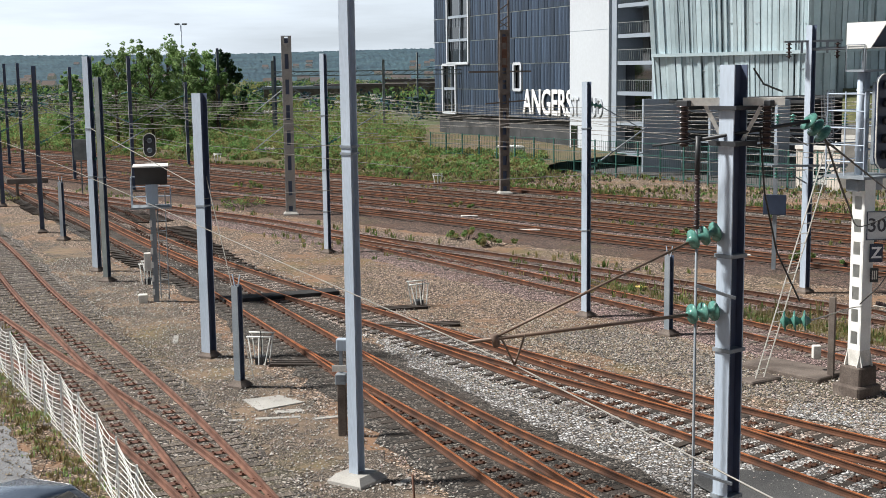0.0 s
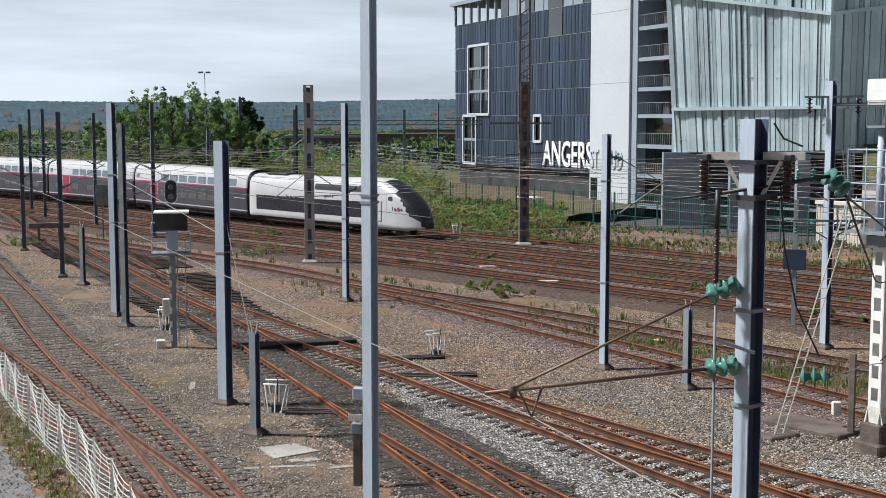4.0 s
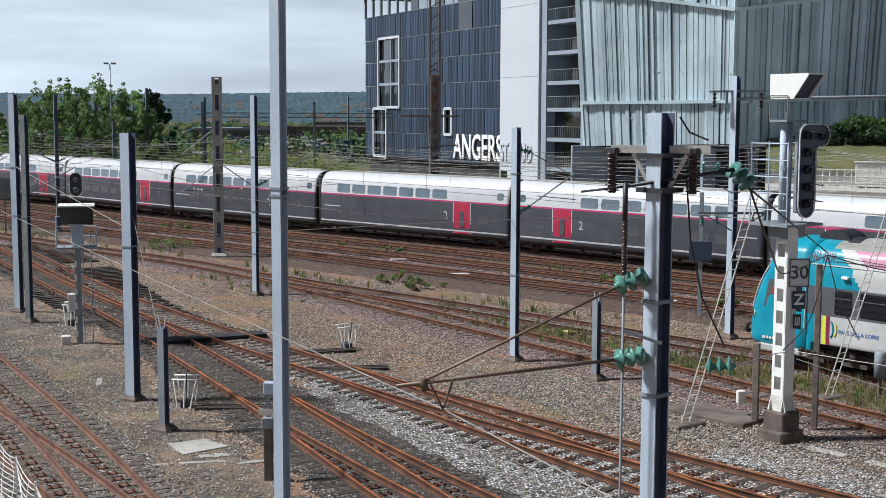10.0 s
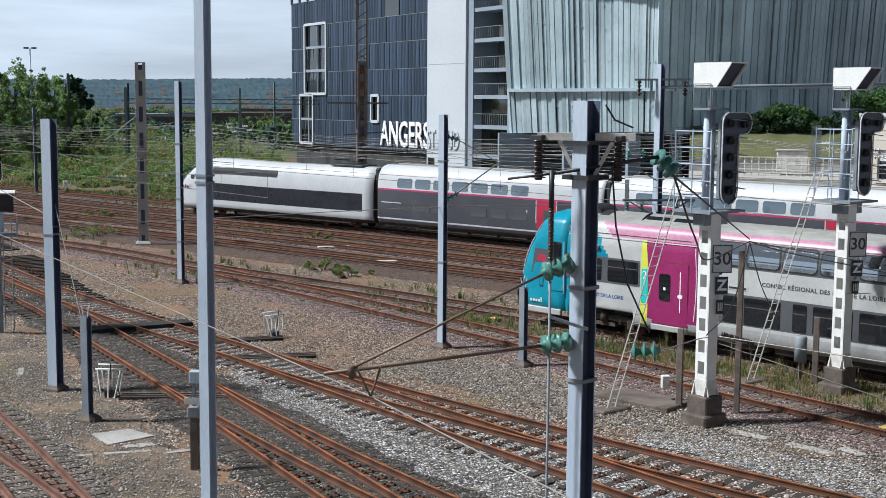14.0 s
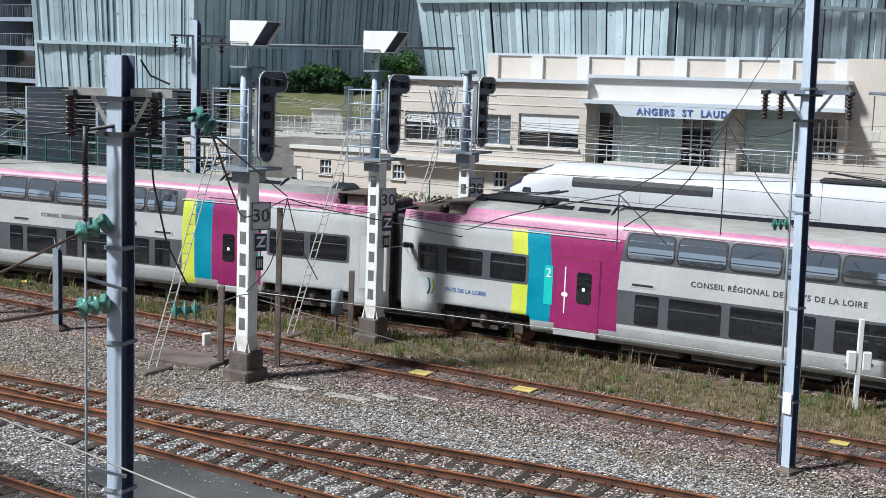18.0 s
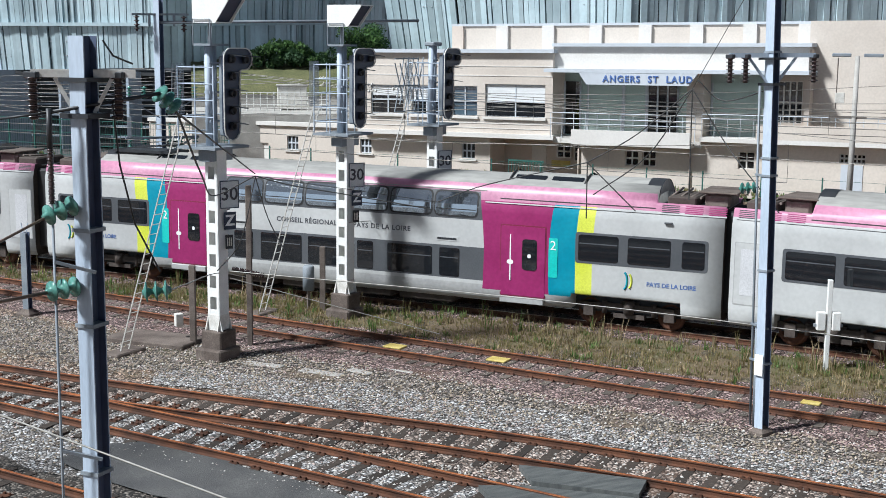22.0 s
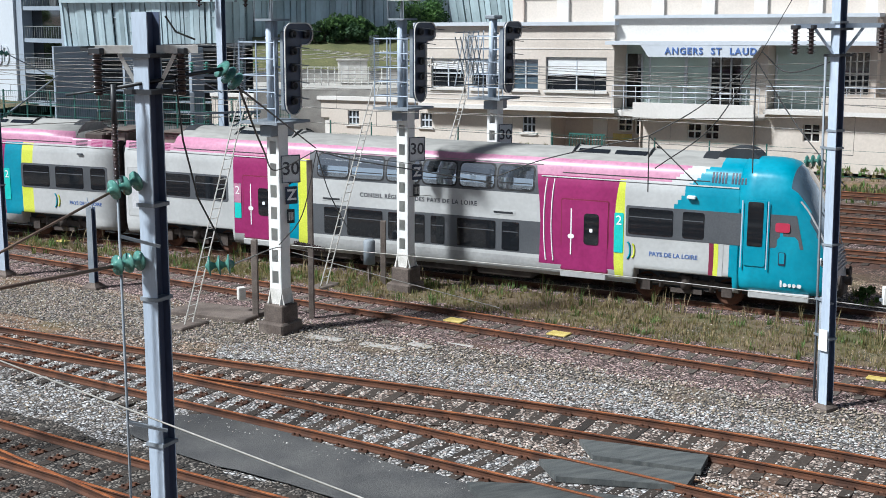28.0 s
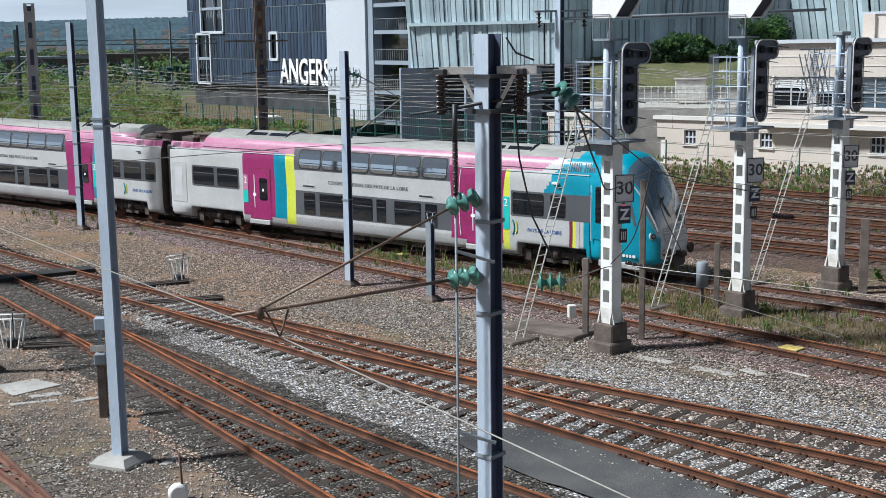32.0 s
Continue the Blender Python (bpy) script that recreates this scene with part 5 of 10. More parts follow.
def small_signal(x, y):
    m = thing("small_signal", "grey trackside signal with hooded box, railed step and round-ended lamp board", "railway signal", m=pose(x, y, GROUND_Z, 0, 0, 12))
    bm = bmesh.new()
    h_beam(bm, 4.2, 0.22, 0.26)
    part("post", bm, GALV_DULL, m)
    bm = bmesh.new()
    for k in range(6):
        box(bm, -0.14, -0.15, 0.3 + k * 0.55, -0.05, -0.135, 0.55 + k * 0.55)
    part("white_dash", bm, WHITE_PAINT, m)
    part("step", boxed(-0.8, -0.5, 3.8, 0.75, 0.6, 3.87), GALV_DULL, m)
    bm = bmesh.new()
    for z in (4.2, 4.6, 5.0):
        rod(bm, (-0.78, -0.48, z), (-0.78, 0.58, z), 0.025, 5)
        rod(bm, (-0.78, 0.58, z), (0.72, 0.58, z), 0.025, 5)
    rod(bm, (0.72, 0.58, 4.5), (0.72, -0.48, 4.5), 0.025, 5)
    for p in ((-0.78, -0.48), (-0.78, 0.58), (0.72, 0.58), (0.72, -0.48)):
        rod(bm, (*p, 3.85), (*p, 5.05 if p[0] < 0 else 4.5), 0.025, 5)
    part("rail", bm, GALV, m)
    part("cabinet", boxed(-0.24, -0.2, 3.95, 0.24, 0.2, 4.8, 0.03), GALV, m)
    bm = bmesh.new()
    prism(bm, [(-0.62, -0.9, 5.45), (-0.62, 0.45, 5.5), (-0.62, 0.45, 4.75), (-0.62, -0.3, 4.75)], (1.24, 0, 0))
    hood = part("route_box", bm, BLACK_PAINT, m, "dark hooded route indicator box")
    part("roof", boxed(-0.68, -0.98, 5.47, 0.68, 0.5, 5.52), WHITE_PAINT, hood)
    bm = bmesh.new()
    out = [(0.24 * math.cos(math.radians(a)), -0.3, 6.52 + 0.24 * math.sin(math.radians(a))) for a in range(0, 181, 20)] + [(0.24 * math.cos(math.radians(a)), -0.3, 6.08 + 0.24 * math.sin(math.radians(a))) for a in range(180, 361, 20)]
    prism(bm, out, (0, 0.05, 0))
    board = part("lamp_board", bm, BLACK_PAINT, m, "black lamp board with pale rim")
    bm = bmesh.new()
    for p, q in zip(out, out[1:] + out[:1]):
        bar(bm, Vector(p) + Vector((0, -0.02, 0)), Vector(q) + Vector((0, -0.02, 0)), 0.03, 0.03)
    part("board_rim", bm, WHITE_DIRTY, board)
    for zz in (6.48, 6.1):
        bm = bmesh.new()
        lathe(bm, (0, -0.3, zz), (0, -1, 0.02), [(0, 0.10), (0.12, 0.10), (0.12, 0.08), (0.02, 0.07)], 12)
        part("lamp_hood", bm, GALV_DULL, board)
    part("relay_box", boxed(-0.42, -0.2, 1.3, -0.14, 0.12, 2.0, 0.02), WHITE_DIRTY, m)
    part("ground_box", boxed(-0.7, -0.3, 0, -0.35, 0.1, 0.35, 0.02), WHITE_DIRTY, m)
    bm = bmesh.new()
    for k in range(9):
        rod(bm, (0.18, 0.5, 0.4 + k * 0.4), (0.5, 0.5, 0.4 + k * 0.4), 0.012, 4)
    for q in (0.18, 0.5):
        rod(bm, (q, 0.5, 0), (q, 0.5, 4.4), 0.02, 5)
    part("ladder", bm, GALV_DULL, m)


def build_signals():
    signal(11.47, 34.28, -58)
    signal(16.97, 37.66, -58)
    signal(22.0, 40.87, -58, full=False, label="tall white colour-light signal with ladder and railed cage")
    small_signal(-11.49, 50.19)


build_masts()
build_signals()

# ---- buildings beyond the tracks ----
def place_at(az, el, dist):
    """A point by bearing (degrees right of +y), elevation seen from the footbridge and distance."""
    a, e = radians(az), radians(el)
    return Vector((dist * math.sin(a), dist * math.cos(a), EYE + dist * math.tan(e)))


def car_park():
    b = thing("car_park_building", "dark mesh-clad multi-storey car park with white stair tower", "building", m=pose(-0.7, 160, 0, 0, 0, math.degrees(math.atan2(-32.7, 13.9))))
    # one block behind the screen, dark colour in place of shaded decks
    part("wall", boxed(0.4, 0.5, 0, 35.3, 26, 20.2), INTERIOR_SHADE, b, "solid block in a dark tone for shaded parking decks")
    # screen panels in storeys, with gaps at the slabs
    rnd = random.Random(4)
    levels = [3.6, 6.6, 9.45, 12.2, 15.0, 17.7, 20.6]
    meshes = []
    for w in (0.62, 0.70, 0.78):
        bm = bmesh.new()
        box(bm, 0.02, -0.06, 0.03, w - 0.03, 0.0, 2.72)
        me = bpy.data.meshes.new("screen_panel")
        bm.to_mesh(me)
        bm.free()
        me.materials.append(MESH_DARK)
        meshes.append((w, me))
    holes = ((4.5, 10.9, 9.5, 17.8), (3.0, 7.1, 3.6, 9.45), (25.4, 28.9, 17.6, 21), (22.6, 24.5, 6.6, 9.45))
    for li, (z0, z1) in enumerate(zip(levels[:-1], levels[1:])):
        x = 0.3
        while x < 35.2:
            w, me = rnd.choice(meshes)
            if not any(a - 0.3 < x < c and p - 0.5 < (z0 + z1) / 2 < q for a, c, p, q in holes):
                ob = new("screen_panel", me)
                ob.parent = b
                ob.matrix_basis = pose(x, rnd.uniform(-0.02, 0.02), z0) @ Matrix.Diagonal((1, 1, (z1 - z0) / 2.8, 1))
            x += w
        part("floor_edge", boxed(0, -0.075, z1 - 0.06, 35.4, 0.3, z1), STEEL_GREEN, b)
    for x0, x1, z0, z1, n in ((4.6, 10.8, 9.6, 17.8, 3), (3.1, 7.0, 3.7, 9.45, 2), (22.7, 24.5, 6.6, 9.4, 1)):
        w = part("window", boxed(x0, 0.1, z0, x1, 0.2, z1), GLASS, b)
        bm = bmesh.new()
        for p, q in (((x0, z0), (x1, z0)), ((x1, z0), (x1, z1)), ((x1, z1), (x0, z1)), ((x0, z1), (x0, z0))):
            bar(bm, (p[0], -0.15, p[1]), (q[0], -0.15, q[1]), 0.24, 0.3)
        part("frame", bm, RENDER_WHITE, w, "white projecting frame")
        bm = bmesh.new()
        for k in range(1, n):
            z = z0 + (z1 - z0) * k / n
            bar(bm, (x0, -0.05, z), (x1, -0.05, z), 0.2, 0.3)
            for j in range(8):
                bar(bm, (x0 + j * (x1 - x0) / 8, -0.1, z - 1.2), (x0 + j * (x1 - x0) / 8, -0.1, z - 0.1), 0.04, 0.04)
        bar(bm, ((x0 + x1) / 2 + 0.5, -0.05, z0), ((x0 + x1) / 2 + 0.5, -0.05, z1), 0.2, 0.15)
        part("glazing_bar", bm, GREY_PANEL, w)
    part("opening", boxed(25.5, -0.02, 17.6, 28.8, 0.3, 21.6), GLASS, b, "dark roof-level opening")
    # roof deck with posts at its far end
    bm = bmesh.new()
    box(bm, -0.3, -0.6, 22.9, 13.0, 12, 23.3)
    prism(bm, [(0.5, 1.5, 23.3), (12, 1.5, 23.3), (10, 6, 24.6), (2.5, 6, 24.6)], (0, 3, 0))
    part("roof_canopy", bm, GREY_PANEL, b)
    for k in range(6):
        part("roof_post", boxed(0.2 + k * 2.4, -0.2, 20.5, 0.5 + k * 2.4, 0.1, 22.9), GREY_PANEL, b)
    for k in range(10):
        part("roof_panel", boxed(13.4 + k * 2.2, 0.1, 20.6, 15.4 + k * 2.2, 0.25, 23.4), GREY_PANEL if k % 3 else GLASS, b)
    # white stair tower on the same line
    part("white_tower", boxed(35.6, -0.35, 0, 43.1, 9, 20.8), RENDER_WHITE, b, "plain white rendered tower")
    part("tower_side", boxed(43.1, -0.1, 0, 44.1, 9, 20.8), GREY_PANEL, b, "grey side panel")
    for z, x in ((4.2, 38.2), (12.4, 37.4), (19.2, 39.5)):
        part("render_joint", boxed(35.7, -0.36, z, 43.0, -0.348, z + 0.05), GREY_PANEL, b)
    # open stairwell, its shade painted on the back wall and flights
    part("stairwell_back", boxed(44.1, 3.0, 0, 50.5, 3.3, 20.8), INTERIOR_SHADE, b)
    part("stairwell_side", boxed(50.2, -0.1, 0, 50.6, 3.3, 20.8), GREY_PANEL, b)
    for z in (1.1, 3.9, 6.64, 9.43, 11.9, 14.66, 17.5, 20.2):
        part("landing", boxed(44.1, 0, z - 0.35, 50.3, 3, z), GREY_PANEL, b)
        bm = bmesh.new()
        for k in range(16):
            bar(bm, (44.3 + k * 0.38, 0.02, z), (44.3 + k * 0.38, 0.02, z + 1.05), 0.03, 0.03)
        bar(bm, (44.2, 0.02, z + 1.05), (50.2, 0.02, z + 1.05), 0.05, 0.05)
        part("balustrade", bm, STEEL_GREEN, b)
        part("stair_flight", boxed(46.6, 1.2, z, 47.6, 2.2, z + 2.4), INTERIOR_SHADE, b)
    part("glass_front", boxed(44.1, 0.9, 0, 50.2, 0.95, 9.2), GLASS, b)
    lx = pose(30.5, -0.22, 5.25, 90, 0, 0)
    words("ANGERS", 3.7, lx @ Matrix.Diagonal((0.80, 1, 1, 1)), LETTER_WHITE, "lettering", b, 0.05, "big white name letters", 0.98, 0.05)
    words("ST LAUD", 2.6, pose(39.0, -0.42, 5.0, 90, 0, 0) @ Matrix.Diagonal((0.62, 1, 1, 1)), RENDER_WHITE, "lettering", b, 0.05, "pale letters on the white wall", 1.0, 0.01)
    part("entrance", boxed(35.9, -0.40, 0, 37.2, -0.36, 3.2), GLASS, b)


def slatted_face(b, bl, br, tr, tl, n, seed, shade=0.0, lit=CLAD):
    """A facade of upright metal slats of unequal width; a near-black sheet behind paints the shadow in their gaps."""
    rnd = random.Random(seed)
    cuts = [0.0]
    while cuts[-1] < 1.0:
        cuts.append(cuts[-1] + rnd.choice((0.55, 0.8, 1.0, 1.25)) / n)
    cuts = [c / cuts[-1] for c in cuts]
    nrm = (br - bl).cross(tl - bl).normalized()
    if nrm.dot(-bl) < 0:
        nrm = -nrm
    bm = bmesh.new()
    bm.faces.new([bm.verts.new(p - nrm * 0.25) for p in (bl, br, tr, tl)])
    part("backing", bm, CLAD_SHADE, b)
    for a, c in zip(cuts[:-1], cuts[1:]):
        gap = (c - a) * rnd.choice((0.05, 0.07, 0.24, 0.12))
        c2 = c - gap
        push = rnd.uniform(-0.06, 0.12)
        lo = bl.lerp(br, a) + nrm * push, bl.lerp(br, c2) + nrm * push
        hi = tl.lerp(tr, a) + nrm * push, tl.lerp(tr, c2) + nrm * push
        bm = bmesh.new()
        prism(bm, [lo[0], lo[1], hi[1], hi[0]], -nrm * 0.18)
        part("slat", bm, lit, b)
    bm = bmesh.new()
    for k in range(60):
        f = rnd.random()
        g_ = rnd.choice((0.3, 0.62, 0.85))
        p = bl.lerp(br, f).lerp(tl.lerp(tr, f), g_)
        e = (br - bl).normalized()
        bar(bm, p - e * 0.06 + nrm * 0.02, p + e * 0.06 + nrm * 0.02, 0.05, 0.05)
    tagged(part("clip", bm, RENDER_WHITE, b), kind="stuff")


def clad_building():
    b = thing("clad_office_building", "faceted office building clad in upright grey metal slats", "building", "slatted office buildings")
    dl, df, dr = 109.0, 103.0, 138.0
    L = [place_at(9.55, -1.40, dl), place_at(9.40, 0.52, dl), place_at(9.07, 5.50, dl), place_at(8.75, 10.5, dl)]
    F = [place_at(16.05, -1.27, df), place_at(16.05, 0.60, df), place_at(16.05, 4.55, df), place_at(16.05, 10.5, df)]
    R = [place_at(26.6, -1.2, dr), place_at(26.6, 0.80, dr), place_at(26.9, 5.6, dr), place_at(27.2, 10.5, dr)]
    for k, n in ((0, 34), (1, 38), (2, 34)):
        slatted_face(b, L[k], F[k], F[k + 1], L[k + 1], n, 10 + k)
        slatted_face(b, F[k], R[k], R[k + 1], F[k + 1], n + 18, 20 + k)
    bm = bmesh.new()
    for k in (1, 2):
        bar(bm, L[k] * 0.9975, F[k] * 0.9975, 0.28, 0.28)
        bar(bm, F[k] * 0.9975, R[k] * 0.9975, 0.28, 0.28)
    bar(bm, F[0] * 0.998, F[3] * 0.998, 0.2, 0.2)
    part("trim", bm, CLAD, b, "pale metal seam")
    back = [L[0] * 1.18, R[0] * 1.1]
    bm = bmesh.new()
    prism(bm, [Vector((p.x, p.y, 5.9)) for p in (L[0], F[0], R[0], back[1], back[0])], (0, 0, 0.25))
    part("soffit", bm, INTERIOR_SHADE, b)
    # recessed lower storeys as one block, their shade put into its colour
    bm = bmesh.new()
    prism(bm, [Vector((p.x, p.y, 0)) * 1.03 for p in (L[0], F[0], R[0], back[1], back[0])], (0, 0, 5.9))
    part("undercroft", bm, INTERIOR_SHADE, b, "recessed block in a dark tone for shaded lower storeys")
    for j in range(6):
        z = 0.9 + j * 0.85
        a, c = Vector((L[0].x, L[0].y, z)) * 1.0, Vector((F[0].x, F[0].y, z))
        bm = bmesh.new()
        bar(bm, Vector((a.x * 1.015, a.y * 1.015, z)), Vector((c.x * 1.02, c.y * 1.02, z)), 0.12, 0.16)
        part("louvre", bm, GREY_PANEL, b)
    for f in (0.05, 0.42, 0.85):
        p = L[0].lerp(F[0], f)
        w = 1.6 if f < 0.1 else 0.5
        part("pillar", boxed(p.x - w, p.y - 0.4, 0, p.x + w, p.y + 0.4, 6.2), GREY_PANEL, b)
    b2 = thing("clad_office_building", "pale slatted office building behind the station", "building", "slatted office buildings")
    L = [place_at(26.45, -0.9, 112), place_at(25.80, 2.93, 112), place_at(25.3, 8.5, 112)]
    F = [place_at(36.95, -0.9, 104), place_at(36.93, 3.36, 104), place_at(36.9, 8.5, 104)]
    R = [place_at(51, -0.9, 118), place_at(51, 2.9, 118), place_at(51.4, 8.5, 118)]
    for k, n in ((0, 40), (1, 36)):
        slatted_face(b2, L[k], F[k], F[k + 1], L[k + 1], n, 40 + k)
        slatted_face(b2, F[k], R[k], R[k + 1], F[k + 1], n + 14, 50 + k)
    bm = bmesh.new()
    bar(bm, L[1] * 0.997, F[1] * 0.997, 0.3, 0.3)
    bar(bm, F[1] * 0.997, R[1] * 0.997, 0.3, 0.3)
    part("trim", bm, CLAD, b2, "pale metal seam")
    bm = bmesh.new()
    prism(bm, [Vector((p.x, p.y, 0)) * 1.01 for p in (L[0], F[0], R[0], R[0] * 1.1, L[0] * 1.15)], (0, 0, 7.0))
    part("lower_wall", bm, GREY_PANEL, b2)


def wall_with(b, x0, x1, z0, z1, y0, y1, holes, mat, name="wall"):
    """A wall slab with rectangular holes, made of the blocks that are left."""
    xs = sorted({x0, x1} | {v for h in holes for v in h[:2]})
    bm = bmesh.new()
    for a, c in zip(xs[:-1], xs[1:]):
        cut = sorted([h for h in holes if h[0] <= a + 1e-6 and h[1] >= c - 1e-6], key=lambda h: h[2])
        z = z0
        for h in cut:
            if h[2] > z:
                box(bm, a, y0, z, c, y1, h[2])
            z = h[3]
        if z < z1:
            box(bm, a, y0, z, c, y1, z1)
    bmesh.ops.remove_doubles(bm, verts=bm.verts, dist=0.001)
    return part(name, bm, mat, b)


def window(b, x0, x1, z0, z1, y, mat=None, mullions=1, rail=None, frame=None, blind=0.0):
    w = part("window", boxed(x0, y, z0, x1, y + 0.04, z1), mat or GLASS, b)
    bm = bmesh.new()
    for p, q in (((x0, z0), (x1, z0)), ((x1, z0), (x1, z1)), ((x1, z1), (x0, z1)), ((x0, z1), (x0, z0))):
        bar(bm, (p[0], y - 0.03, p[1]), (q[0], y - 0.03, q[1]), 0.09, 0.09)
    for k in range(1, mullions + 1):
        x = x0 + (x1 - x0) * k / (mullions + 1)
        bar(bm, (x, y - 0.03, z0), (x, y - 0.03, z1), 0.08, 0.08)
    if rail:
        bar(bm, (x0, y - 0.03, rail), (x1, y - 0.03, rail), 0.12, 0.10)
    part("frame", bm, frame or RENDER_WHITE, w)
    if blind:
        part("blind", boxed(x0 + 0.08, y - 0.05, z1 - blind, x1 - 0.08, y - 0.02, z1 - 0.05), BLIND, w, "half-drawn pale blind")
    return w


def station():
    b = thing("station_building", "cream rendered mid-century station building with balcony and flat roofs", "building", m=pose(34, 82, -0.35, 0, -0.62, math.degrees(math.atan2(-0.83, 0.55))))
    low = [(-1.6, -0.65, 1.6, 2.55), (4.4, 5.3, 1.6, 2.55), (12.15, 13.1, 1.55, 2.55), (-6.2, -5.0, 2.4, 2.75), (-4.4, -3.2, 0.2, 2.0)]
    wall_with(b, -14, 14.2, 0, 3.25, 0, 0.35, low, CREAM)
    for a, c, p, q in low[:3]:
        window(b, a, c, p, q, 0.18, INTERIOR_SHADE, 2, (p + q) / 2, RENDER_WHITE)
        part("sill", boxed(a - 0.15, -0.12, p - 0.14, c + 0.15, 0.05, p - 0.02), CREAM_PALE, b)
    part("door", boxed(-4.4, 0.15, 0.2, -3.2, 0.2, 2.0), CREAM_PALE, b)
    part("niche", boxed(-6.2, 0.15, 2.4, -5.0, 0.2, 2.75), BUFF, b)
    part("coping", boxed(-14, -0.18, 3.25, 4.8, 0.55, 3.5), CREAM_PALE, b)
    part("terrace", boxed(-14, 0.35, 2.9, 4.8, 14, 3.2), CONCRETE, b)
    # upper storey block, projecting
    ups = [(14.15, 18.3, 4.35, 6.4), (11.75, 13.6, 4.35, 6.25), (8.8, 10.9, 4.35, 6.25), (5.7, 8.2, 4.35, 6.25)]
    wall_with(b, 4.8, 18.8, 3.3, 8.35, -0.7, -0.35, ups, CREAM, "upper_wall")
    part("floor_slab", boxed(4.8, -0.95, 3.02, 18.95, 6, 3.3), CREAM_PALE, b)
    part("roof", boxed(4.5, -1.0, 8.35, 18.95, 10, 8.58), RENDER_WHITE, b, "flat white roof edge")
    part("side_wall", boxed(4.8, -0.35, 3.3, 5.15, 9, 8.35), CREAM, b)
    part("side_wall", boxed(18.45, -0.35, 3.3, 18.8, 3, 8.35), CREAM, b)
    part("back_wall", boxed(5.15, 3, 0, 38, 3.3, 8.3), INTERIOR_SHADE, b)
    for (a, c, p, q), bl in zip(ups, (1.1, 0.0, 0.9, 0.7)):
        window(b, a, c, p, q, -0.5, GLASS if bl else GLASS_SKY_TINT, 1, p + 0.95, RENDER_WHITE, bl)
        part("sill", boxed(a - 0.1, -0.85, p - 0.16, c + 0.1, -0.5, p - 0.02), CREAM_PALE, b)
    for z in (7.5, 6.9, 3.9, 3.6):
        part("string_course", boxed(4.8, -0.73, z, 18.8, -0.69, z + 0.05), CREAM_PALE, b)
    # ground floor recess under the block
    part("recess_back", boxed(14.2, 2.2, 0, 20.4, 2.5, 3.05), BUFF, b)
    part("recess_side", boxed(13.9, 0.35, 0, 14.2, 2.5, 3.05), BUFF, b)
    window(b, 18.0, 18.95, 1.7, 2.6, 2.12, GLASS, 1, 2.1, CREAM_PALE)
    part("door", boxed(16.2, 2.12, 0.2, 17.2, 2.2, 2.4), CREAM_PALE, b, "pale service door")
    part("notice", boxed(17.6, 2.1, 1.1, 18.9, 2.14, 1.5), YELLOW, b, "small yellow notice board")
    window(b, 19.2, 20.1, 1.5, 2.6, 2.12, GLASS, 1, 2.1, CREAM_PALE)
    # middle part with balcony and name board
    lows = [(23.4, 24.25, 1.6, 2.5), (24.5, 25.35, 1.6, 2.5), (30.35, 31.3, 1.7, 2.7), (36.1, 37.5, 2.3, 2.8)]
    wall_with(b, 20.4, 46, 0, 3.3, -0.2, 0.2, lows, CREAM)
    for a, c, p, q in lows:
        window(b, a, c, p, q, 0.0, GLASS, 1 if c - a < 1 else 5, (p + q) / 2, CREAM_PALE)
    part("door", boxed(36.2, -0.24, 0.2, 37.4, -0.19, 2.2), RENDER_WHITE, b, "white service door")
    part("balcony_slab", boxed(18.8, -0.6, 2.85, 28.2, 2.2, 3.2), CREAM_PALE, b)
    part("balcony_front", boxed(20.3, -1.3, 2.85, 27.8, -1.1, 3.75), CREAM_PALE, b, "pale balcony parapet")
    part("balcony_floor", boxed(20.3, -1.1, 2.85, 27.8, 0.2, 3.1), CREAM_PALE, b)
    bm = bmesh.new()
    for z in (4.1, 4.4, 4.75):
        rod(bm, (18.9, -1.2, z), (28.0, -1.2, z), 0.03, 5)
    for k in range(13):
        rod(bm, (18.9 + k * 0.76, -1.2, 3.2), (18.9 + k * 0.76, -1.2, 4.75), 0.025, 5)
    part("railing", bm, RENDER_WHITE, b, "white balcony railing")
    for x0, x1, m in ((18.85, 19.9, GLASS), (20.4, 22.7, MINT), (22.8, 24.2, MINT), (24.3, 26.2, GLASS), (26.2, 27.1, MINT), (28.3, 31.7, MINT)):
        w = part("window", boxed(x0, 1.2, 3.3, x1, 1.26, 6.6), m, b)
        bm = bmesh.new()
        for x in (x0, x1) + (((x0 * 2 + x1) / 3, (x0 + 2 * x1) / 3) if m == GLASS and x1 - x0 > 1.5 else ()):
            bar(bm, (x, 1.15, 3.3), (x, 1.15, 6.6), 0.09, 0.09)
        part("frame", bm, RENDER_WHITE, w)
    part("upper_wall", boxed(18.8, 1.26, 3.2, 34, 1.5, 7.4), MINT, b)
    part("pier", boxed(27.2, -0.3, 3.2, 28.2, 1.2, 7.2), CREAM, b)
    part("canopy", boxed(18.6, -1.7, 7.2, 34.5, 2.0, 7.42), RENDER_WHITE, b, "thin white canopy")
    part("fascia", boxed(18.8, -0.4, 7.42, 34.2, 1.0, 8.75), CREAM_PALE, b)
    part("upper_roof", boxed(18.7, -0.7, 8.75, 34.4, 6, 8.95), RENDER_WHITE, b)
    bm = bmesh.new()
    prism(bm, [(20.9, -1.72, 7.18), (28.2, -1.72, 7.18), (27.7, -1.72, 6.5), (21.4, -1.72, 6.5)], (0, 0.25, 0))
    board = part("name_board", bm, RENDER_WHITE, b, "white name board over the balcony")
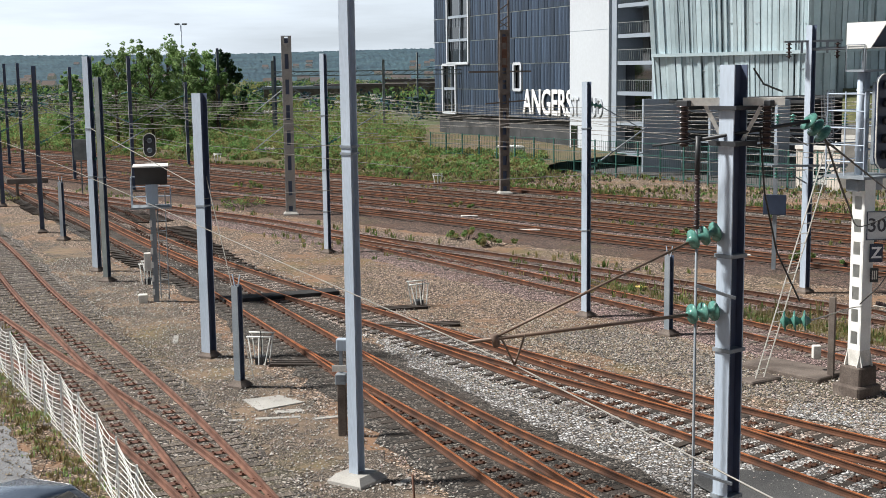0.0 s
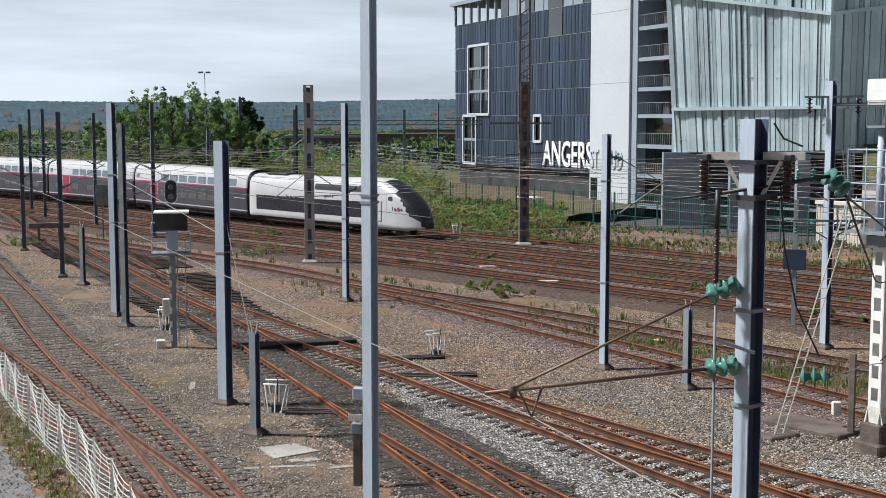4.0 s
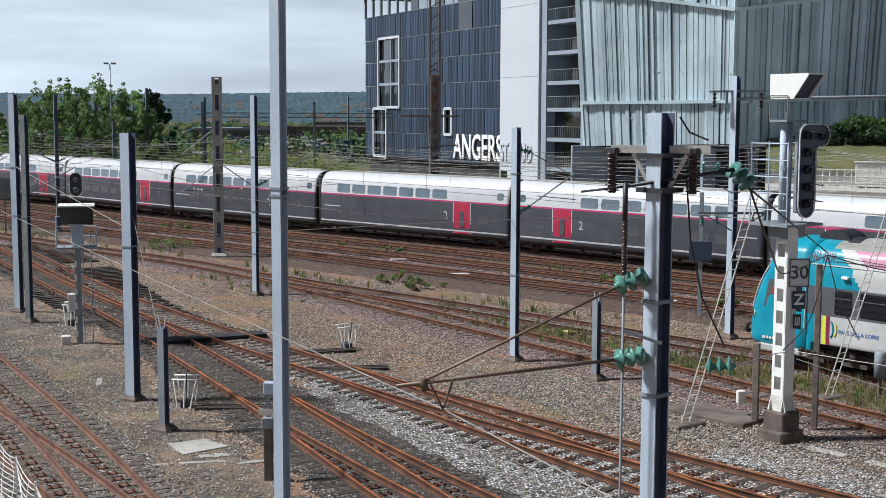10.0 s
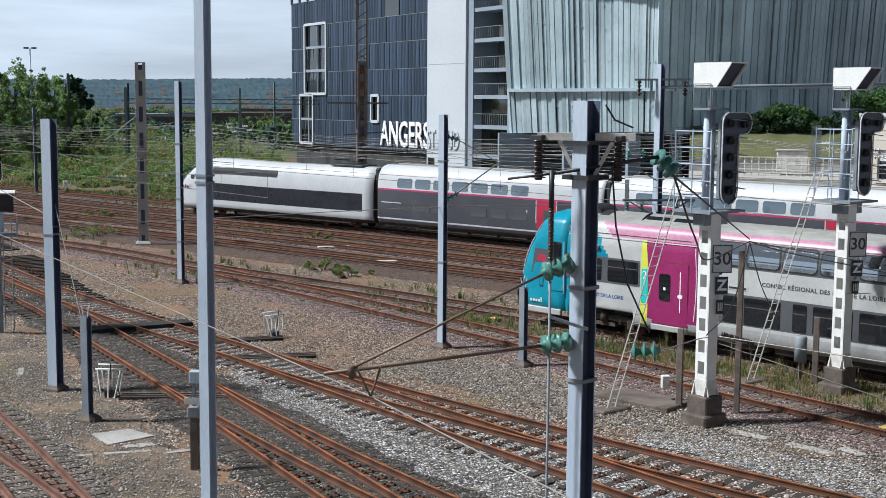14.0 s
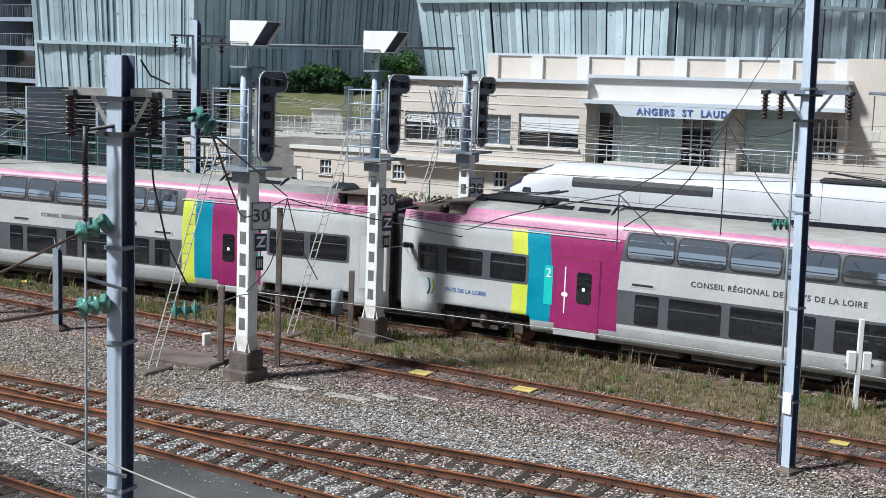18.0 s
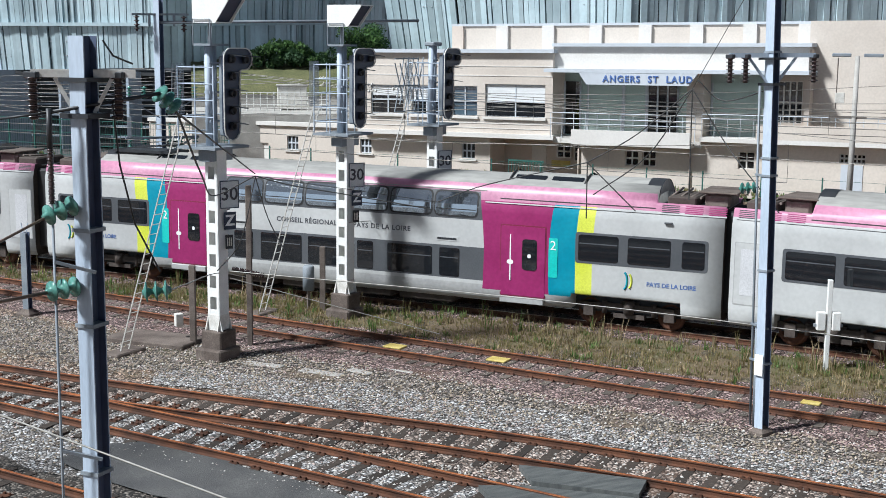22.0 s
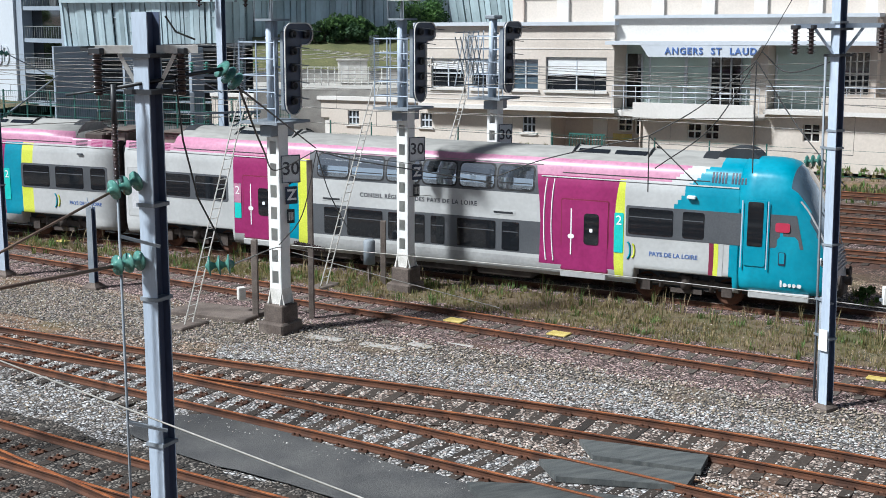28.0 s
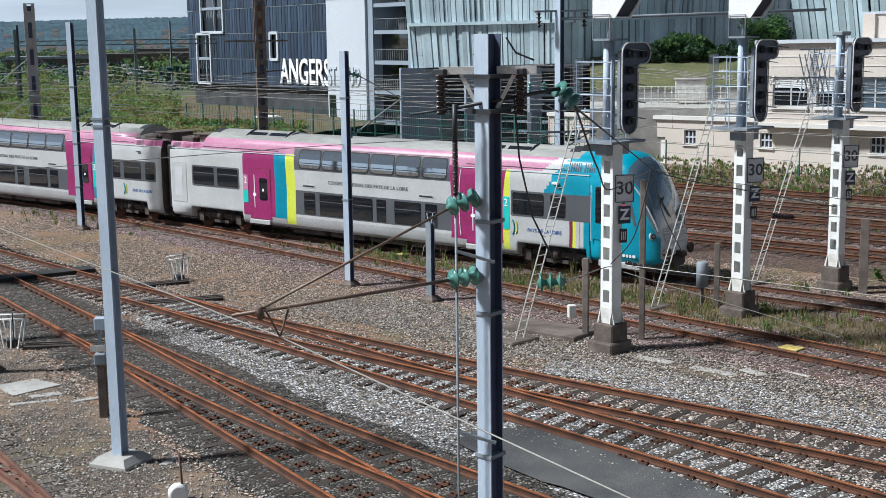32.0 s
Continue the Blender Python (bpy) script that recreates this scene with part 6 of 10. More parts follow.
    words("ANGERS  ST  LAUD", 0.54, pose(25.2, -1.75, 6.84, 90, 0, 0), LETTER_BLUE, "lettering", board, 0.02, "blue station name", 1.22, 0.012)
    # right part
    wall_with(b, 31.7, 34, 3.3, 7.3, 0.3, 0.6, [(32.0, 33.8, 4.4, 6.8)], BUFF, "upper_wall")
    window(b, 32.0, 33.8, 4.4, 6.8, 0.4, GLASS, 4, 5.6, CREAM_PALE)
    part("upper_wall", boxed(34, 0.6, 3.3, 46, 0.9, 10.2), CREAM, b)
    part("upper_wall", boxed(34.0, -0.2, 3.3, 34.3, 0.6, 8.6), BUFF, b)
    part("ledge", boxed(28.2, -0.9, 3.25, 46, 0.6, 3.5), CREAM_PALE, b)
    part("ledge_front", boxed(31.5, -0.9, 3.5, 46, -0.75, 4.35), CREAM, b)
    bm = bmesh.new()
    for z in (4.6, 4.85):
        rod(bm, (28.3, -0.85, z), (46, -0.85, z), 0.035, 5)
    for k in range(24):
        rod(bm, (28.3 + k * 0.76, -0.85, 3.5), (28.3 + k * 0.76, -0.85, 4.85), 0.02, 5)
    part("railing", bm, RENDER_WHITE, b, "white terrace railing")
    # parapet storey behind, with pilasters
    part("parapet_wall", boxed(10.8, 1.4, 8.4, 37.2, 1.8, 10.05), CREAM, b)
    part("parapet_cap", boxed(10.7, 1.3, 10.05, 37.3, 1.9, 10.2), RENDER_WHITE, b)
    for k in range(9):
        part("pilaster", boxed(10.8 + k * 3.2, 1.2, 8.4, 11.6 + k * 3.2, 1.4, 10.05), CREAM_PALE if k else BUFF, b)
    part("tall_wall", boxed(36.9, 1.2, 3.3, 38.2, 6, 10.2), BUFF, b)
    for x in (20.42, 27.5):
        bm = bmesh.new()
        rod(bm, (x, -0.3, 0.0), (x, -0.3, 2.9), 0.06, 6)
        part("downpipe", bm, BUFF, b)


def green_fence():
    pts = [(-1, 125), (6, 116), (13, 107.6), (16.2, 103.2), (24.1, 92.7), (30, 84.8)]
    f = thing("green_fence", "dark green steel mesh fence along the street", "fence", m=pose(0, 0, 0))
    H_ = 2.75
    post = bmesh.new()
    box(post, -0.04, -0.04, GROUND_Z, 0.04, 0.04, H_ + 0.1)
    post_me = put("post", post, FENCE_GREEN, f)
    first = True
    line = curve_through(pts, 0.5)
    s = 0.0
    prev = None
    while s < line[1][-1]:
        p, h = along(line, s)
        m = pose(p[0], p[1], 0, 0, 0, math.degrees(h))
        if first:
            post_me.matrix_basis = m
            first = False
        else:
            twin(post_me, m, f, "post")
        if prev is not None:
            bm = bmesh.new()
            d = Vector((p[0] - prev[0], p[1] - prev[1], 0))
            o = Vector((prev[0], prev[1], 0))
            for z in (0.1, 0.9, 1.8, H_):
                bar(bm, o + Vector((0, 0, z)), o + d + Vector((0, 0, z)), 0.04, 0.04)
            for k in range(11):
                q = o + d * (k + 0.5) / 11
                bar(bm, q + Vector((0, 0, 0.1)), q + Vector((0, 0, H_)), 0.022, 0.022)
            part("mesh_panel", bm, FENCE_GREEN, f)
        prev = p
        s += 2.5
    patch("street", [(-8, 140), (4, 121), (13.2, 109.2), (24.6, 94), (31, 85.5), (36, 84), (40, 92), (28, 112), (16, 128)], -0.2, ASPHALT, "grey asphalt street behind the fence", 0.1, 12, "road")


def station_fence():
    """Thin dark green posts and wires before the station."""
    f = thing("post_fence", "thin dark green post-and-wire fence before the station", "fence", m=pose(30.6, 80.2, GROUND_Z, 0, 0, math.degrees(math.atan2(-0.83, 0.55))))
    for k in range(19):
        part("post", boxed(k * 3.3 - 0.035, -0.035, 0, k * 3.3 + 0.035, 0.035, 2.05), FENCE_GREEN, f)
    for z in (0.5, 1.2, 1.9):
        part("wire", boxed(0, -0.008, z, 60, 0.008, z + 0.016), FENCE_GREEN, f)
    g_ = thing("metal_gate", "teal steel bar gate by the station wall", "gate", m=pose(42.3, 66.6, GROUND_Z, 0, 0, math.degrees(math.atan2(-0.83, 0.55))))
    part("frame", boxed(-1.2, -0.03, 1.75, 1.2, 0.03, 1.85), FENCE_GREEN, g_)
    part("frame", boxed(-1.2, -0.03, 0.15, 1.2, 0.03, 0.25), FENCE_GREEN, g_)
    for k in range(13):
        part("bar", boxed(-1.2 + k * 0.195, -0.02, 0.2, -1.16 + k * 0.195, 0.02, 1.85), FENCE_GREEN, g_)


station_fence()


def van(x, y, turn):
    v = thing("van", "small white van parked on the street", "van", m=pose(x, y, -0.19, 0, 0, turn))
    bm = bmesh.new()
    prism(bm, [(-2.1, -0.85, 0.4), (2.1, -0.85, 0.4), (2.1, -0.85, 0.95), (1.55, -0.85, 1.1), (0.9, -0.85, 1.75), (-2.05, -0.85, 1.8)], (0, 1.7, 0))
    bmesh.ops.bevel(bm, geom=list(bm.edges), offset=0.07, segments=2, affect="EDGES")
    part("body", bm, WHITE_PAINT, v)
    for s in (-1, 1):
        part("side_window", boxed(0.1, s * 0.86 - 0.01, 1.15, 1.0, s * 0.86 + 0.01, 1.6), GLASS, v)
        for q in (-1.3, 1.35):
            bm = bmesh.new()
            rod(bm, (q, s * 0.72, 0.33), (q, s * 0.9, 0.33), 0.33, 16)
            w = part("wheel", bm, RUBBER, v)
            bm = bmesh.new()
            rod(bm, (q, s * 0.9, 0.33), (q, s * 0.915, 0.33), 0.19, 12)
            part("rim", bm, GALV, w)
    bm = bmesh.new()
    prism(bm, [(1.56, -0.7, 1.12), (1.56, 0.7, 1.12), (0.98, 0.66, 1.68), (0.98, -0.66, 1.68)], (0.04, 0, 0.03))
    part("windscreen", bm, GLASS, v)


car_park()
clad_building()
station()
green_fence()
van(28.3, 92.0, 150)
van(6.5, 122, 110)

# ---- distance and plants ----
def raw(name, verts, faces, mats, label="", category="", kind="", index=None, parent=None):
    me = bpy.data.meshes.new(name)
    me.from_pydata(verts, [], faces)
    for m in mats:
        me.materials.append(m)
    if index is not None:
        me.polygons.foreach_set("material_index", index)
    ob = new(name, me)
    if parent:
        ob.parent = parent
    if label or kind:
        tagged(ob, label, category, kind=kind)
    return ob


def polar(az, dist, z):
    a = math.radians(az)
    return (math.sin(a) * dist, math.cos(a) * dist, z)


def leaf_cloud(name, clumps, size, mats, seed, parent=None, label="", category="", kind="", flat=0.8):
    """Small folded leaves around clump centres; clumps: (x, y, z, radius, count)."""
    rng = np.random.default_rng(seed)
    C = np.concatenate([np.tile((x, y, z), (n, 1)) for x, y, z, r, n in clumps])
    R = np.concatenate([np.full(n, r) for x, y, z, r, n in clumps])
    K = np.concatenate([np.full(n, i) for i, (x, y, z, r, n) in enumerate(clumps)])
    d = rng.normal(size=(len(C), 3))
    d /= np.linalg.norm(d, axis=1)[:, None]
    c = C + d * (R * rng.uniform(0.35, 1.0, len(C)) ** 0.6)[:, None] * np.array((1, 1, flat))
    u = rng.normal(size=(len(C), 3))
    u /= np.linalg.norm(u, axis=1)[:, None]
    w = np.cross(u, rng.normal(size=(len(C), 3)))
    w /= np.linalg.norm(w, axis=1)[:, None]
    s = (size * rng.uniform(0.5, 1.3, len(C)))[:, None]
    V = np.stack([c - u * s, c + w * s * 0.5, c + u * s, c - w * s * 0.5], 1).reshape(-1, 3)
    F = np.arange(len(C) * 4).reshape(-1, 4)
    idx = (K + (rng.random(len(C)) < 0.2)) % len(mats)
    return raw(name, V.tolist(), F.tolist(), mats, label, category, kind, idx.astype(int).tolist(), parent)


def tree(x, y, h, spread, mats, seed, label, leaf=0.30, n=5200):
    rnd = random.Random(seed)
    t = thing("tree", label, "tree", "trees by the yard", pose(x, y, GROUND_Z))
    bm = bmesh.new()
    top = Vector((rnd.uniform(-0.4, 0.4), rnd.uniform(-0.4, 0.4), h * 0.86))
    rod(bm, (0, 0, 0), top * 0.5, 0.16 + h * 0.008, 7, r1=0.12)
    rod(bm, top * 0.5, top, 0.12, 6, r1=0.03)
    clumps = []
    k = 46
    for i in range(k):
        f = 0.18 + 0.80 * (i + rnd.random()) / k
        a = rnd.uniform(0, 6.283)
        reach = spread * (0.22 + 0.78 * math.sin(math.pi * min(1, 0.1 + f * 0.86))) * rnd.uniform(0.45, 1.0)
        e = Vector((math.cos(a) * reach, math.sin(a) * reach, h * f))
        rod(bm, top * (f * 0.9), e, 0.05, 5, r1=0.015)
        r = spread * rnd.uniform(0.15, 0.28)
        clumps.append((e.x, e.y, e.z, r, n // k))
        if rnd.random() < 0.6:
            clumps.append((e.x * 1.15, e.y * 1.15, min(h * 1.08, e.z + r * 1.5), r * 0.42, n // (k * 4)))
    part("trunk", bm, BARK, t)
    leaf_cloud("crown", clumps, leaf, mats, seed, t)
    return t


def bush(x, y, z, w, h, mats, seed, label, n=2600, leaf=0.16, name="bush"):
    rnd = random.Random(seed)
    t = thing(name, label, "bush", "", pose(x, y, z))
    bm = bmesh.new()
    clumps = []
    for i in range(max(6, int(w * 6))):
        f = rnd.uniform(-1, 1)
        e = Vector((f * w * 0.5, rnd.uniform(-0.3, 0.3) * w, h * rnd.uniform(0.25, 0.85) * (1 - 0.45 * f * f)))
        rod(bm, (e.x * 0.4, e.y * 0.4, 0), e, 0.02, 4, r1=0.008)
        clumps.append((e.x, e.y, e.z, h * rnd.uniform(0.18, 0.30), 10))
    clumps = [(a, b, c, r, n // len(clumps)) for a, b, c, r, _ in clumps]
    part("stem", bm, BARK, t)
    leaf_cloud("foliage", clumps, leaf, mats, seed, t)
    return t


def tuft_mesh(name, spots, h, mats, seed, label, category="grass", blades=9, wide=0.012):
    """Upright bent blades about many spots (x, y, z, height factor)."""
    rng = random.Random(seed)
    V, F, I = [], [], []
    for x, y, z, k in spots:
        tone = rng.randrange(len(mats))
        for _ in range(blades):
            a = rng.uniform(0, 6.283)
            lean, hh = rng.uniform(0.05, 0.5), h * k * rng.uniform(0.5, 1.15)
            bx, by = x + rng.gauss(0, 0.06), y + rng.gauss(0, 0.06)
            dx, dy = math.cos(a), math.sin(a)
            i = len(V)
            w = wide * rng.uniform(0.7, 1.5)
            V += [(bx - dy * w, by + dx * w, z), (bx + dy * w, by - dx * w, z), (bx + dx * lean * hh * 0.45 + dy * w, by + dy * lean * hh * 0.45 - dx * w, z + hh * 0.62),
                  (bx + dx * lean * hh * 0.45 - dy * w, by + dy * lean * hh * 0.45 + dx * w, z + hh * 0.62), (bx + dx * lean * hh, by + dy * lean * hh, z + hh)]
            F += [(i, i + 1, i + 2, i + 3), (i + 3, i + 2, i + 4)]
            I += [tone if rng.random() < 0.8 else rng.randrange(len(mats))] * 2
    return raw(name, V, F, mats, label, category, "stuff", I)


def far_country():
    rnd = random.Random(9)
    # wooded ridge, its crowns worked into the surface
    rows = []
    n = 1300
    wave = [(rnd.uniform(0.3, 1), rnd.uniform(0, 6.28), rnd.uniform(3, 26)) for _ in range(9)]
    for j in range(26):
        f = j / 25
        row = []
        for i in range(n):
            az = -46 + 92 * i / (n - 1)
            ridge = 37 + 2.4 * math.sin(az * 0.13 + 1.0) + sum(a * 0.45 * math.sin(math.radians(az) * k + q) for a, q, k in wave)
            z = -4 + (ridge + 4) * f ** 0.85 + rnd.uniform(-0.4, 0.5) * (0.5 + f)
            row.append(polar(az + rnd.uniform(-0.03, 0.03), 1250 + 600 * f + rnd.uniform(-9, 9), z))
        rows.append(row)
    bm = bmesh.new()
    sheet(bm, [r[::-1] for r in rows], smooth=True)
    tagged(put("backdrop", bm, HILL_HAZE), "wooded hills on the horizon tinted blue for haze", "hills", kind="structure")
    clumps = []
    for i in range(900):
        az = rnd.uniform(-23, 3)
        d = rnd.uniform(230, 800)
        clumps.append((*polar(az, d, rnd.uniform(0.5, 3.0)), rnd.uniform(2.0, 4.2), 90))
    # part of the crowns take the haze-tinted hill colour
    leaf_cloud("distant_trees", clumps, 0.55, [LEAF, HILL_HAZE, LEAF_DARK, SCRUB], 22, None, "scattered trees on flat land behind the yard", "woods", "stuff", 0.7)
    V, F, I = [], [], []
    for i in range(70):
        az, f = rnd.uniform(-23, 3), rnd.random()
        d = 700 + 900 * f
        x, y, z = polar(az, d, 0.5 + 27 * max(0, f - 0.35) ** 0.9)
        w, l, h = rnd.uniform(2.5, 5), rnd.uniform(3, 5), rnd.uniform(2.0, 3.4)
        i0 = len(V)
        V += [(x - w, y - l, z), (x + w, y - l, z), (x + w, y + l, z), (x - w, y + l, z), (x - w, y - l, z + h), (x + w, y - l, z + h), (x + w, y + l, z + h), (x - w, y + l, z + h), (x - w, y, z + h + 2.2), (x + w, y, z + h + 2.2)]
        F += [tuple(i0 + k for k in q) for q in ((0, 1, 5, 4), (1, 2, 6, 5), (2, 3, 7, 6), (3, 0, 4, 7), (4, 5, 9, 8), (6, 7, 8, 9), (5, 6, 9), (7, 4, 8))]
        I += [0, 0, 0, 0, 1, 1, 0, 0]
    raw("distant_houses", V, F, [CREAM_PALE, ROOF_TILE], "pale houses far off on the hillside", "houses", "stuff", I)
    # long sheds beyond the yard
    for az, d, w, h, mat, roof in ((-5.9, 345, 11, 4.6, CONCRETE_DARK, GALV_DULL), (-2.8, 345, 16, 5.0, CONCRETE_DARK, ROOF_TILE), (-0.4, 365, 12, 6.0, BUFF, ROOF_TILE)):
        x, y, _ = polar(az, d, 0)
        s = thing("warehouse", "long low warehouse beyond the railway yard", "warehouse", "far sheds", pose(x, y, GROUND_Z, 0, 0, -az - 6))
        part("wall", boxed(-w, -6, 0, w, 6, h), mat, s)
        part("roof", boxed(-w - 0.5, -6.6, h, w + 0.5, 6.6, h + 0.7), roof, s)
        for k in range(8):
            part("door", boxed(-w + 3 + k * (w / 4.2), -6.06, 0, -w + 6 + k * (w / 4.2), -6.005, h * 0.62), INTERIOR_SHADE if k % 3 else BLIND, s)


def woods():
    spec = [(-15.0, 168, 11.2, 3.4), (-14.2, 158, 12.4, 3.6), (-13.4, 170, 13.4, 3.8), (-12.7, 160, 12.8, 3.4), (-12.0, 172, 13.8, 4.0), (-11.2, 160, 12.6, 3.6), (-10.5, 168, 12.4, 3.4), (-16.1, 172, 9.4, 2.8), (-9.9, 158, 10.0, 2.8)]
    for i, (az, d, h, w) in enumerate(spec):
        x, y, _ = polar(az, d, 0)
        tree(x, y, h * 0.95, w * 0.82, [LEAF_LIGHT, LEAF, LEAF_TREE], 40 + i, "slender light green tree among scrub by the yard", 0.15, 7000)
    x, y, _ = polar(-9.45, 172, 0)
    tree(x, y, 11.6, 2.4, [LEAF_DARK], 60, "dense dark green tree behind lighter ones", 0.2, 7000)
    rnd = random.Random(3)
    G = ROUTE["G"]
    clumps = []
    for i in range(3400):
        s = rnd.uniform(14, 132)
        p, h = along(G, s)
        f = rnd.random() ** 0.8
        o = -9.5 - 27 * f
        x, y = p[0] + math.sin(h) * o, p[1] - math.cos(h) * o
        az = math.degrees(math.atan2(x, y))
        if az > 4.6 or (az > -1.0 and f > 0.55):
            continue
        top = (0.8 + 3.4 * f) * rnd.uniform(0.5, 1.3) * (1.0 if az < -2.5 else 0.62 if az < -0.5 else 0.42)
        clumps.append((x, y, GROUND_Z + 1.2 * f + top * 0.4, max(0.5, top * 0.55), 120))
    leaf_cloud("scrub", clumps, 0.16, [SCRUB, LEAF, SCRUB, GRASS_DRY, LEAF, LEAF_LIGHT], 5, None, "yellow-green scrub on a low bank behind the tracks", "scrub", "stuff", 0.75)
    rows = []
    for o, z in ((-8.0, -0.24), (-12, 0.1), (-20, 0.6), (-38, 1.2), (-60, 1.0)):
        row = []
        for s in np.arange(0, 118, 2.5):
            p, h = along(G, s)
            row.append((p[0] + math.sin(h) * o, p[1] - math.cos(h) * o, z + rnd.uniform(-0.1, 0.15)))
        rows.append(row)
    bm = bmesh.new()
    sheet(bm, rows, smooth=True)
    bmesh.ops.recalc_face_normals(bm, faces=bm.faces)
    tagged(put("bank", bm, DRY_SOIL), "low overgrown earth bank behind the yard", "bank", kind="structure")
    bm = bmesh.new()
    sheet(bm, [[polar(az, d, GROUND_Z + 0.06) for az in range(-40, 13, 2)][::-1] for d in (190, 400, 800, 1300)])
    tagged(put("meadow", bm, FIELD), "flat green land beyond the railway yard", "field", kind="structure")


def station_slope():
    rows = []
    rnd = random.Random(4)
    for d, z in ((99.5, 4.6), (100.5, 5.2), (103, 6.2), (106.5, 7.0), (112, 7.2)):
        rows.append([polar(az, d, z + rnd.uniform(-0.1, 0.1)) for az in np.linspace(17.5, 29, 30)])
    bm = bmesh.new()
    sheet(bm, [r[::-1] for r in rows], smooth=True)
    tagged(put("grass_slope", bm, LAWN), "mown grass slope below the slatted offices", "grass", kind="structure")
    for i, (az, d, z, w, h) in enumerate(((20.6, 105, 6.5, 2.6, 2.0), (21.5, 105.4, 6.6, 2.8, 2.5), (22.4, 105, 6.7, 2.4, 2.2), (23.0, 104.6, 6.8, 1.6, 1.6), (24.4, 106, 7.0, 2.6, 3.4), (25.4, 106.6, 7.0, 2.6, 3.6))):
        x, y, _ = polar(az, d, 0)
        bush(x, y, z - 0.15, w, h, [LEAF_DARK, LEAF, LEAF_DARK], 80 + i, "rounded dark green shrub on a grass slope", 2600, 0.15, "shrub")
    rows = [[polar(az, d, z) for az in np.linspace(17.5, 29, 24)][::-1] for d, z in ((91.0, -0.3), (91.02, 3.62), (99.6, 3.66), (99.62, 4.7))]
    bm = bmesh.new()
    sheet(bm, rows)
    tagged(put("terrace", bm, CONCRETE), "pale concrete terrace behind the station", "terrace", kind="structure")
    # white railing on the terrace
    r = thing("terrace_railing", "white steel railing along a terrace", "railing")
    for i in range(15):
        x, y, _ = polar(19.3 + i * 0.3, 95, 0)
        part("post", boxed(x - 0.03, y - 0.03, 3.6, x + 0.03, y + 0.03, 5.0), WHITE_PAINT, r)
    for z in (4.1, 4.5, 4.98):
        bm = bmesh.new()
        bar(bm, polar(19.3, 95, z), polar(23.5, 95, z), 0.05, 0.05)
        part("rail", bm, WHITE_PAINT, r)
    t = thing("terrace_box", "white boxy plant housing on a terrace", "box", m=pose(*polar(21.9, 96.5, 3.9), 0, 0, -22))
    part("casing", boxed(-1.1, -0.7, 0, 1.1, 0.7, 1.5, 0.04), WHITE_DIRTY, t)
    part("lid", boxed(-1.2, -0.8, 1.5, 1.2, 0.8, 1.62, 0.02), CONCRETE, t)


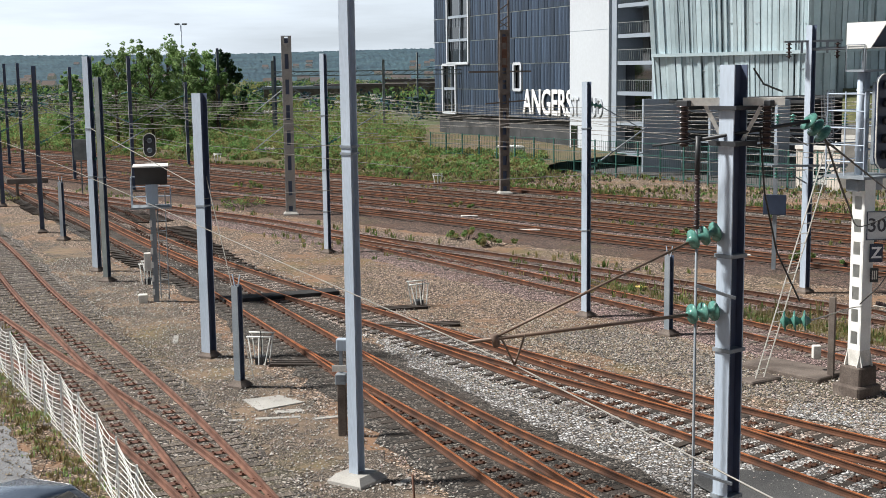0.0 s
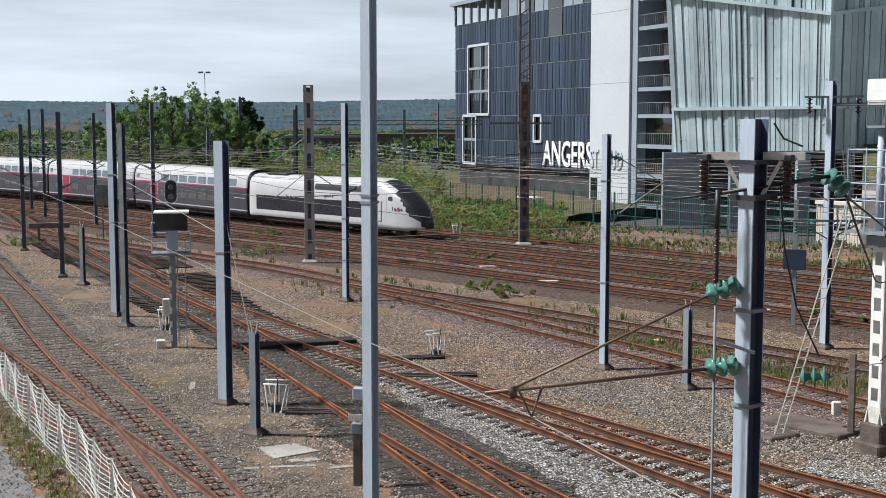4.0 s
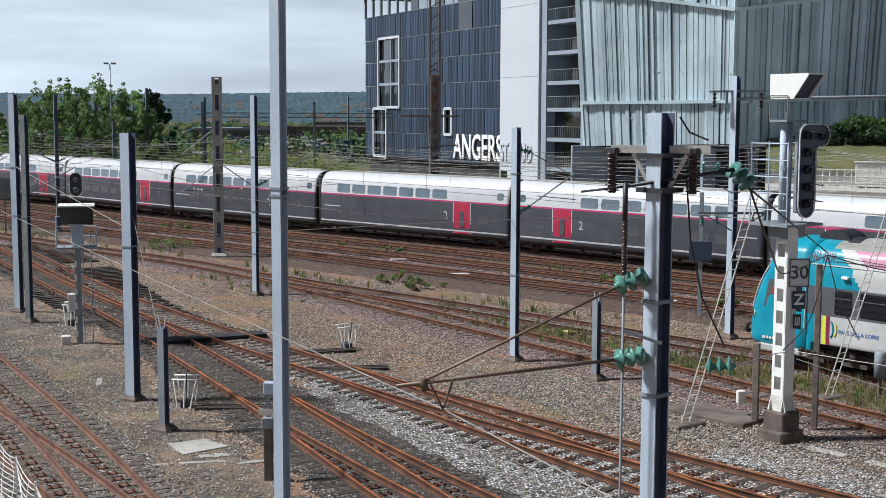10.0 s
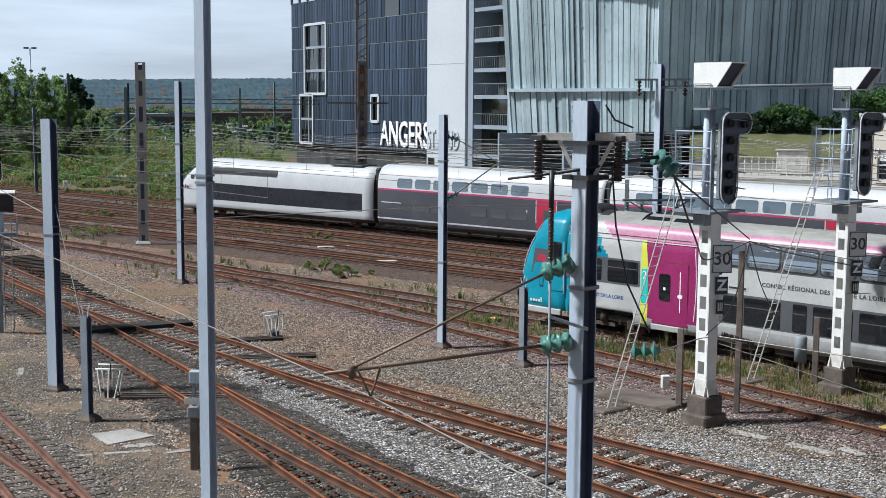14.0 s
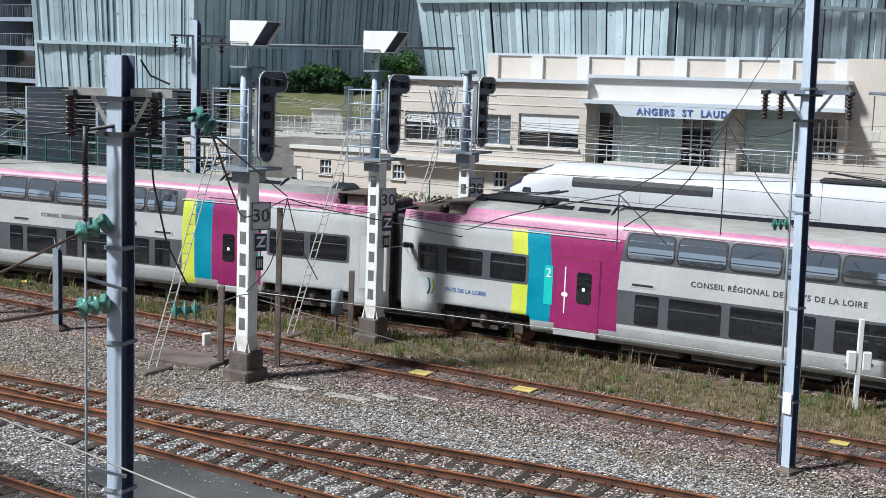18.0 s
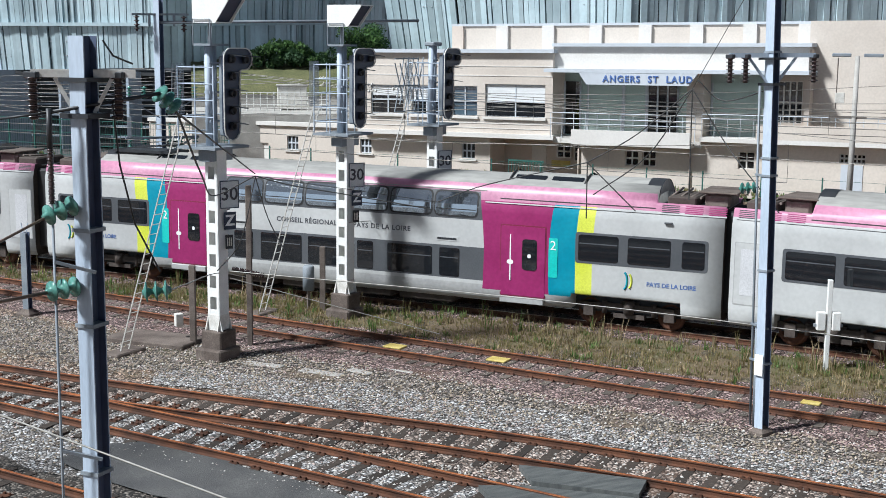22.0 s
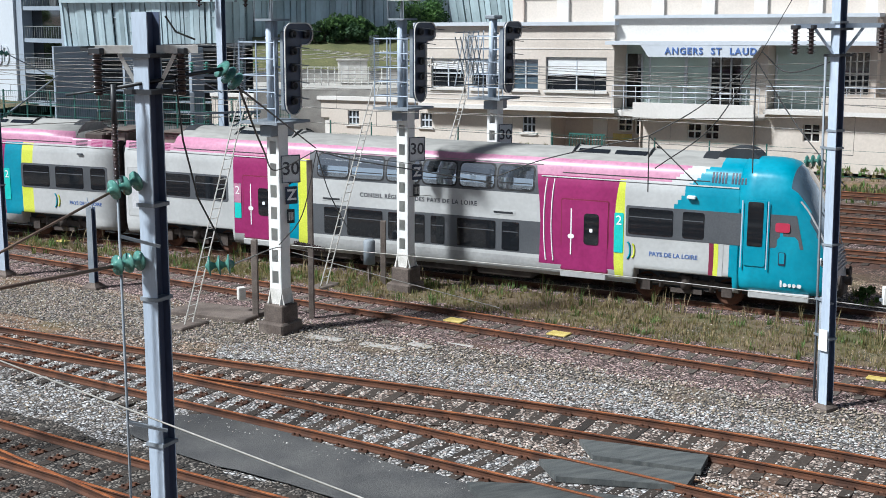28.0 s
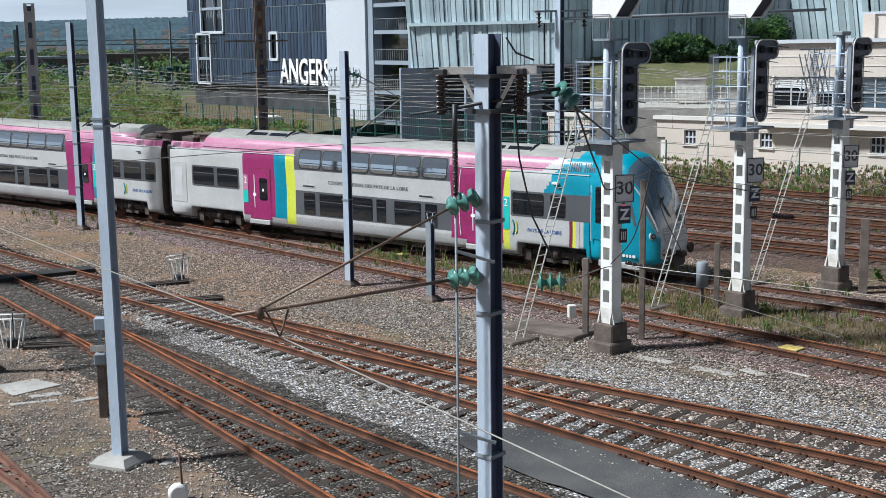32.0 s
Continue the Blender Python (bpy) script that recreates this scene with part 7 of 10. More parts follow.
def yard_grass():
    rnd = random.Random(12)
    B, T = ROUTE["B"], ROUTE["T"]
    spots, tall, green = [], [], []
    near, far = [], []
    for y in range(16, 54, 3):
        k = int(np.abs(B[0][:, 1] - y).argmin())
        q = int(np.hypot(T[0][:, 0] - B[0][k, 0], T[0][:, 1] - B[0][k, 1]).argmin())
        d = T[0][q] - B[0][k]
        n = np.linalg.norm(d)
        if n > 3.0:
            near.append(tuple(B[0][k] + d / n * 1.35))
            far.append(tuple(T[0][q] - d / n * 0.95))
    patch("weedy_ground", near + far[::-1], -0.186, DRY_SOIL, "dry weedy soil between two tracks", 0.2, 17)
    for i in range(11000):
        y = rnd.uniform(17, 52)
        k = int(np.abs(B[0][:, 1] - y).argmin())
        q = int(np.hypot(T[0][:, 0] - B[0][k, 0], T[0][:, 1] - B[0][k, 1]).argmin())
        f = rnd.random()
        p = B[0][k] * (1 - f) + T[0][q] * f
        gap = np.linalg.norm(T[0][q] - B[0][k])
        off = min(f, 1 - f) * gap
        if off < 1.25 or gap < 3.2:
            continue
        patchy = math.sin(p[0] * 0.9 + p[1] * 0.37) * math.cos(p[1] * 0.7 + 1)
        p = p + np.array((rnd.gauss(0, 0.25), rnd.gauss(0, 0.25)))
        if rnd.random() > 0.72 + 0.28 * patchy:
            continue
        spots.append((p[0], p[1], GROUND_Z + 0.02, rnd.uniform(0.5, 1.2)))
        if rnd.random() < 0.05 and f > 0.55:
            tall.append((p[0], p[1], GROUND_Z, rnd.uniform(0.6, 1.3)))
        if rnd.random() < 0.025:
            green.append((p[0], p[1], GROUND_Z, rnd.uniform(0.6, 1.1)))
    tuft_mesh("dry_grass", spots, 0.19, [GRASS_DRY, STALK, GRASS_DRY, STALK, SCRUB], 31, "dry yellowish grass strip between two tracks", blades=8, wide=0.008)
    tuft_mesh("tall_weeds", tall, 0.72, [STALK, GRASS_DRY, GRASS_GREEN, STALK], 32, "tall dry weeds beside a track", "weeds", 8, 0.010)
    tuft_mesh("green_weeds", green, 0.36, [GRASS_GREEN, LEAF_LIGHT], 33, "green weeds in dry grass", "weeds", 14, 0.011)
    # sparse weeds over the rest of the yard
    sparse = []
    for key, off, a, b, n in (("B", -2.6, 20, 110, 260), ("G", -2.6, 40, 200, 420), ("G", -7.0, 40, 200, 520), ("F0", -3, 40, 200, 500), ("F1", 2.1, 60, 190, 160), ("L1", 2.4, 30, 80, 50), ("T", 2.6, 60, 175, 420), ("T", -2.3, 70, 120, 180)):
        line = ROUTE[key]
        for i in range(n):
            s = rnd.uniform(a, min(b, line[1][-1]))
            p, h = along(line, s)
            o = off + rnd.gauss(0, 0.6)
            if math.sin(s * 0.35 + off) + rnd.uniform(-0.9, 0.9) < 0:
                continue
            sparse.append((p[0] + math.sin(h) * o, p[1] - math.cos(h) * o, GROUND_Z + 0.02, rnd.uniform(0.4, 1.2)))
    tuft_mesh("yard_weeds", sparse, 0.34, [GRASS_DRY, GRASS_GREEN, SCRUB], 34, "thin dry weeds between the tracks", "weeds", 8, 0.02)
    rough = []
    for i in range(15000):
        s = rnd.uniform(20, 190)
        p, h = along(ROUTE["G"], s)
        o = -6.6 - 8.5 * rnd.random() ** 1.3
        if math.sin(s * 0.31 + o * 0.9) + math.sin(s * 0.11 + 2) + rnd.uniform(-1.2, 1.2) < -0.5:
            continue
        rough.append((p[0] + math.sin(h) * o, p[1] - math.cos(h) * o, GROUND_Z + max(0.0, (-o - 8) * 0.09), rnd.uniform(0.4, 1.3)))
    tuft_mesh("rough_weeds", rough, 0.27, [STALK, SCRUB, GRASS_GREEN, GRASS_DRY, BARK, LEAF], 36, "rough brown and green weeds below the bank", "weeds", 9, 0.022)
    for i, (x, y, w, h) in enumerate(((-15.4, 100.5, 2.0, 0.9), (-13.3, 85.9, 2.6, 1.5), (1.3, 67.9, 1.7, 1.0), (2.7, 65.1, 1.8, 1.0), (1.2, 83.0, 1.6, 0.7), (16.6, 58.5, 1.2, 0.8), (18.6, 56.8, 1.0, 0.7), (13.0, 67.5, 1.6, 0.8), (24.6, 41.6, 1.0, 0.9), (26.4, 40.0, 0.8, 0.7), (27.5, 33.6, 0.7, 0.8), (29.8, 30.2, 0.7, 0.8), (-32.5, 92, 3.0, 1.2))):
        bush(x, y, GROUND_Z, w * 1.2, h * 0.68, [GRASS_GREEN, GRASS_DRY, LEAF_LIGHT], 100 + i, "low green weed clump in ballast", 700, 0.07, "weed_clump")


far_country()
woods()
station_slope()
yard_grass()

# ---- overhead line ----
def catenary(key, s0, s1, span, z=5.55, tall=1.35, r=0.011, off=0.0, label="overhead contact line with droppers over a track"):
    line = ROUTE[key]
    w = thing("overhead_line", label, "overhead line", "overhead lines")
    c, m, d = [], [], bmesh.new()
    n = int((s1 - s0) / span)
    for i in range(n):
        for j in range(8):
            f = j / 8
            s = s0 + (i + f) * span
            a, _ = along(line, s0 + i * span)
            b, _ = along(line, s0 + (i + 1) * span)
            zig = 0.2 * (1 - 2 * f) * (1 if i % 2 else -1) + off
            h = math.atan2(b[1] - a[1], b[0] - a[0])
            p = a + (b - a) * f + np.array((math.sin(h), -math.cos(h))) * zig
            zm = z + tall - (tall - 0.45) * 4 * f * (1 - f)
            c.append((p[0], p[1], z))
            m.append((p[0], p[1], zm))
            if j == 1 and r > 0.013:
                for q in (0, 1):
                    e = Vector(m[-1]) + Vector((0.3 * q - 0.6, 0.2 * q, 0.25 - 0.3 * q))
                    insulator(w, e, e + Vector((0.42, -0.28, 0.04)), 0.085, 3, WHITE_DIRTY, "pale glass strain insulator", 0.015)
            if j:
                rod(d, c[-1], m[-1], r * 0.6, 3, cap=False)
    for nm, pts in (("contact_wire", c), ("messenger_wire", m)):
        bm = bmesh.new()
        pipe(bm, pts, r, 4)
        part(nm, bm, WIRE, w)
    tagged(part("dropper", d, WIRE, w), kind="stuff")


def strand(name, runs, r, mat, label, category="cable", n=5):
    """Loose cables: each run of points sags through its given points."""
    w = thing(name, label, category)
    for pts in runs:
        P = [Vector(p) for p in pts]
        if len(P) > 2:
            Q = [P[0] * 2 - P[1]] + P + [P[-1] * 2 - P[-2]]
            out = []
            for a, b, c, d in zip(Q, Q[1:], Q[2:], Q[3:]):
                for k in range(6):
                    f = k / 6
                    out.append(0.5 * ((2 * b) + (c - a) * f + (2 * a - 5 * b + 4 * c - d) * f * f + (3 * b - a - 3 * c + d) * f ** 3))
            P = out + [P[-1]]
        bm = bmesh.new()
        pipe(bm, P, r, n)
        part("strand", bm, mat, w)
    return w


def build_wires():
    for k, a, b, sp, r in (("G", 20, 250, 46, 0.014), ("F1", 22, 250, 46, 0.014), ("F2", 24, 250, 46, 0.014), ("F3", 26, 250, 46, 0.014), ("F0", 18, 240, 44, 0.014)):
        catenary(k, a, b, sp, 5.6, 1.4, r)
    catenary("T", 30, 190, 40, 5.5, 1.3, 0.011)
    catenary("B", 10, 126, 38, 5.5, 1.3, 0.011)
    catenary("C1", 2, 52, 25, 5.5, 1.3, 0.012)
    catenary("M1", 2, 82, 40, 5.5, 1.3, 0.012)
    # contact wire held by the near cantilever
    strand("contact_wire", [[(-34, 88, 5.5), (-19.0, 58, 5.45), (0.88, 15.36, 5.2)], [(0.88, 15.36, 5.2), (3.28, 9.0, 5.2), (7.8, -3, 5.2)]], 0.009, WIRE_PALE, "pale copper contact wire over the siding", "contact wire")
    strand("stay_wire", [[(-7.4, 39.9, 5.6), (-5.6, 36.6, -0.2)], [(-16.0, 58.2, 6.4), (-7.54, 40.0, 5.2)], [(-7.54, 40.0, 4.9), (5.26, 45.9, 5.0), (14.5, 50.3, 4.7)]],
           0.014, WIRE_PALE, "thin pale stay wires between masts", "stay wire")
    # black feeder jumpers near the anchor mast
    j1, j2 = (19.51, 27.68, 5.7), (20.96, 25.26, 7.72)
    strand("feeder_cable", [[j1, (20.2, 26.5, 6.5), j2], [(21.06, 25.18, 7.94), (21.4, 24.5, 7.45), (20.75, 21.7, 8.0)], [j2, (21.4, 24.2, 6.2), (20.6, 21.6, 5.05)], [j2, (20.42, 26.25, 6.0), (19.59, 27.49, 4.85)],
                            [j1, (20.26, 26.5, 4.5)], [j1, (17.98, 30.32, 4.9), (17.14, 31.66, 4.3)], [j1, (19.52, 27.67, 4.2)], [j2, (20.98, 25.24, 4.9)]], 0.017, CABLE, "black feeder jumper cables hanging beside an anchor mast", "cable")
    strand("feeder_wire", [[(20.96, 25.26, 7.72), (20.5, 21.7, 11.5)], [(17.14, 31.66, 4.3), (11.75, 31.9, 5.24)]], 0.009, CABLE, "thin dark feeder wires", "wire")
    strand("feeder_cable", [[(5.0, 16.55, 7.9), (6.6, 20.5, 6.6), (10.75, 32.26, 4.72), (11.75, 31.9, 5.24)], [(11.75, 31.9, 5.24), (12.64, 31.56, 4.99), (13.89, 31.03, 4.76), (16.07, 29.96, 4.35)],
                            [(11.75, 31.9, 5.24), (12.07, 31.79, 4.08), (12.55, 31.6, 3.06)], [(5.02, 16.55, 7.85), (11.75, 31.9, 5.3)], [(11.75, 31.9, 5.2), (11.37, 32.04, 3.5), (11.3, 33.8, 2.4)]],
           0.016, CABLE, "black jumper cables hanging across to a signal", "cable")
    # anchored wires with pale clamps running low past the signals
    strand("anchored_wire", [[(4.70, 15.92, 5.6), (11.3, 33.7, 2.35), (13.9, 38.5, 1.2)], [(11.6, 33.6, 2.4), (19.0, 25.6, 2.2), (26, 15, 2.0)], [(11.6, 33.6, 2.2), (16.9, 31.0, 0.6)], [(16.9, 37.2, 3.0), (22.0, 40.5, 2.4), (29, 33, 2.2)]],
           0.013, WIRE_PALE, "pale anchored wires running low past signals", "wire")
    a = thing("wire_anchor", "brown porcelain strain insulator on an anchored wire", "insulator", "strain insulators")
    insulator(a, (11.7, 33.7, 2.45), (12.5, 33.3, 2.25), 0.075, 6, PORCELAIN, stem=0.05)
    a = thing("wire_anchor", "dark strain insulator on an anchored wire", "insulator", "strain insulators")
    insulator(a, (18.3, 38.3, 2.9), (19.3, 38.8, 2.75), 0.10, 7, PORCELAIN, stem=0.05)
    b = thing("pipe_beam", "thin grey pipe beam between mast heads", "beam")
    bm = bmesh.new()
    rod(bm, (14.6, 50.3, 9.45), (26.2, 50.3, 9.72), 0.06, 8)
    part("pipe", bm, GALV_DULL, b)
    bm = bmesh.new()
    for x in (14.2, 15.2):
        bar(bm, (x, 50.3, 9.3), (x, 50.3, 9.75), 0.08, 0.08)
    bar(bm, (13.5, 50.3, 9.75), (15.8, 50.3, 9.78), 0.1, 0.08)
    part("clamp", bm, GALV_DULL, b)
    for x in (13.7, 15.6):
        insulator(b, (x, 50.3, 9.72), (x, 50.3, 9.1), 0.12, 4, PORCELAIN)
    # switch gear on the far mast beside the signals
    g_ = thing("mast_switch", "line switch with green insulators on brackets", "line switch", m=pose(14.57, 50.1, 0))
    bm = bmesh.new()
    for z in (6.4, 4.9):
        bar(bm, (-1.5, 0, z), (1.5, 0, z), 0.09, 0.09)
        bar(bm, (-1.3, 0, z), (-0.1, 0, z - 0.7), 0.05, 0.05)
        bar(bm, (1.3, 0, z), (0.1, 0, z - 0.7), 0.05, 0.05)
    part("bracket", bm, GALV_DULL, g_)
    for x in (-1.3, -0.7, 0.75, 1.35):
        insulator(g_, (x, 0, 6.45), (x, 0, 6.95), 0.13, 4, GREEN_GLASS)
        insulator(g_, (x, 0, 4.88), (x, 0, 4.4), 0.12, 4, GREEN_GLASS)
    f = thing("floodlight_pole", "slim steel pole with two floodlights above trees", "floodlight", m=pose(-31.5, 157, GROUND_Z))
    bm = bmesh.new()
    rod(bm, (0, 0, 0), (0, 0, 15.0), 0.11, 8, r1=0.07)
    part("pole", bm, GALV, f)
    for s in (-1, 1):
        part("lamp_head", boxed(s * 0.45 - 0.28, -0.2, 14.9, s * 0.45 + 0.28, 0.2, 15.12, 0.03), GALV_DULL, f)
    f = thing("floodlight_pole", "concrete pole with floodlights and small boxes by the station", "floodlight", m=pose(47.9, 45.4, GROUND_Z, 0, 0, -45))
    bm = bmesh.new()
    rod(bm, (0, 0, 0), (0, 0, 8.6), 0.16, 8, r1=0.11)
    part("pole", bm, CONCRETE, f)
    for s in (-1, 1):
        part("lamp_head", boxed(s * 0.75 - 0.45, -0.2, 8.55, s * 0.75 + 0.45, 0.2, 8.72, 0.03), GALV_DULL, f)
    part("box", boxed(-0.95, -0.2, 6.3, -0.5, 0.1, 6.8, 0.02), WHITE_DIRTY, f)
    bm = bmesh.new()
    bar(bm, (-1.2, 0, 5.6), (0.6, 0, 5.6), 0.1, 0.1)
    rod(bm, (-0.9, 0, 8.5), (-0.9, 0, 6.0), 0.03, 5)
    part("bracket", bm, STEEL_OLD, f)


build_wires()

# ---- trains: local x along the coach, z = 0 at the rail head ----
def side_y(profile, z):
    """Half width of a coach at height z."""
    for (y0, z0), (y1, z1) in zip(profile[:-1], profile[1:]):
        if z0 <= z <= z1:
            return y0 + (y1 - y0) * (z - z0) / max(1e-6, z1 - z0)
    return profile[-1][0]


def loft(stations, rings, paint, n_mats):
    """A closed hull: stations (x, bow), rings(x) gives the half profile, paint(x, z) the material slot."""
    bm = bmesh.new()
    cols = []
    for x, bow in stations:
        half = rings(x)
        full = [(-y, z) for y, z in half] + [(y, z) for y, z in half[::-1] if y > 1e-4]
        cols.append([bm.verts.new((x + bow * (z - 1.9) ** 2, y, z)) for y, z in full])
    for (xa, _), (xb, _), a, b in zip(stations[:-1], stations[1:], cols[:-1], cols[1:]):
        n = len(a)
        for k in range(n):
            j = (k + 1) % n
            f = bm.faces.new((a[j], a[k], b[k], b[j]))
            zm = (a[k].co.z + a[j].co.z) / 2
            f.material_index = paint((xa + xb) / 2, zm, abs(a[k].co.y + a[j].co.y) / 2) if k != n - 1 else n_mats - 1
            f.smooth = True
    for c, flip in ((cols[0], False), (cols[-1], True)):
        f = bm.faces.new(c[::-1] if flip else c)
        f.material_index = n_mats - 1
    bmesh.ops.recalc_face_normals(bm, faces=bm.faces)
    return bm


def pane(profile, x0, x1, z0, z1, side, proud=0.012, round_=0.12, thick=0.02):
    """A panel with rounded corners that follows the coach side."""
    bm = bmesh.new()
    r = min(round_, (z1 - z0) / 2.2, (x1 - x0) / 2.2)
    rows = []
    zs = [z0, z0 + r * 0.3, z0 + r] + ([z0 + (z1 - z0) * 0.5] if z1 - z0 > 2.5 * r else []) + [z1 - r, z1 - r * 0.3, z1]
    ins = [r, r * 0.29, 0] + ([0] if z1 - z0 > 2.5 * r else []) + [0, r * 0.29, r]
    for z, i in zip(zs, ins):
        y = side_y(profile, z) + proud
        rows.append([(x0 + i, side * y, z), (x1 - i, side * y, z)])
    if side > 0:
        rows = [q[::-1] for q in rows]
    front = sheet(bm, rows)
    back = [[bm.verts.new((v.co.x, v.co.y - side * thick, v.co.z)) for v in row] for row in front]
    loop_f = [r_[0] for r_ in front] + [r_[1] for r_ in front[::-1]]
    loop_b = [r_[0] for r_ in back] + [r_[1] for r_ in back[::-1]]
    for k in range(len(loop_f)):
        j = (k + 1) % len(loop_f)
        bm.faces.new((loop_f[j], loop_f[k], loop_b[k], loop_b[j]))
    return bm


def letters_on(text, size, x, z, side, y, mat, parent, label="", spacing=1.0, bold=0.0):
    m = pose(x, side * y, z, 90, 0, 0 if side < 0 else 180)
    return words(text, size, m, mat, "lettering", parent, 0.004, label, spacing, bold)


WHEEL = {}


def bogie(parent, x, base=2.6, r=0.42, frame_mat=None, n=2):
    bm = bmesh.new()
    for s in (-1, 1):
        bar(bm, (x - base / 2 - 0.4, s * 1.0, 0.62), (x + base / 2 + 0.4, s * 1.0, 0.62), 0.14, 0.2)
        for q in (-1, 1):
            box(bm, x + q * base / 2 - 0.16, s * 1.0 - 0.14, 0.3, x + q * base / 2 + 0.16, s * 1.0 + 0.14, 0.72)
            rod(bm, (x + q * (base / 2 - 0.5), s * 1.02, 0.4), (x + q * (base / 2 - 0.5), s * 1.02, 0.8), 0.09, 8)
        rod(bm, (x, s * 1.06, 0.45), (x, s * 1.06, 0.85), 0.17, 10)
        box(bm, x - 0.5, s * 0.95 - 0.1, 0.28, x + 0.5, s * 0.95 + 0.1, 0.42)
    box(bm, x - 0.3, -1.0, 0.5, x + 0.3, 1.0, 0.8)
    b = part("bogie", bm, frame_mat or UNDER, parent)
    if "m" not in WHEEL:
        w = bmesh.new()
        lathe(w, (0, -0.07, 0), (0, 1, 0), [(0, 0.38), (0.02, 0.45), (0.04, 0.45), (0.045, 0.42), (0.14, 0.415), (0.145, 0.34), (0.10, 0.30), (0.10, 0.12), (0.16, 0.10)], 20)
        WHEEL["m"] = put("wheel", w, [RAIL_DARK])
        WHEEL["m"].parent = b
        WHEEL["m"].matrix_basis = pose(x - base / 2, -0.78, 0.42, 0, 0, 180)
        first = [(-base / 2, -1)]
    else:
        first = []
    for q in (-base / 2, base / 2):
        for s in (-1, 1):
            if (q, s) not in first:
                twin(WHEEL["m"], pose(x + q, s * 0.78, 0.42, 0, 0, 180 if s < 0 else 0), b, "wheel")
    return b


# --- double-deck express ---
TGV_HALF = [(0.0, 0.5), (1.25, 0.5), (1.38, 0.72), (1.44, 0.92), (1.445, 1.02), (1.45, 1.3), (1.45, 1.5), (1.45, 2.62), (1.45, 2.88), (1.445, 2.98), (1.43, 3.2), (1.40, 3.5), (1.35, 3.8), (1.25, 4.05), (1.10, 4.24), (0.85, 4.42), (0.45, 4.53), (0.0, 4.56)]
TGV_SIDE = TGV_HALF[1:]


def express_trailer(length, digit, seats, seed):
    rnd = random.Random(seed)
    c = thing("express_coach", "silver-white and anthracite double-deck express coach with red doors", "railway coach", "express train coaches")
    L = length / 2
    mats = [TGV_WHITE, TGV_GREY, TGV_LINE, TGV_SILVER, ROOF_GREY, UNDER]

    def paint(x, z, y):
        if z < 0.72:
            return 5
        if 0.92 < z < 1.02:
            return 3
        if z < 2.88:
            return 1
        if z < 2.98:
            return 2
        return 4 if y < 0.3 else 0

    part("body", loft([(-L + 0.22, 0), (-L + 0.5, 0), (0, 0), (L - 0.5, 0), (L - 0.22, 0)], lambda x: [(y * (0.97 if abs(x) > L - 0.3 else 1), z) for y, z in TGV_HALF], paint, 6), mats, c, smooth=False)
    part("gangway", boxed(-L - 0.22, -1.25, 0.75, -L + 0.25, 1.25, 4.3, 0.12), RUBBER, c, "black rubber gangway bellows")
    part("gangway", boxed(L - 0.25, -1.25, 0.75, L + 0.22, 1.25, 4.3, 0.12), RUBBER, c, "black rubber gangway bellows")
    part("roof_trunk", boxed(-L + 1, -0.22, 4.48, L - 1, 0.22, 4.62, 0.03), ROOF_GREY, c)
    d0 = -L + 3.6
    for s in (-1, 1):
        part("window", pane(TGV_SIDE, -L + 0.7, -L + 1.25, 3.2, 3.66, s), GLASS_SKY_TINT, c)
        w = (length - 7.5) / seats
        for k in range(seats):
            x = -L + 5.6 + k * w
            part("window", pane(TGV_SIDE, x + 0.13, x + w - 0.13, 3.08, 3.7, s), GLASS_SKY_TINT, c)
            if rnd.random() < 0.8:
                part("lower_window", pane(TGV_SIDE, x + 0.16, x + w - 0.16, 1.56, 2.1, s), GLASS_SMOKED, c)
        part("lower_window", pane(TGV_SIDE, d0 - 1.75, d0 - 0.75, 1.56, 2.1, s), GLASS_SMOKED, c)
        door = part("door", pane(TGV_SIDE, d0, d0 + 1.45, 0.78, 2.86, s, 0.022, 0.05), TGV_RED, c, "red sliding door")
        part("door_window", pane(TGV_SIDE, d0 + 0.5, d0 + 0.92, 1.25, 2.3, s, 0.034, 0.06), GLASS_SMOKED, door)
        for x in (d0 - 0.08, d0 + 1.46):
            part("door_post", pane(TGV_SIDE, x, x + 0.06, 0.78, 2.9, s, 0.018, 0.01), TGV_SILVER, c)
        letters_on(digit, 0.75, d0 + 2.2, 1.95, s, 1.456, TGV_SILVER, c, "class number in pale grey")
        part("handrail", pane(TGV_SIDE, L - 2.4, L - 0.6, 2.02, 2.08, s, 0.02, 0.02), TGV_SILVER, c)
    for k in range(5):
        x0 = -L + 3.4 + k * (length - 6.8) / 5
        part("underframe_box", boxed(x0 + 0.1, -1.2, 0.32, x0 + (length - 6.8) / 5 - 0.1, 1.2, 0.55, 0.05), UNDER, c)
    bogie(c, -L, 3.0)
    return c


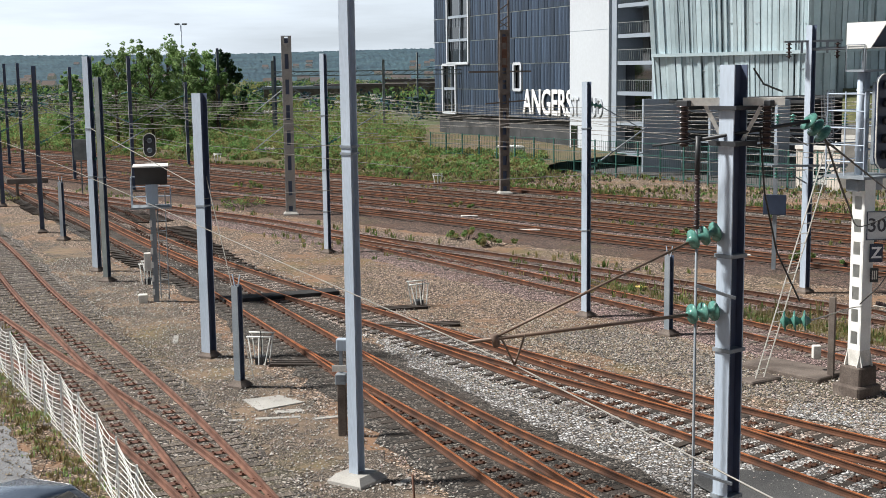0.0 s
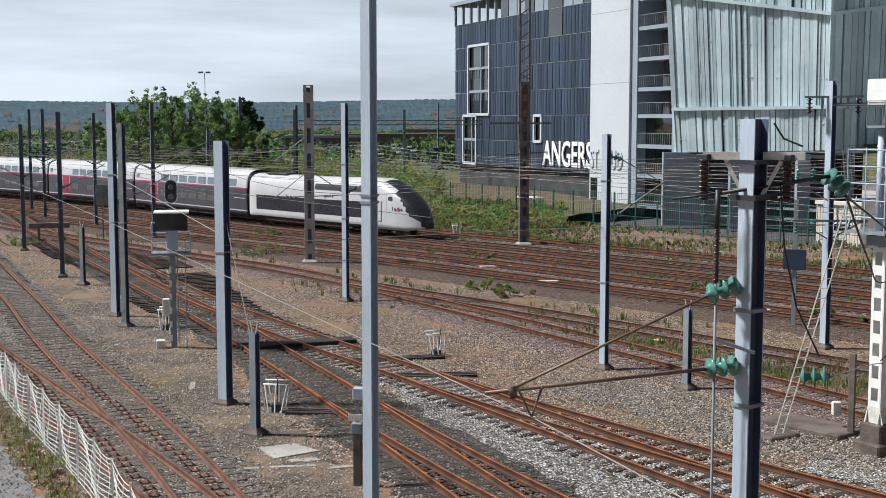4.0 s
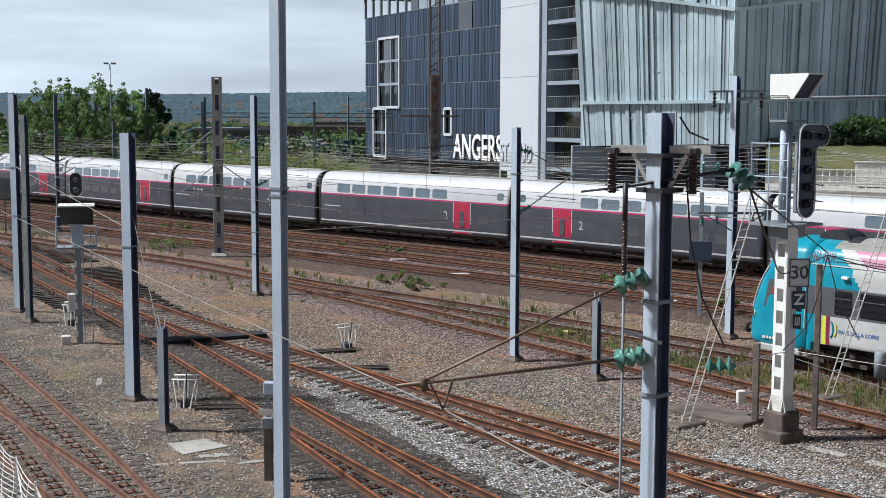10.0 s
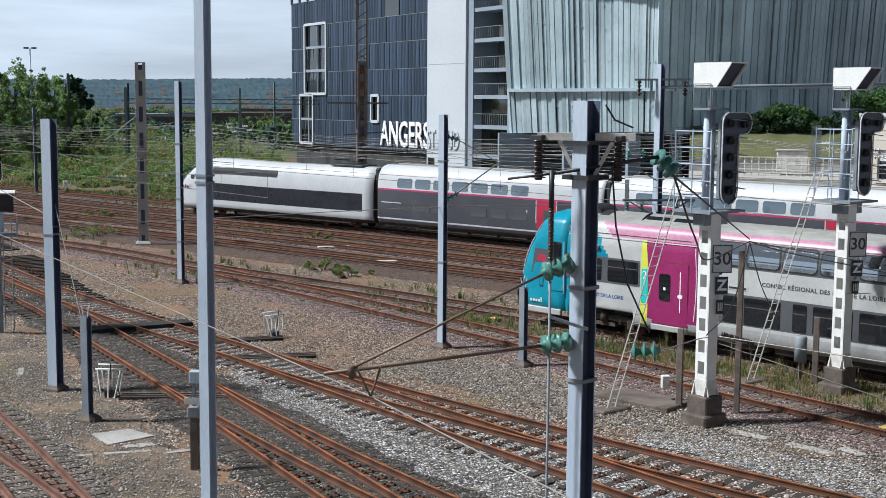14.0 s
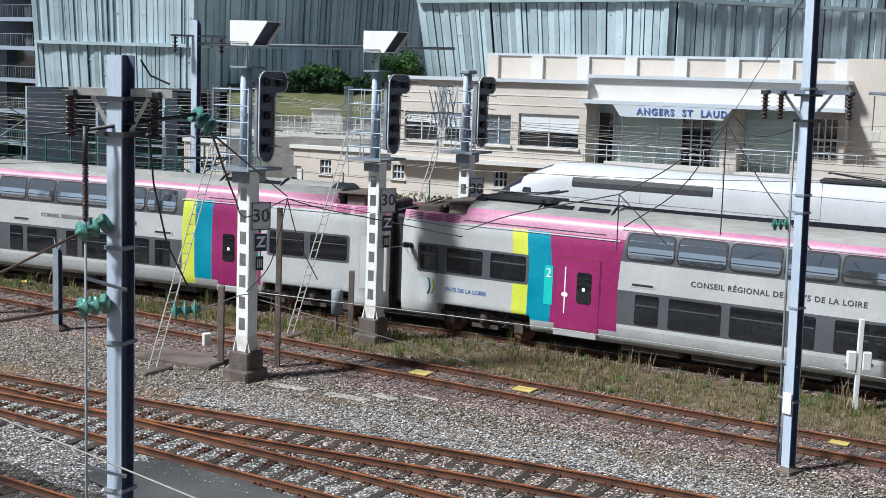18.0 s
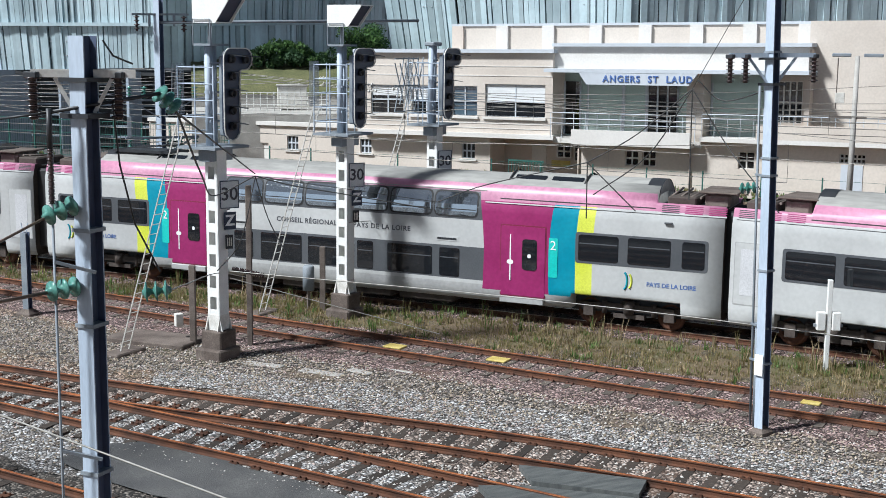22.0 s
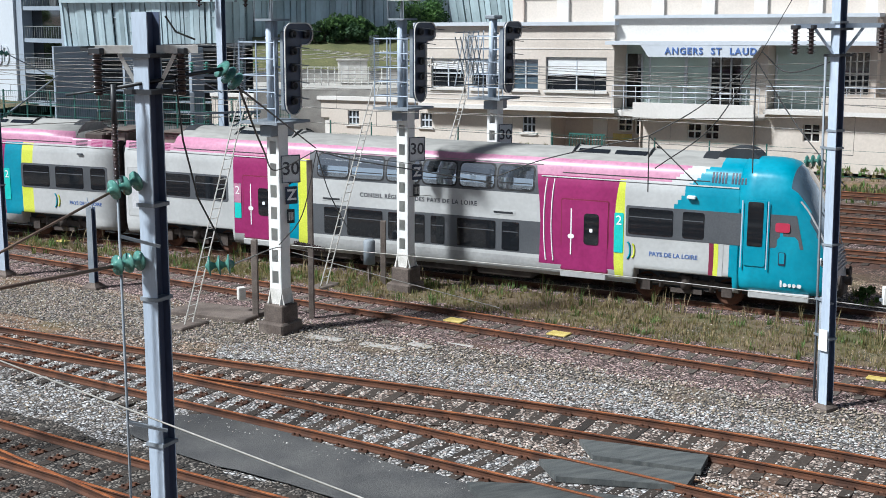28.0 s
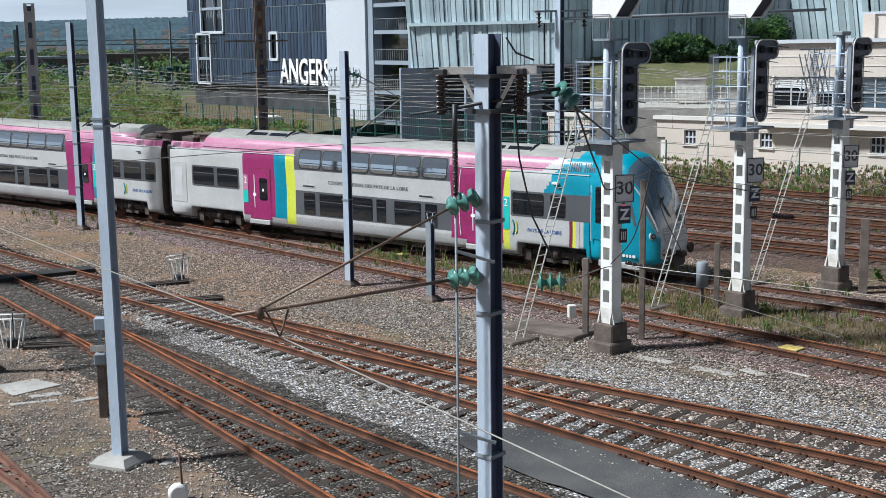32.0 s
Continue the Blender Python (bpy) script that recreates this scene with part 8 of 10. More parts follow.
def express_power_car():
    length = 22.1
    L = length / 2
    c = thing("express_power_car", "white streamlined express power car with dark side band", "locomotive", "express train coaches")
    top = [(-L, 4.3), (2.2, 4.3), (5.0, 4.42), (6.4, 4.38), (7.0, 4.26), (8.0, 3.84), (8.8, 3.42), (9.5, 2.98), (10.1, 2.5), (10.6, 2.0), (10.85, 1.6), (L, 1.15)]
    wide = [(-L, 1.0), (5.0, 1.0), (7.0, 0.98), (8.6, 0.92), (9.8, 0.78), (10.6, 0.55), (L, 0.3)]

    def rings(x):
        h = np.interp(x, [a for a, _ in top], [b for _, b in top])
        w = np.interp(x, [a for a, _ in wide], [b for _, b in wide])
        lo = 0.5 if x < 9.5 else 0.5 + (x - 9.5) * 0.12
        out = []
        for y, z in TGV_HALF:
            zz = lo + (z - 0.5) * (h - lo) / 4.06
            out.append((y * w, zz))
        return out

    mats = [TGV_WHITE, TGV_BLACK, TGV_LINE, TGV_SILVER, ROOF_GREY, UNDER]

    def paint(x, z, y):
        h = float(np.interp(x, [a for a, _ in top], [b for _, b in top]))
        if x < 6.3:
            if z < 0.72:
                return 5
            if z < 1.25:
                return 0
            if z < 2.6 and -L + 1.2 < x:
                return 1
            return 4 if y < 0.4 else 0
        if x > 8.3 and z > max(1.25, h * 0.6) and y < 1.16 or x > 7.0 and y < 0.66 and z > h * 0.72:
            return 1
        return 0

    xs = sorted({-L + 0.2, -L + 1.15, -L + 1.25, -6.0, 0.0, 5.0, 5.6} | {6.22, 6.34} | {round(6.6 + 0.3 * k, 2) for k in range(15)} | {L})
    part("body", loft([(x, 0) for x in xs], rings, paint, 6), mats, c)
    prof = rings(0)[1:]
    for s in (-1, 1):
        part("air_intake", pane(prof, -1.4, 5.6, 3.3, 3.74, s, 0.05, 0.03, 0.06), BLACK_PAINT, c, "long black air intake grille")
        door = part("cab_door", pane(prof, 6.45, 7.05, 1.15, 2.75, s, 0.02, 0.05), TGV_WHITE, c)
        part("door_handle", pane(prof, 6.37, 6.41, 1.15, 2.4, s, 0.035, 0.02), TGV_GREY, door)
        part("cab_window", pane(rings(8.0)[1:], 7.75, 8.25, 2.75, 3.05, s, 0.02, 0.1), GLASS, c)
        for x0, x1, z0, z1, m in ((8.3, 8.36, 2.0, 2.3, TGV_GREY), (8.5, 8.72, 2.0, 2.2, TGV_GREY), (8.82, 9.02, 1.98, 2.28, MAROON), (9.12, 9.3, 2.0, 2.2, TGV_GREY)):
            part("emblem", pane(rings((x0 + x1) / 2)[1:], x0, x1, z0, z1, s, 0.02, 0.1, 0.01), m, c, "operator emblem as plain shapes")
    bm = bmesh.new()
    box(bm, -8.6, -1.2, 0.3, 3.2, 1.2, 0.55, 0, 0.05)
    part("underframe_box", bm, UNDER, c)
    part("gangway", boxed(-L - 0.2, -1.2, 0.8, -L + 0.3, 1.2, 3.9, 0.1), RUBBER, c, "black rubber gangway bellows")
    bm = bmesh.new()
    box(bm, -9.2, -0.8, 4.27, -6.2, 0.8, 4.39, 0, 0.03)
    bar(bm, (-8.8, -0.5, 4.42), (-6.6, -0.1, 4.67), 0.05, 0.05)
    bar(bm, (-8.8, 0.5, 4.42), (-6.6, 0.1, 4.67), 0.05, 0.05)
    bar(bm, (-6.6, -0.8, 4.69), (-6.6, 0.8, 4.69), 0.08, 0.05)
    part("pantograph", bm, BLACK_PAINT, c, "folded black pantograph")
    bogie(c, -7.2, 3.0)
    bogie(c, 6.8, 3.0)
    return c


# --- double-deck regional unit ---
TER_HALF = [(0.0, 0.50), (1.28, 0.50), (1.37, 0.66), (1.40, 0.88), (1.41, 1.02), (1.41, 1.14), (1.41, 2.22), (1.41, 2.98), (1.41, 3.12), (1.408, 3.26), (1.404, 3.40), (1.40, 3.55), (1.35, 3.72), (1.335, 3.78),
            (1.31, 3.86), (1.28, 3.95), (1.25, 4.04), (1.225, 4.10), (1.19, 4.16), (1.135, 4.22), (1.05, 4.29), (0.82, 4.42), (0.5, 4.53), (0.0, 4.58)]
TER_SIDE = TER_HALF[1:]


def regional_car(cab, seed):
    """One coach: x runs from the coupled end to the far end; then shifted to its middle."""
    length = 27.3 if cab else 26.4
    c = thing("regional_coach", "light grey double-deck regional %s with magenta doors and pink roof" % ("driving coach" if cab else "coach"), "railway coach", "regional train coaches")
    # stretches along the coach: (from, to, kind)
    if cab:
        spans = [(0.18, 5.3, "end"), (5.3, 7.4, "door"), (7.4, 8.15, "cyan"), (8.15, 8.7, "lime"), (8.7, 17.5, "deck"), (17.5, 20.0, "door"), (20.0, 20.35, "lime"), (20.35, 24.0, "head")]
        wins = [(1.85, 3.3), (3.55, 4.95)]
        wins2 = [(20.48, 21.92), (22.22, 22.9)]
        doors = [(5.75, 7.1), (18.25, 19.8)]
        bands = [(1.75, 5.05)]
    else:
        spans = [(0.18, 4.45, "end"), (4.45, 5.0, "lime"), (5.0, 5.85, "cyan"), (5.85, 8.1, "door"), (8.1, 18.3, "deck"), (18.3, 20.5, "door"), (20.5, 21.4, "cyan"), (21.4, 21.95, "lime"), (21.95, 26.05, "end")]
        wins = [(0.9, 1.6), (1.95, 3.3), (3.6, 4.9)]
        wins2 = [(21.5, 22.8), (23.1, 24.45), (24.8, 25.5)]
        doors = [(6.0, 7.5), (18.9, 20.4)]
        bands = [(0.8, 5.0), (21.4, 25.6)]
    mats = [TER_GREY, TER_MID, TER_SILL, MAGENTA, PINK_ROOF, CYAN, LIME, ROOF_GREY, UNDER]

    def kind(x):
        for a, b, k in spans:
            if a <= x < b:
                return k
        return "head"

    def paint(x, z, y):
        k = kind(x)
        if z > 4.28 or y < 0.9 and z > 3.8:
            return 7 if not (k == "head" and x > 23.2) else 5
        if k == "head":
            if z > 3.75:
                return 4 if x < 21.7 + (z - 3.75) * 1.3 else 0 if x < 22.4 + (z - 3.75) else 5
            if z > 2.98:
                return 0 if x < 22.0 + (z - 3.1) * 0.55 else 5
            if z > 1.02:
                return 0 if x < 23.72 else 5
            return 2 if z < 0.66 else 0 if x < 23.72 else 5
        if k == "deck":
            return 2 if z < 1.06 else 1 if 1.14 < z < 2.22 else 0 if z < 3.12 else 1 if z < 4.06 else 4
        if z > 3.75:
            return 4
        if z < 0.66 or (z < 0.9 and k in ("door", "cyan")):
            return 2
        return {"end": 0, "door": 3, "cyan": 5, "lime": 6}[k]

    gaps = [(1.6, 5.2), (20.7, 23.8)] if cab else [(1.6, 5.1), (21.3, 24.8)]

    def rings(x):
        e = min(x, length - x) if not cab else x
        out = []
        for y, z in TER_HALF:
            if e < 2.5 and z > 4.05:
                z = 4.02 if y > 0.9 else 3.94
            if z < 1.0 and any(a <= x <= b for a, b in gaps):
                z = 0.90 + z * 0.12
            out.append((y, z))
        return out

    xs = sorted({round(v, 3) for a, b, _ in spans for v in (a, b)} | {2.48, 2.52} | {v for a, b in gaps for v in (a - 0.02, a, b, b + 0.02)}
                | ({12.7} | {round(20.5 + 0.11 * k, 3) for k in range(32)} if cab else {23.88, 23.92, 13.2}))
    edge_bow = {}
    for a, b, k in spans:
        if k == "door":
            edge_bow[a], edge_bow[b] = (-0.045, 0.045) if not (cab and a < 10) else (0.0, -0.02)
    edge_bow.update({8.15: -0.03, 8.7: -0.03} if cab else {5.0: -0.03, 4.45: -0.03, 21.4: 0.03, 21.95: 0.03})
    body = part("body", loft([(x, edge_bow.get(x, 0.0)) for x in xs], rings, paint, 9), mats, c)
    # domes, dark hatches and vents on the roof
    ends = [(2.5, 7.6)] + ([(18.2, 23.0)] if cab else [(18.8, 23.9)])
    for x0, x1 in ends:
        hump = bmesh.new()
        arc = [math.radians(26 + k * 128 / 10) for k in range(11)]
        sheet(hump, [[(x, math.cos(a) * 1.12, 3.62 + math.sin(a) * 1.03) for a in arc] for x in (x0, x1)], smooth=True)
        for x in (x0, x1):
            ring = [hump.verts.new((x, math.cos(a) * 1.12, 3.62 + math.sin(a) * 1.03)) for a in arc]
            hump.faces.new(ring if x == x0 else ring[::-1])
        bmesh.ops.recalc_face_normals(hump, faces=hump.faces)
        part("roof_dome", hump, ROOF_GREY, c, "curved grey roof dome")
        inner, outer = (x1, x0) if x0 < length / 2 else (x0, x1)
        sgn = -1 if x0 < length / 2 else 1
        bm = bmesh.new()
        sheet(bm, [[(outer + sgn * d, math.cos(a) * 1.135, 3.62 + math.sin(a) * 1.045) for a in arc] for d in (-0.45, 0.02)], smooth=True)
        part("dome_lip", bm, BLACK_PAINT, c, "black rubber lip of the roof dome")
        for s in (-1, 1):
            for k in range(2):
                q = inner + sgn * (0.25 + k * 1.25)
                lo, hi = sorted((q, q + sgn * 1.05))
                bm = bmesh.new()
                a0, a1 = math.radians(34), math.radians(66)
                sheet(bm, [[(x, s * math.cos(a) * 1.15, 3.62 + math.sin(a) * 1.06) for x in (lo, hi)] for a in (a0, (a0 + a1) / 2, a1)])
                part("roof_hatch", bm, GLASS, c, "dark tinted roof hatch")
            for d in (0.1, 2.65):
                bm = bmesh.new()
                pipe(bm, [(inner + sgn * d, s * math.cos(math.radians(a)) * 1.16, 3.62 + math.sin(math.radians(a)) * 1.07) for a in range(8, 84, 15)], 0.035, 5)
                part("roof_rib", bm, RUBBER, c)
            part("roof_seam", pane(TER_SIDE, min(inner, outer), max(inner, outer), 3.86, 3.885, s, 0.012, 0.01, 0.02), RUBBER, c)
    bays = [(0.2, 2.45)] + ([] if cab else [(23.95, 26.2)])
    for x0, x1 in bays:
        rnd = random.Random(seed)
        part("roof_box", boxed(x0 + 0.2, -0.85, 3.9, x0 + 1.1, 0.85, 4.22, 0.05), UNDER, c, "dark roof equipment box")
        part("roof_box", boxed(x0 + 1.3, -0.7, 3.9, x1 - 0.15, 0.7, 4.36, 0.08), STEEL_OLD, c, "brown roof equipment box")
        part("roof_lid", boxed(x0 + 1.15, -0.9, 4.36, x1 + 0.1, 0.9, 4.42, 0.02), CONCRETE_DARK, c, "tan roof cover plate")
        for k in range(6):
            bm = bmesh.new()
            rod(bm, (x0 + 0.3 + k * 0.3, -0.75, 4.2), (x0 + 0.3 + k * 0.3, 0.75, 4.2 + rnd.uniform(0, 0.12)), 0.04, 6)
            part("roof_pipe", bm, STEEL_OLD, c)
        for s in (-1, 1):
            for k in range(3):
                for j in range(5):
                    x = x0 + 0.15 + k * 0.72
                    z = 3.76 + j * 0.052
                    part("vent_slot", pane(TER_SIDE, x, x + 0.55, z, z + 0.022, s, 0.006, 0.01, 0.006), MAGENTA if k else BLACK_PAINT, c)
    if seed == 2:
        bm = bmesh.new()
        for s in (-0.5, 0.5):
            bar(bm, (3.0, s, 4.72), (5.2, s * 0.3, 4.9), 0.05, 0.05)
        bar(bm, (5.2, -0.85, 4.92), (5.2, 0.85, 4.92), 0.09, 0.05)
        bar(bm, (4.9, -0.85, 4.9), (4.9, 0.85, 4.9), 0.09, 0.05)
        box(bm, 2.8, -0.6, 4.6, 5.4, 0.6, 4.7)
        part("pantograph", bm, BLACK_PAINT, c, "folded black pantograph")
    # sides
    d0, d1 = (8.7, 17.5) if cab else (8.1, 18.3)
    for s in (-1, 1):
        for a, b in bands:
            part("window_band", pane(TER_SIDE, a, b, 2.0, 2.98, s, 0.008, 0.08, 0.008), TER_MID, c)
        for a, b in wins + wins2:
            w = part("window", pane(TER_SIDE, a, b, 2.08, 2.91, s, 0.016, 0.07, 0.01), GLASS, c)
            part("window_bar", pane(TER_SIDE, a + 0.03, b - 0.03, 2.62, 2.65, s, 0.022, 0.01, 0.008), TER_MID, w)
        n = 6
        pitch = (d1 - d0 - 0.4) / n
        for k in range(n):
            x = d0 + 0.2 + k * pitch
            part("window_rubber", pane(TER_SIDE, x + 0.03, x + pitch - 0.03, 3.18, 4.03, s, 0.010, 0.16, 0.008), RUBBER, c)
            w = part("upper_window", pane(TER_SIDE, x + 0.08, x + pitch - 0.08, 3.23, 3.98, s, 0.016, 0.14, 0.01), GLASS_COACH, c)
            part("window_bar", pane(TER_SIDE, x + 0.1, x + pitch - 0.12, 3.42, 3.45, s, 0.022, 0.01, 0.008), RUBBER, w)
        for k, (a, b) in enumerate(((0.55, 1.25), (1.55, 3.05), (3.3, 4.8), (5.05, 5.6), (6.1, 7.6), (7.85, 8.5))):
            xa, xb = d0 + a * (d1 - d0) / 9.3, d0 + b * (d1 - d0) / 9.3
            w = part("lower_window", pane(TER_SIDE, xa, xb, 1.2, 2.14, s, 0.014, 0.05, 0.01), GLASS, c)
            part("window_bar", pane(TER_SIDE, xa + 0.04, xb - 0.04, 1.80, 1.83, s, 0.022, 0.01, 0.008), TER_MID, w)
        letters_on("CONSEIL RÉGIONAL DES PAYS DE LA LOIRE", 0.205 if cab else 0.235, (d0 + d1) / 2 - 0.15, 2.66, s, 1.416, TEXT_DARK, c, "dark regional council lettering", 1.14, 0.004)
        for x in (d0 + 0.4, d1 - 1.75):
            v = part("air_vent", pane(TER_SIDE, x, x + 0.85, 2.36, 2.52, s, 0.01, 0.02), TER_GREY, c)
            part("vent_slot", pane(TER_SIDE, x + 0.08, x + 0.77, 2.41, 2.47, s, 0.022, 0.01), BLACK_PAINT, v)
        for a, b in doors:
            part("door_seal", pane(TER_SIDE, a - 0.035, b + 0.035, 0.72, 3.06, s, 0.008, 0.05, 0.008), MAROON, c)
            d = part("door", pane(TER_SIDE, a, b, 0.76, 3.02, s, 0.02, 0.04), MAGENTA, c, "magenta plug door")
            m0 = (a + b) / 2 - 0.02
            part("door_window", pane(TER_SIDE, m0, m0 + 0.5, 1.62, 2.62, s, 0.032, 0.09), GLASS, d)
            part("door_sticker", pane(TER_SIDE, m0 + 0.19, m0 + 0.3, 2.02, 2.14, s, 0.046, 0.03, 0.006), LETTER_WHITE, d, "small pale sticker on the door glass")
            part("door_step", boxed(a, s * 1.38 if s > 0 else -1.5, 0.52, b, 1.5 if s > 0 else s * 1.38, 0.72, 0.02), TER_SILL, c, "light grey door step")
            part("stripe", pane(TER_SIDE, a + 0.30, a + 0.34, 1.25, 2.75, s, 0.026, 0.01, 0.006), LETTER_WHITE, c, "thin white mark on the door")
            part("emblem", pane(TER_SIDE, a + 0.21, a + 0.43, 1.78, 1.92, s, 0.028, 0.06, 0.006), LETTER_WHITE, c, "small white emblem")
            low = a < length / 2
            sx = (b + 0.22) if not low and cab else (a - 0.42) if low and cab else (b + 0.12) if not low else (a - 0.42)
            part("class_sign", pane(TER_SIDE, sx, sx + 0.3, 1.45, 2.72, s, 0.014, 0.03, 0.008), TEAL_SIGN, c, "teal class sign")
            letters_on("2", 0.42, sx + 0.15, 2.47, s, 1.43, LETTER_WHITE, c, "white class number")
            if cab and low:
                part("class_sign", pane(TER_SIDE, sx, sx + 0.3, 2.02, 2.72, s, 0.018, 0.03, 0.008), PINK_ROOF, c, "pale pink class sign")
        if cab:
            for q in (17.66, 17.92):
                bm = bmesh.new()
                pts = [(q - 0.04 + 0.05 * (z - 2.3) ** 2, s * (side_y(TER_SIDE, z) + 0.008), z) for z in np.linspace(1.0, 3.66, 12)]
                pipe(bm, pts, 0.026, 4)
                part("white_line", bm, LETTER_WHITE, c, "thin white curved line")
            p = part("service_panel", pane(TER_SIDE, 0.3, 1.35, 1.15, 3.05, s, 0.008, 0.03), TER_SILL, c)
            part("panel_leaf", pane(TER_SIDE, 0.33, 1.32, 1.18, 3.02, s, 0.012, 0.03), TER_GREY, p)
            part("grille", pane(TER_SIDE, 0.5, 1.05, 1.45, 2.85, s, 0.018, 0.03), TGV_SILVER, p)
        for q in ([2.5, 24.3] if not cab else [21.75]):
            letters_on("PAYS DE LA LOIRE", 0.19, q + 0.2, 1.50, s, 1.416, LETTER_BLUE, c, "dark blue region name", 1.0, 0.004)
            for dx, rr, mm in ((-1.28, 0.27, CYAN), (-1.12, 0.22, LIME)):
                bm = bmesh.new()
                pipe(bm, [(q + (dx - 0.02 + rr * 0.42 * math.cos(math.radians(a))) * (-s), s * 1.417, 1.55 + rr * math.sin(math.radians(a))) for a in range(-80, 81, 20)] if s > 0
                     else [(q + dx - 0.02 + rr * 0.42 * math.cos(math.radians(a)), s * 1.417, 1.55 + rr * math.sin(math.radians(a))) for a in range(-80, 81, 20)], 0.035, 4)
                part("emblem", bm, mm, c, "small crescent emblem")
        for x in ((24.35,) if not cab else ()):
            part("vent_lug", boxed(x - 0.12, min(s * 1.4, s * 1.48), 3.42, x + 0.12, max(s * 1.4, s * 1.48), 3.48, 0.01), TER_MID, c)
        part("gutter", pane(TER_SIDE, 0.3, (8.7 if cab else 8.1), 3.715, 3.75, s, 0.03, 0.01), TER_GREY, c)
        part("gutter", pane(TER_SIDE, (17.5 if cab else 18.3), length - (3.4 if cab else 0.3), 3.715, 3.75, s, 0.03, 0.01), TER_GREY, c)
        part("roof_gutter", pane(TER_SIDE, d0, d1, 4.075, 4.10, s, 0.02, 0.01), ROOF_GREY, c)
    # ends, bellows, running gear
    part("gangway", boxed(-0.45, -1.15, 0.8, 0.25, 1.15, 3.85, 0.08), RUBBER, c, "black rubber gangway bellows")
    if not cab:
        part("gangway", boxed(length - 0.25, -1.15, 0.8, length + 0.45, 1.15, 3.85, 0.08), RUBBER, c, "black rubber gangway bellows")
    for a, b in (((1.5, 5.4), (20.6, 24.2)) if cab else ((1.5, 5.3), (21.1, 25.0))):
        # black block added for the shade under the floor behind the wheels
        part("wheel_recess", boxed(a, -0.85, 0.40, b, 0.85, 0.98), BLACK_PAINT, c)
    bogie(c, 3.3, 2.6)
    bogie(c, 22.3 if cab else 23.1, 2.6)
    for k in range(4):
        part("underframe_box", boxed(8.2 + k * 2.3, -1.15, 0.25, 10.2 + k * 2.3, 1.15, 0.52, 0.05), UNDER, c)
    if cab:
        regional_cab(c)
    for o in c.children:
        o.matrix_basis = pose(-length / 2, 0, 0) @ o.matrix_basis
    return c


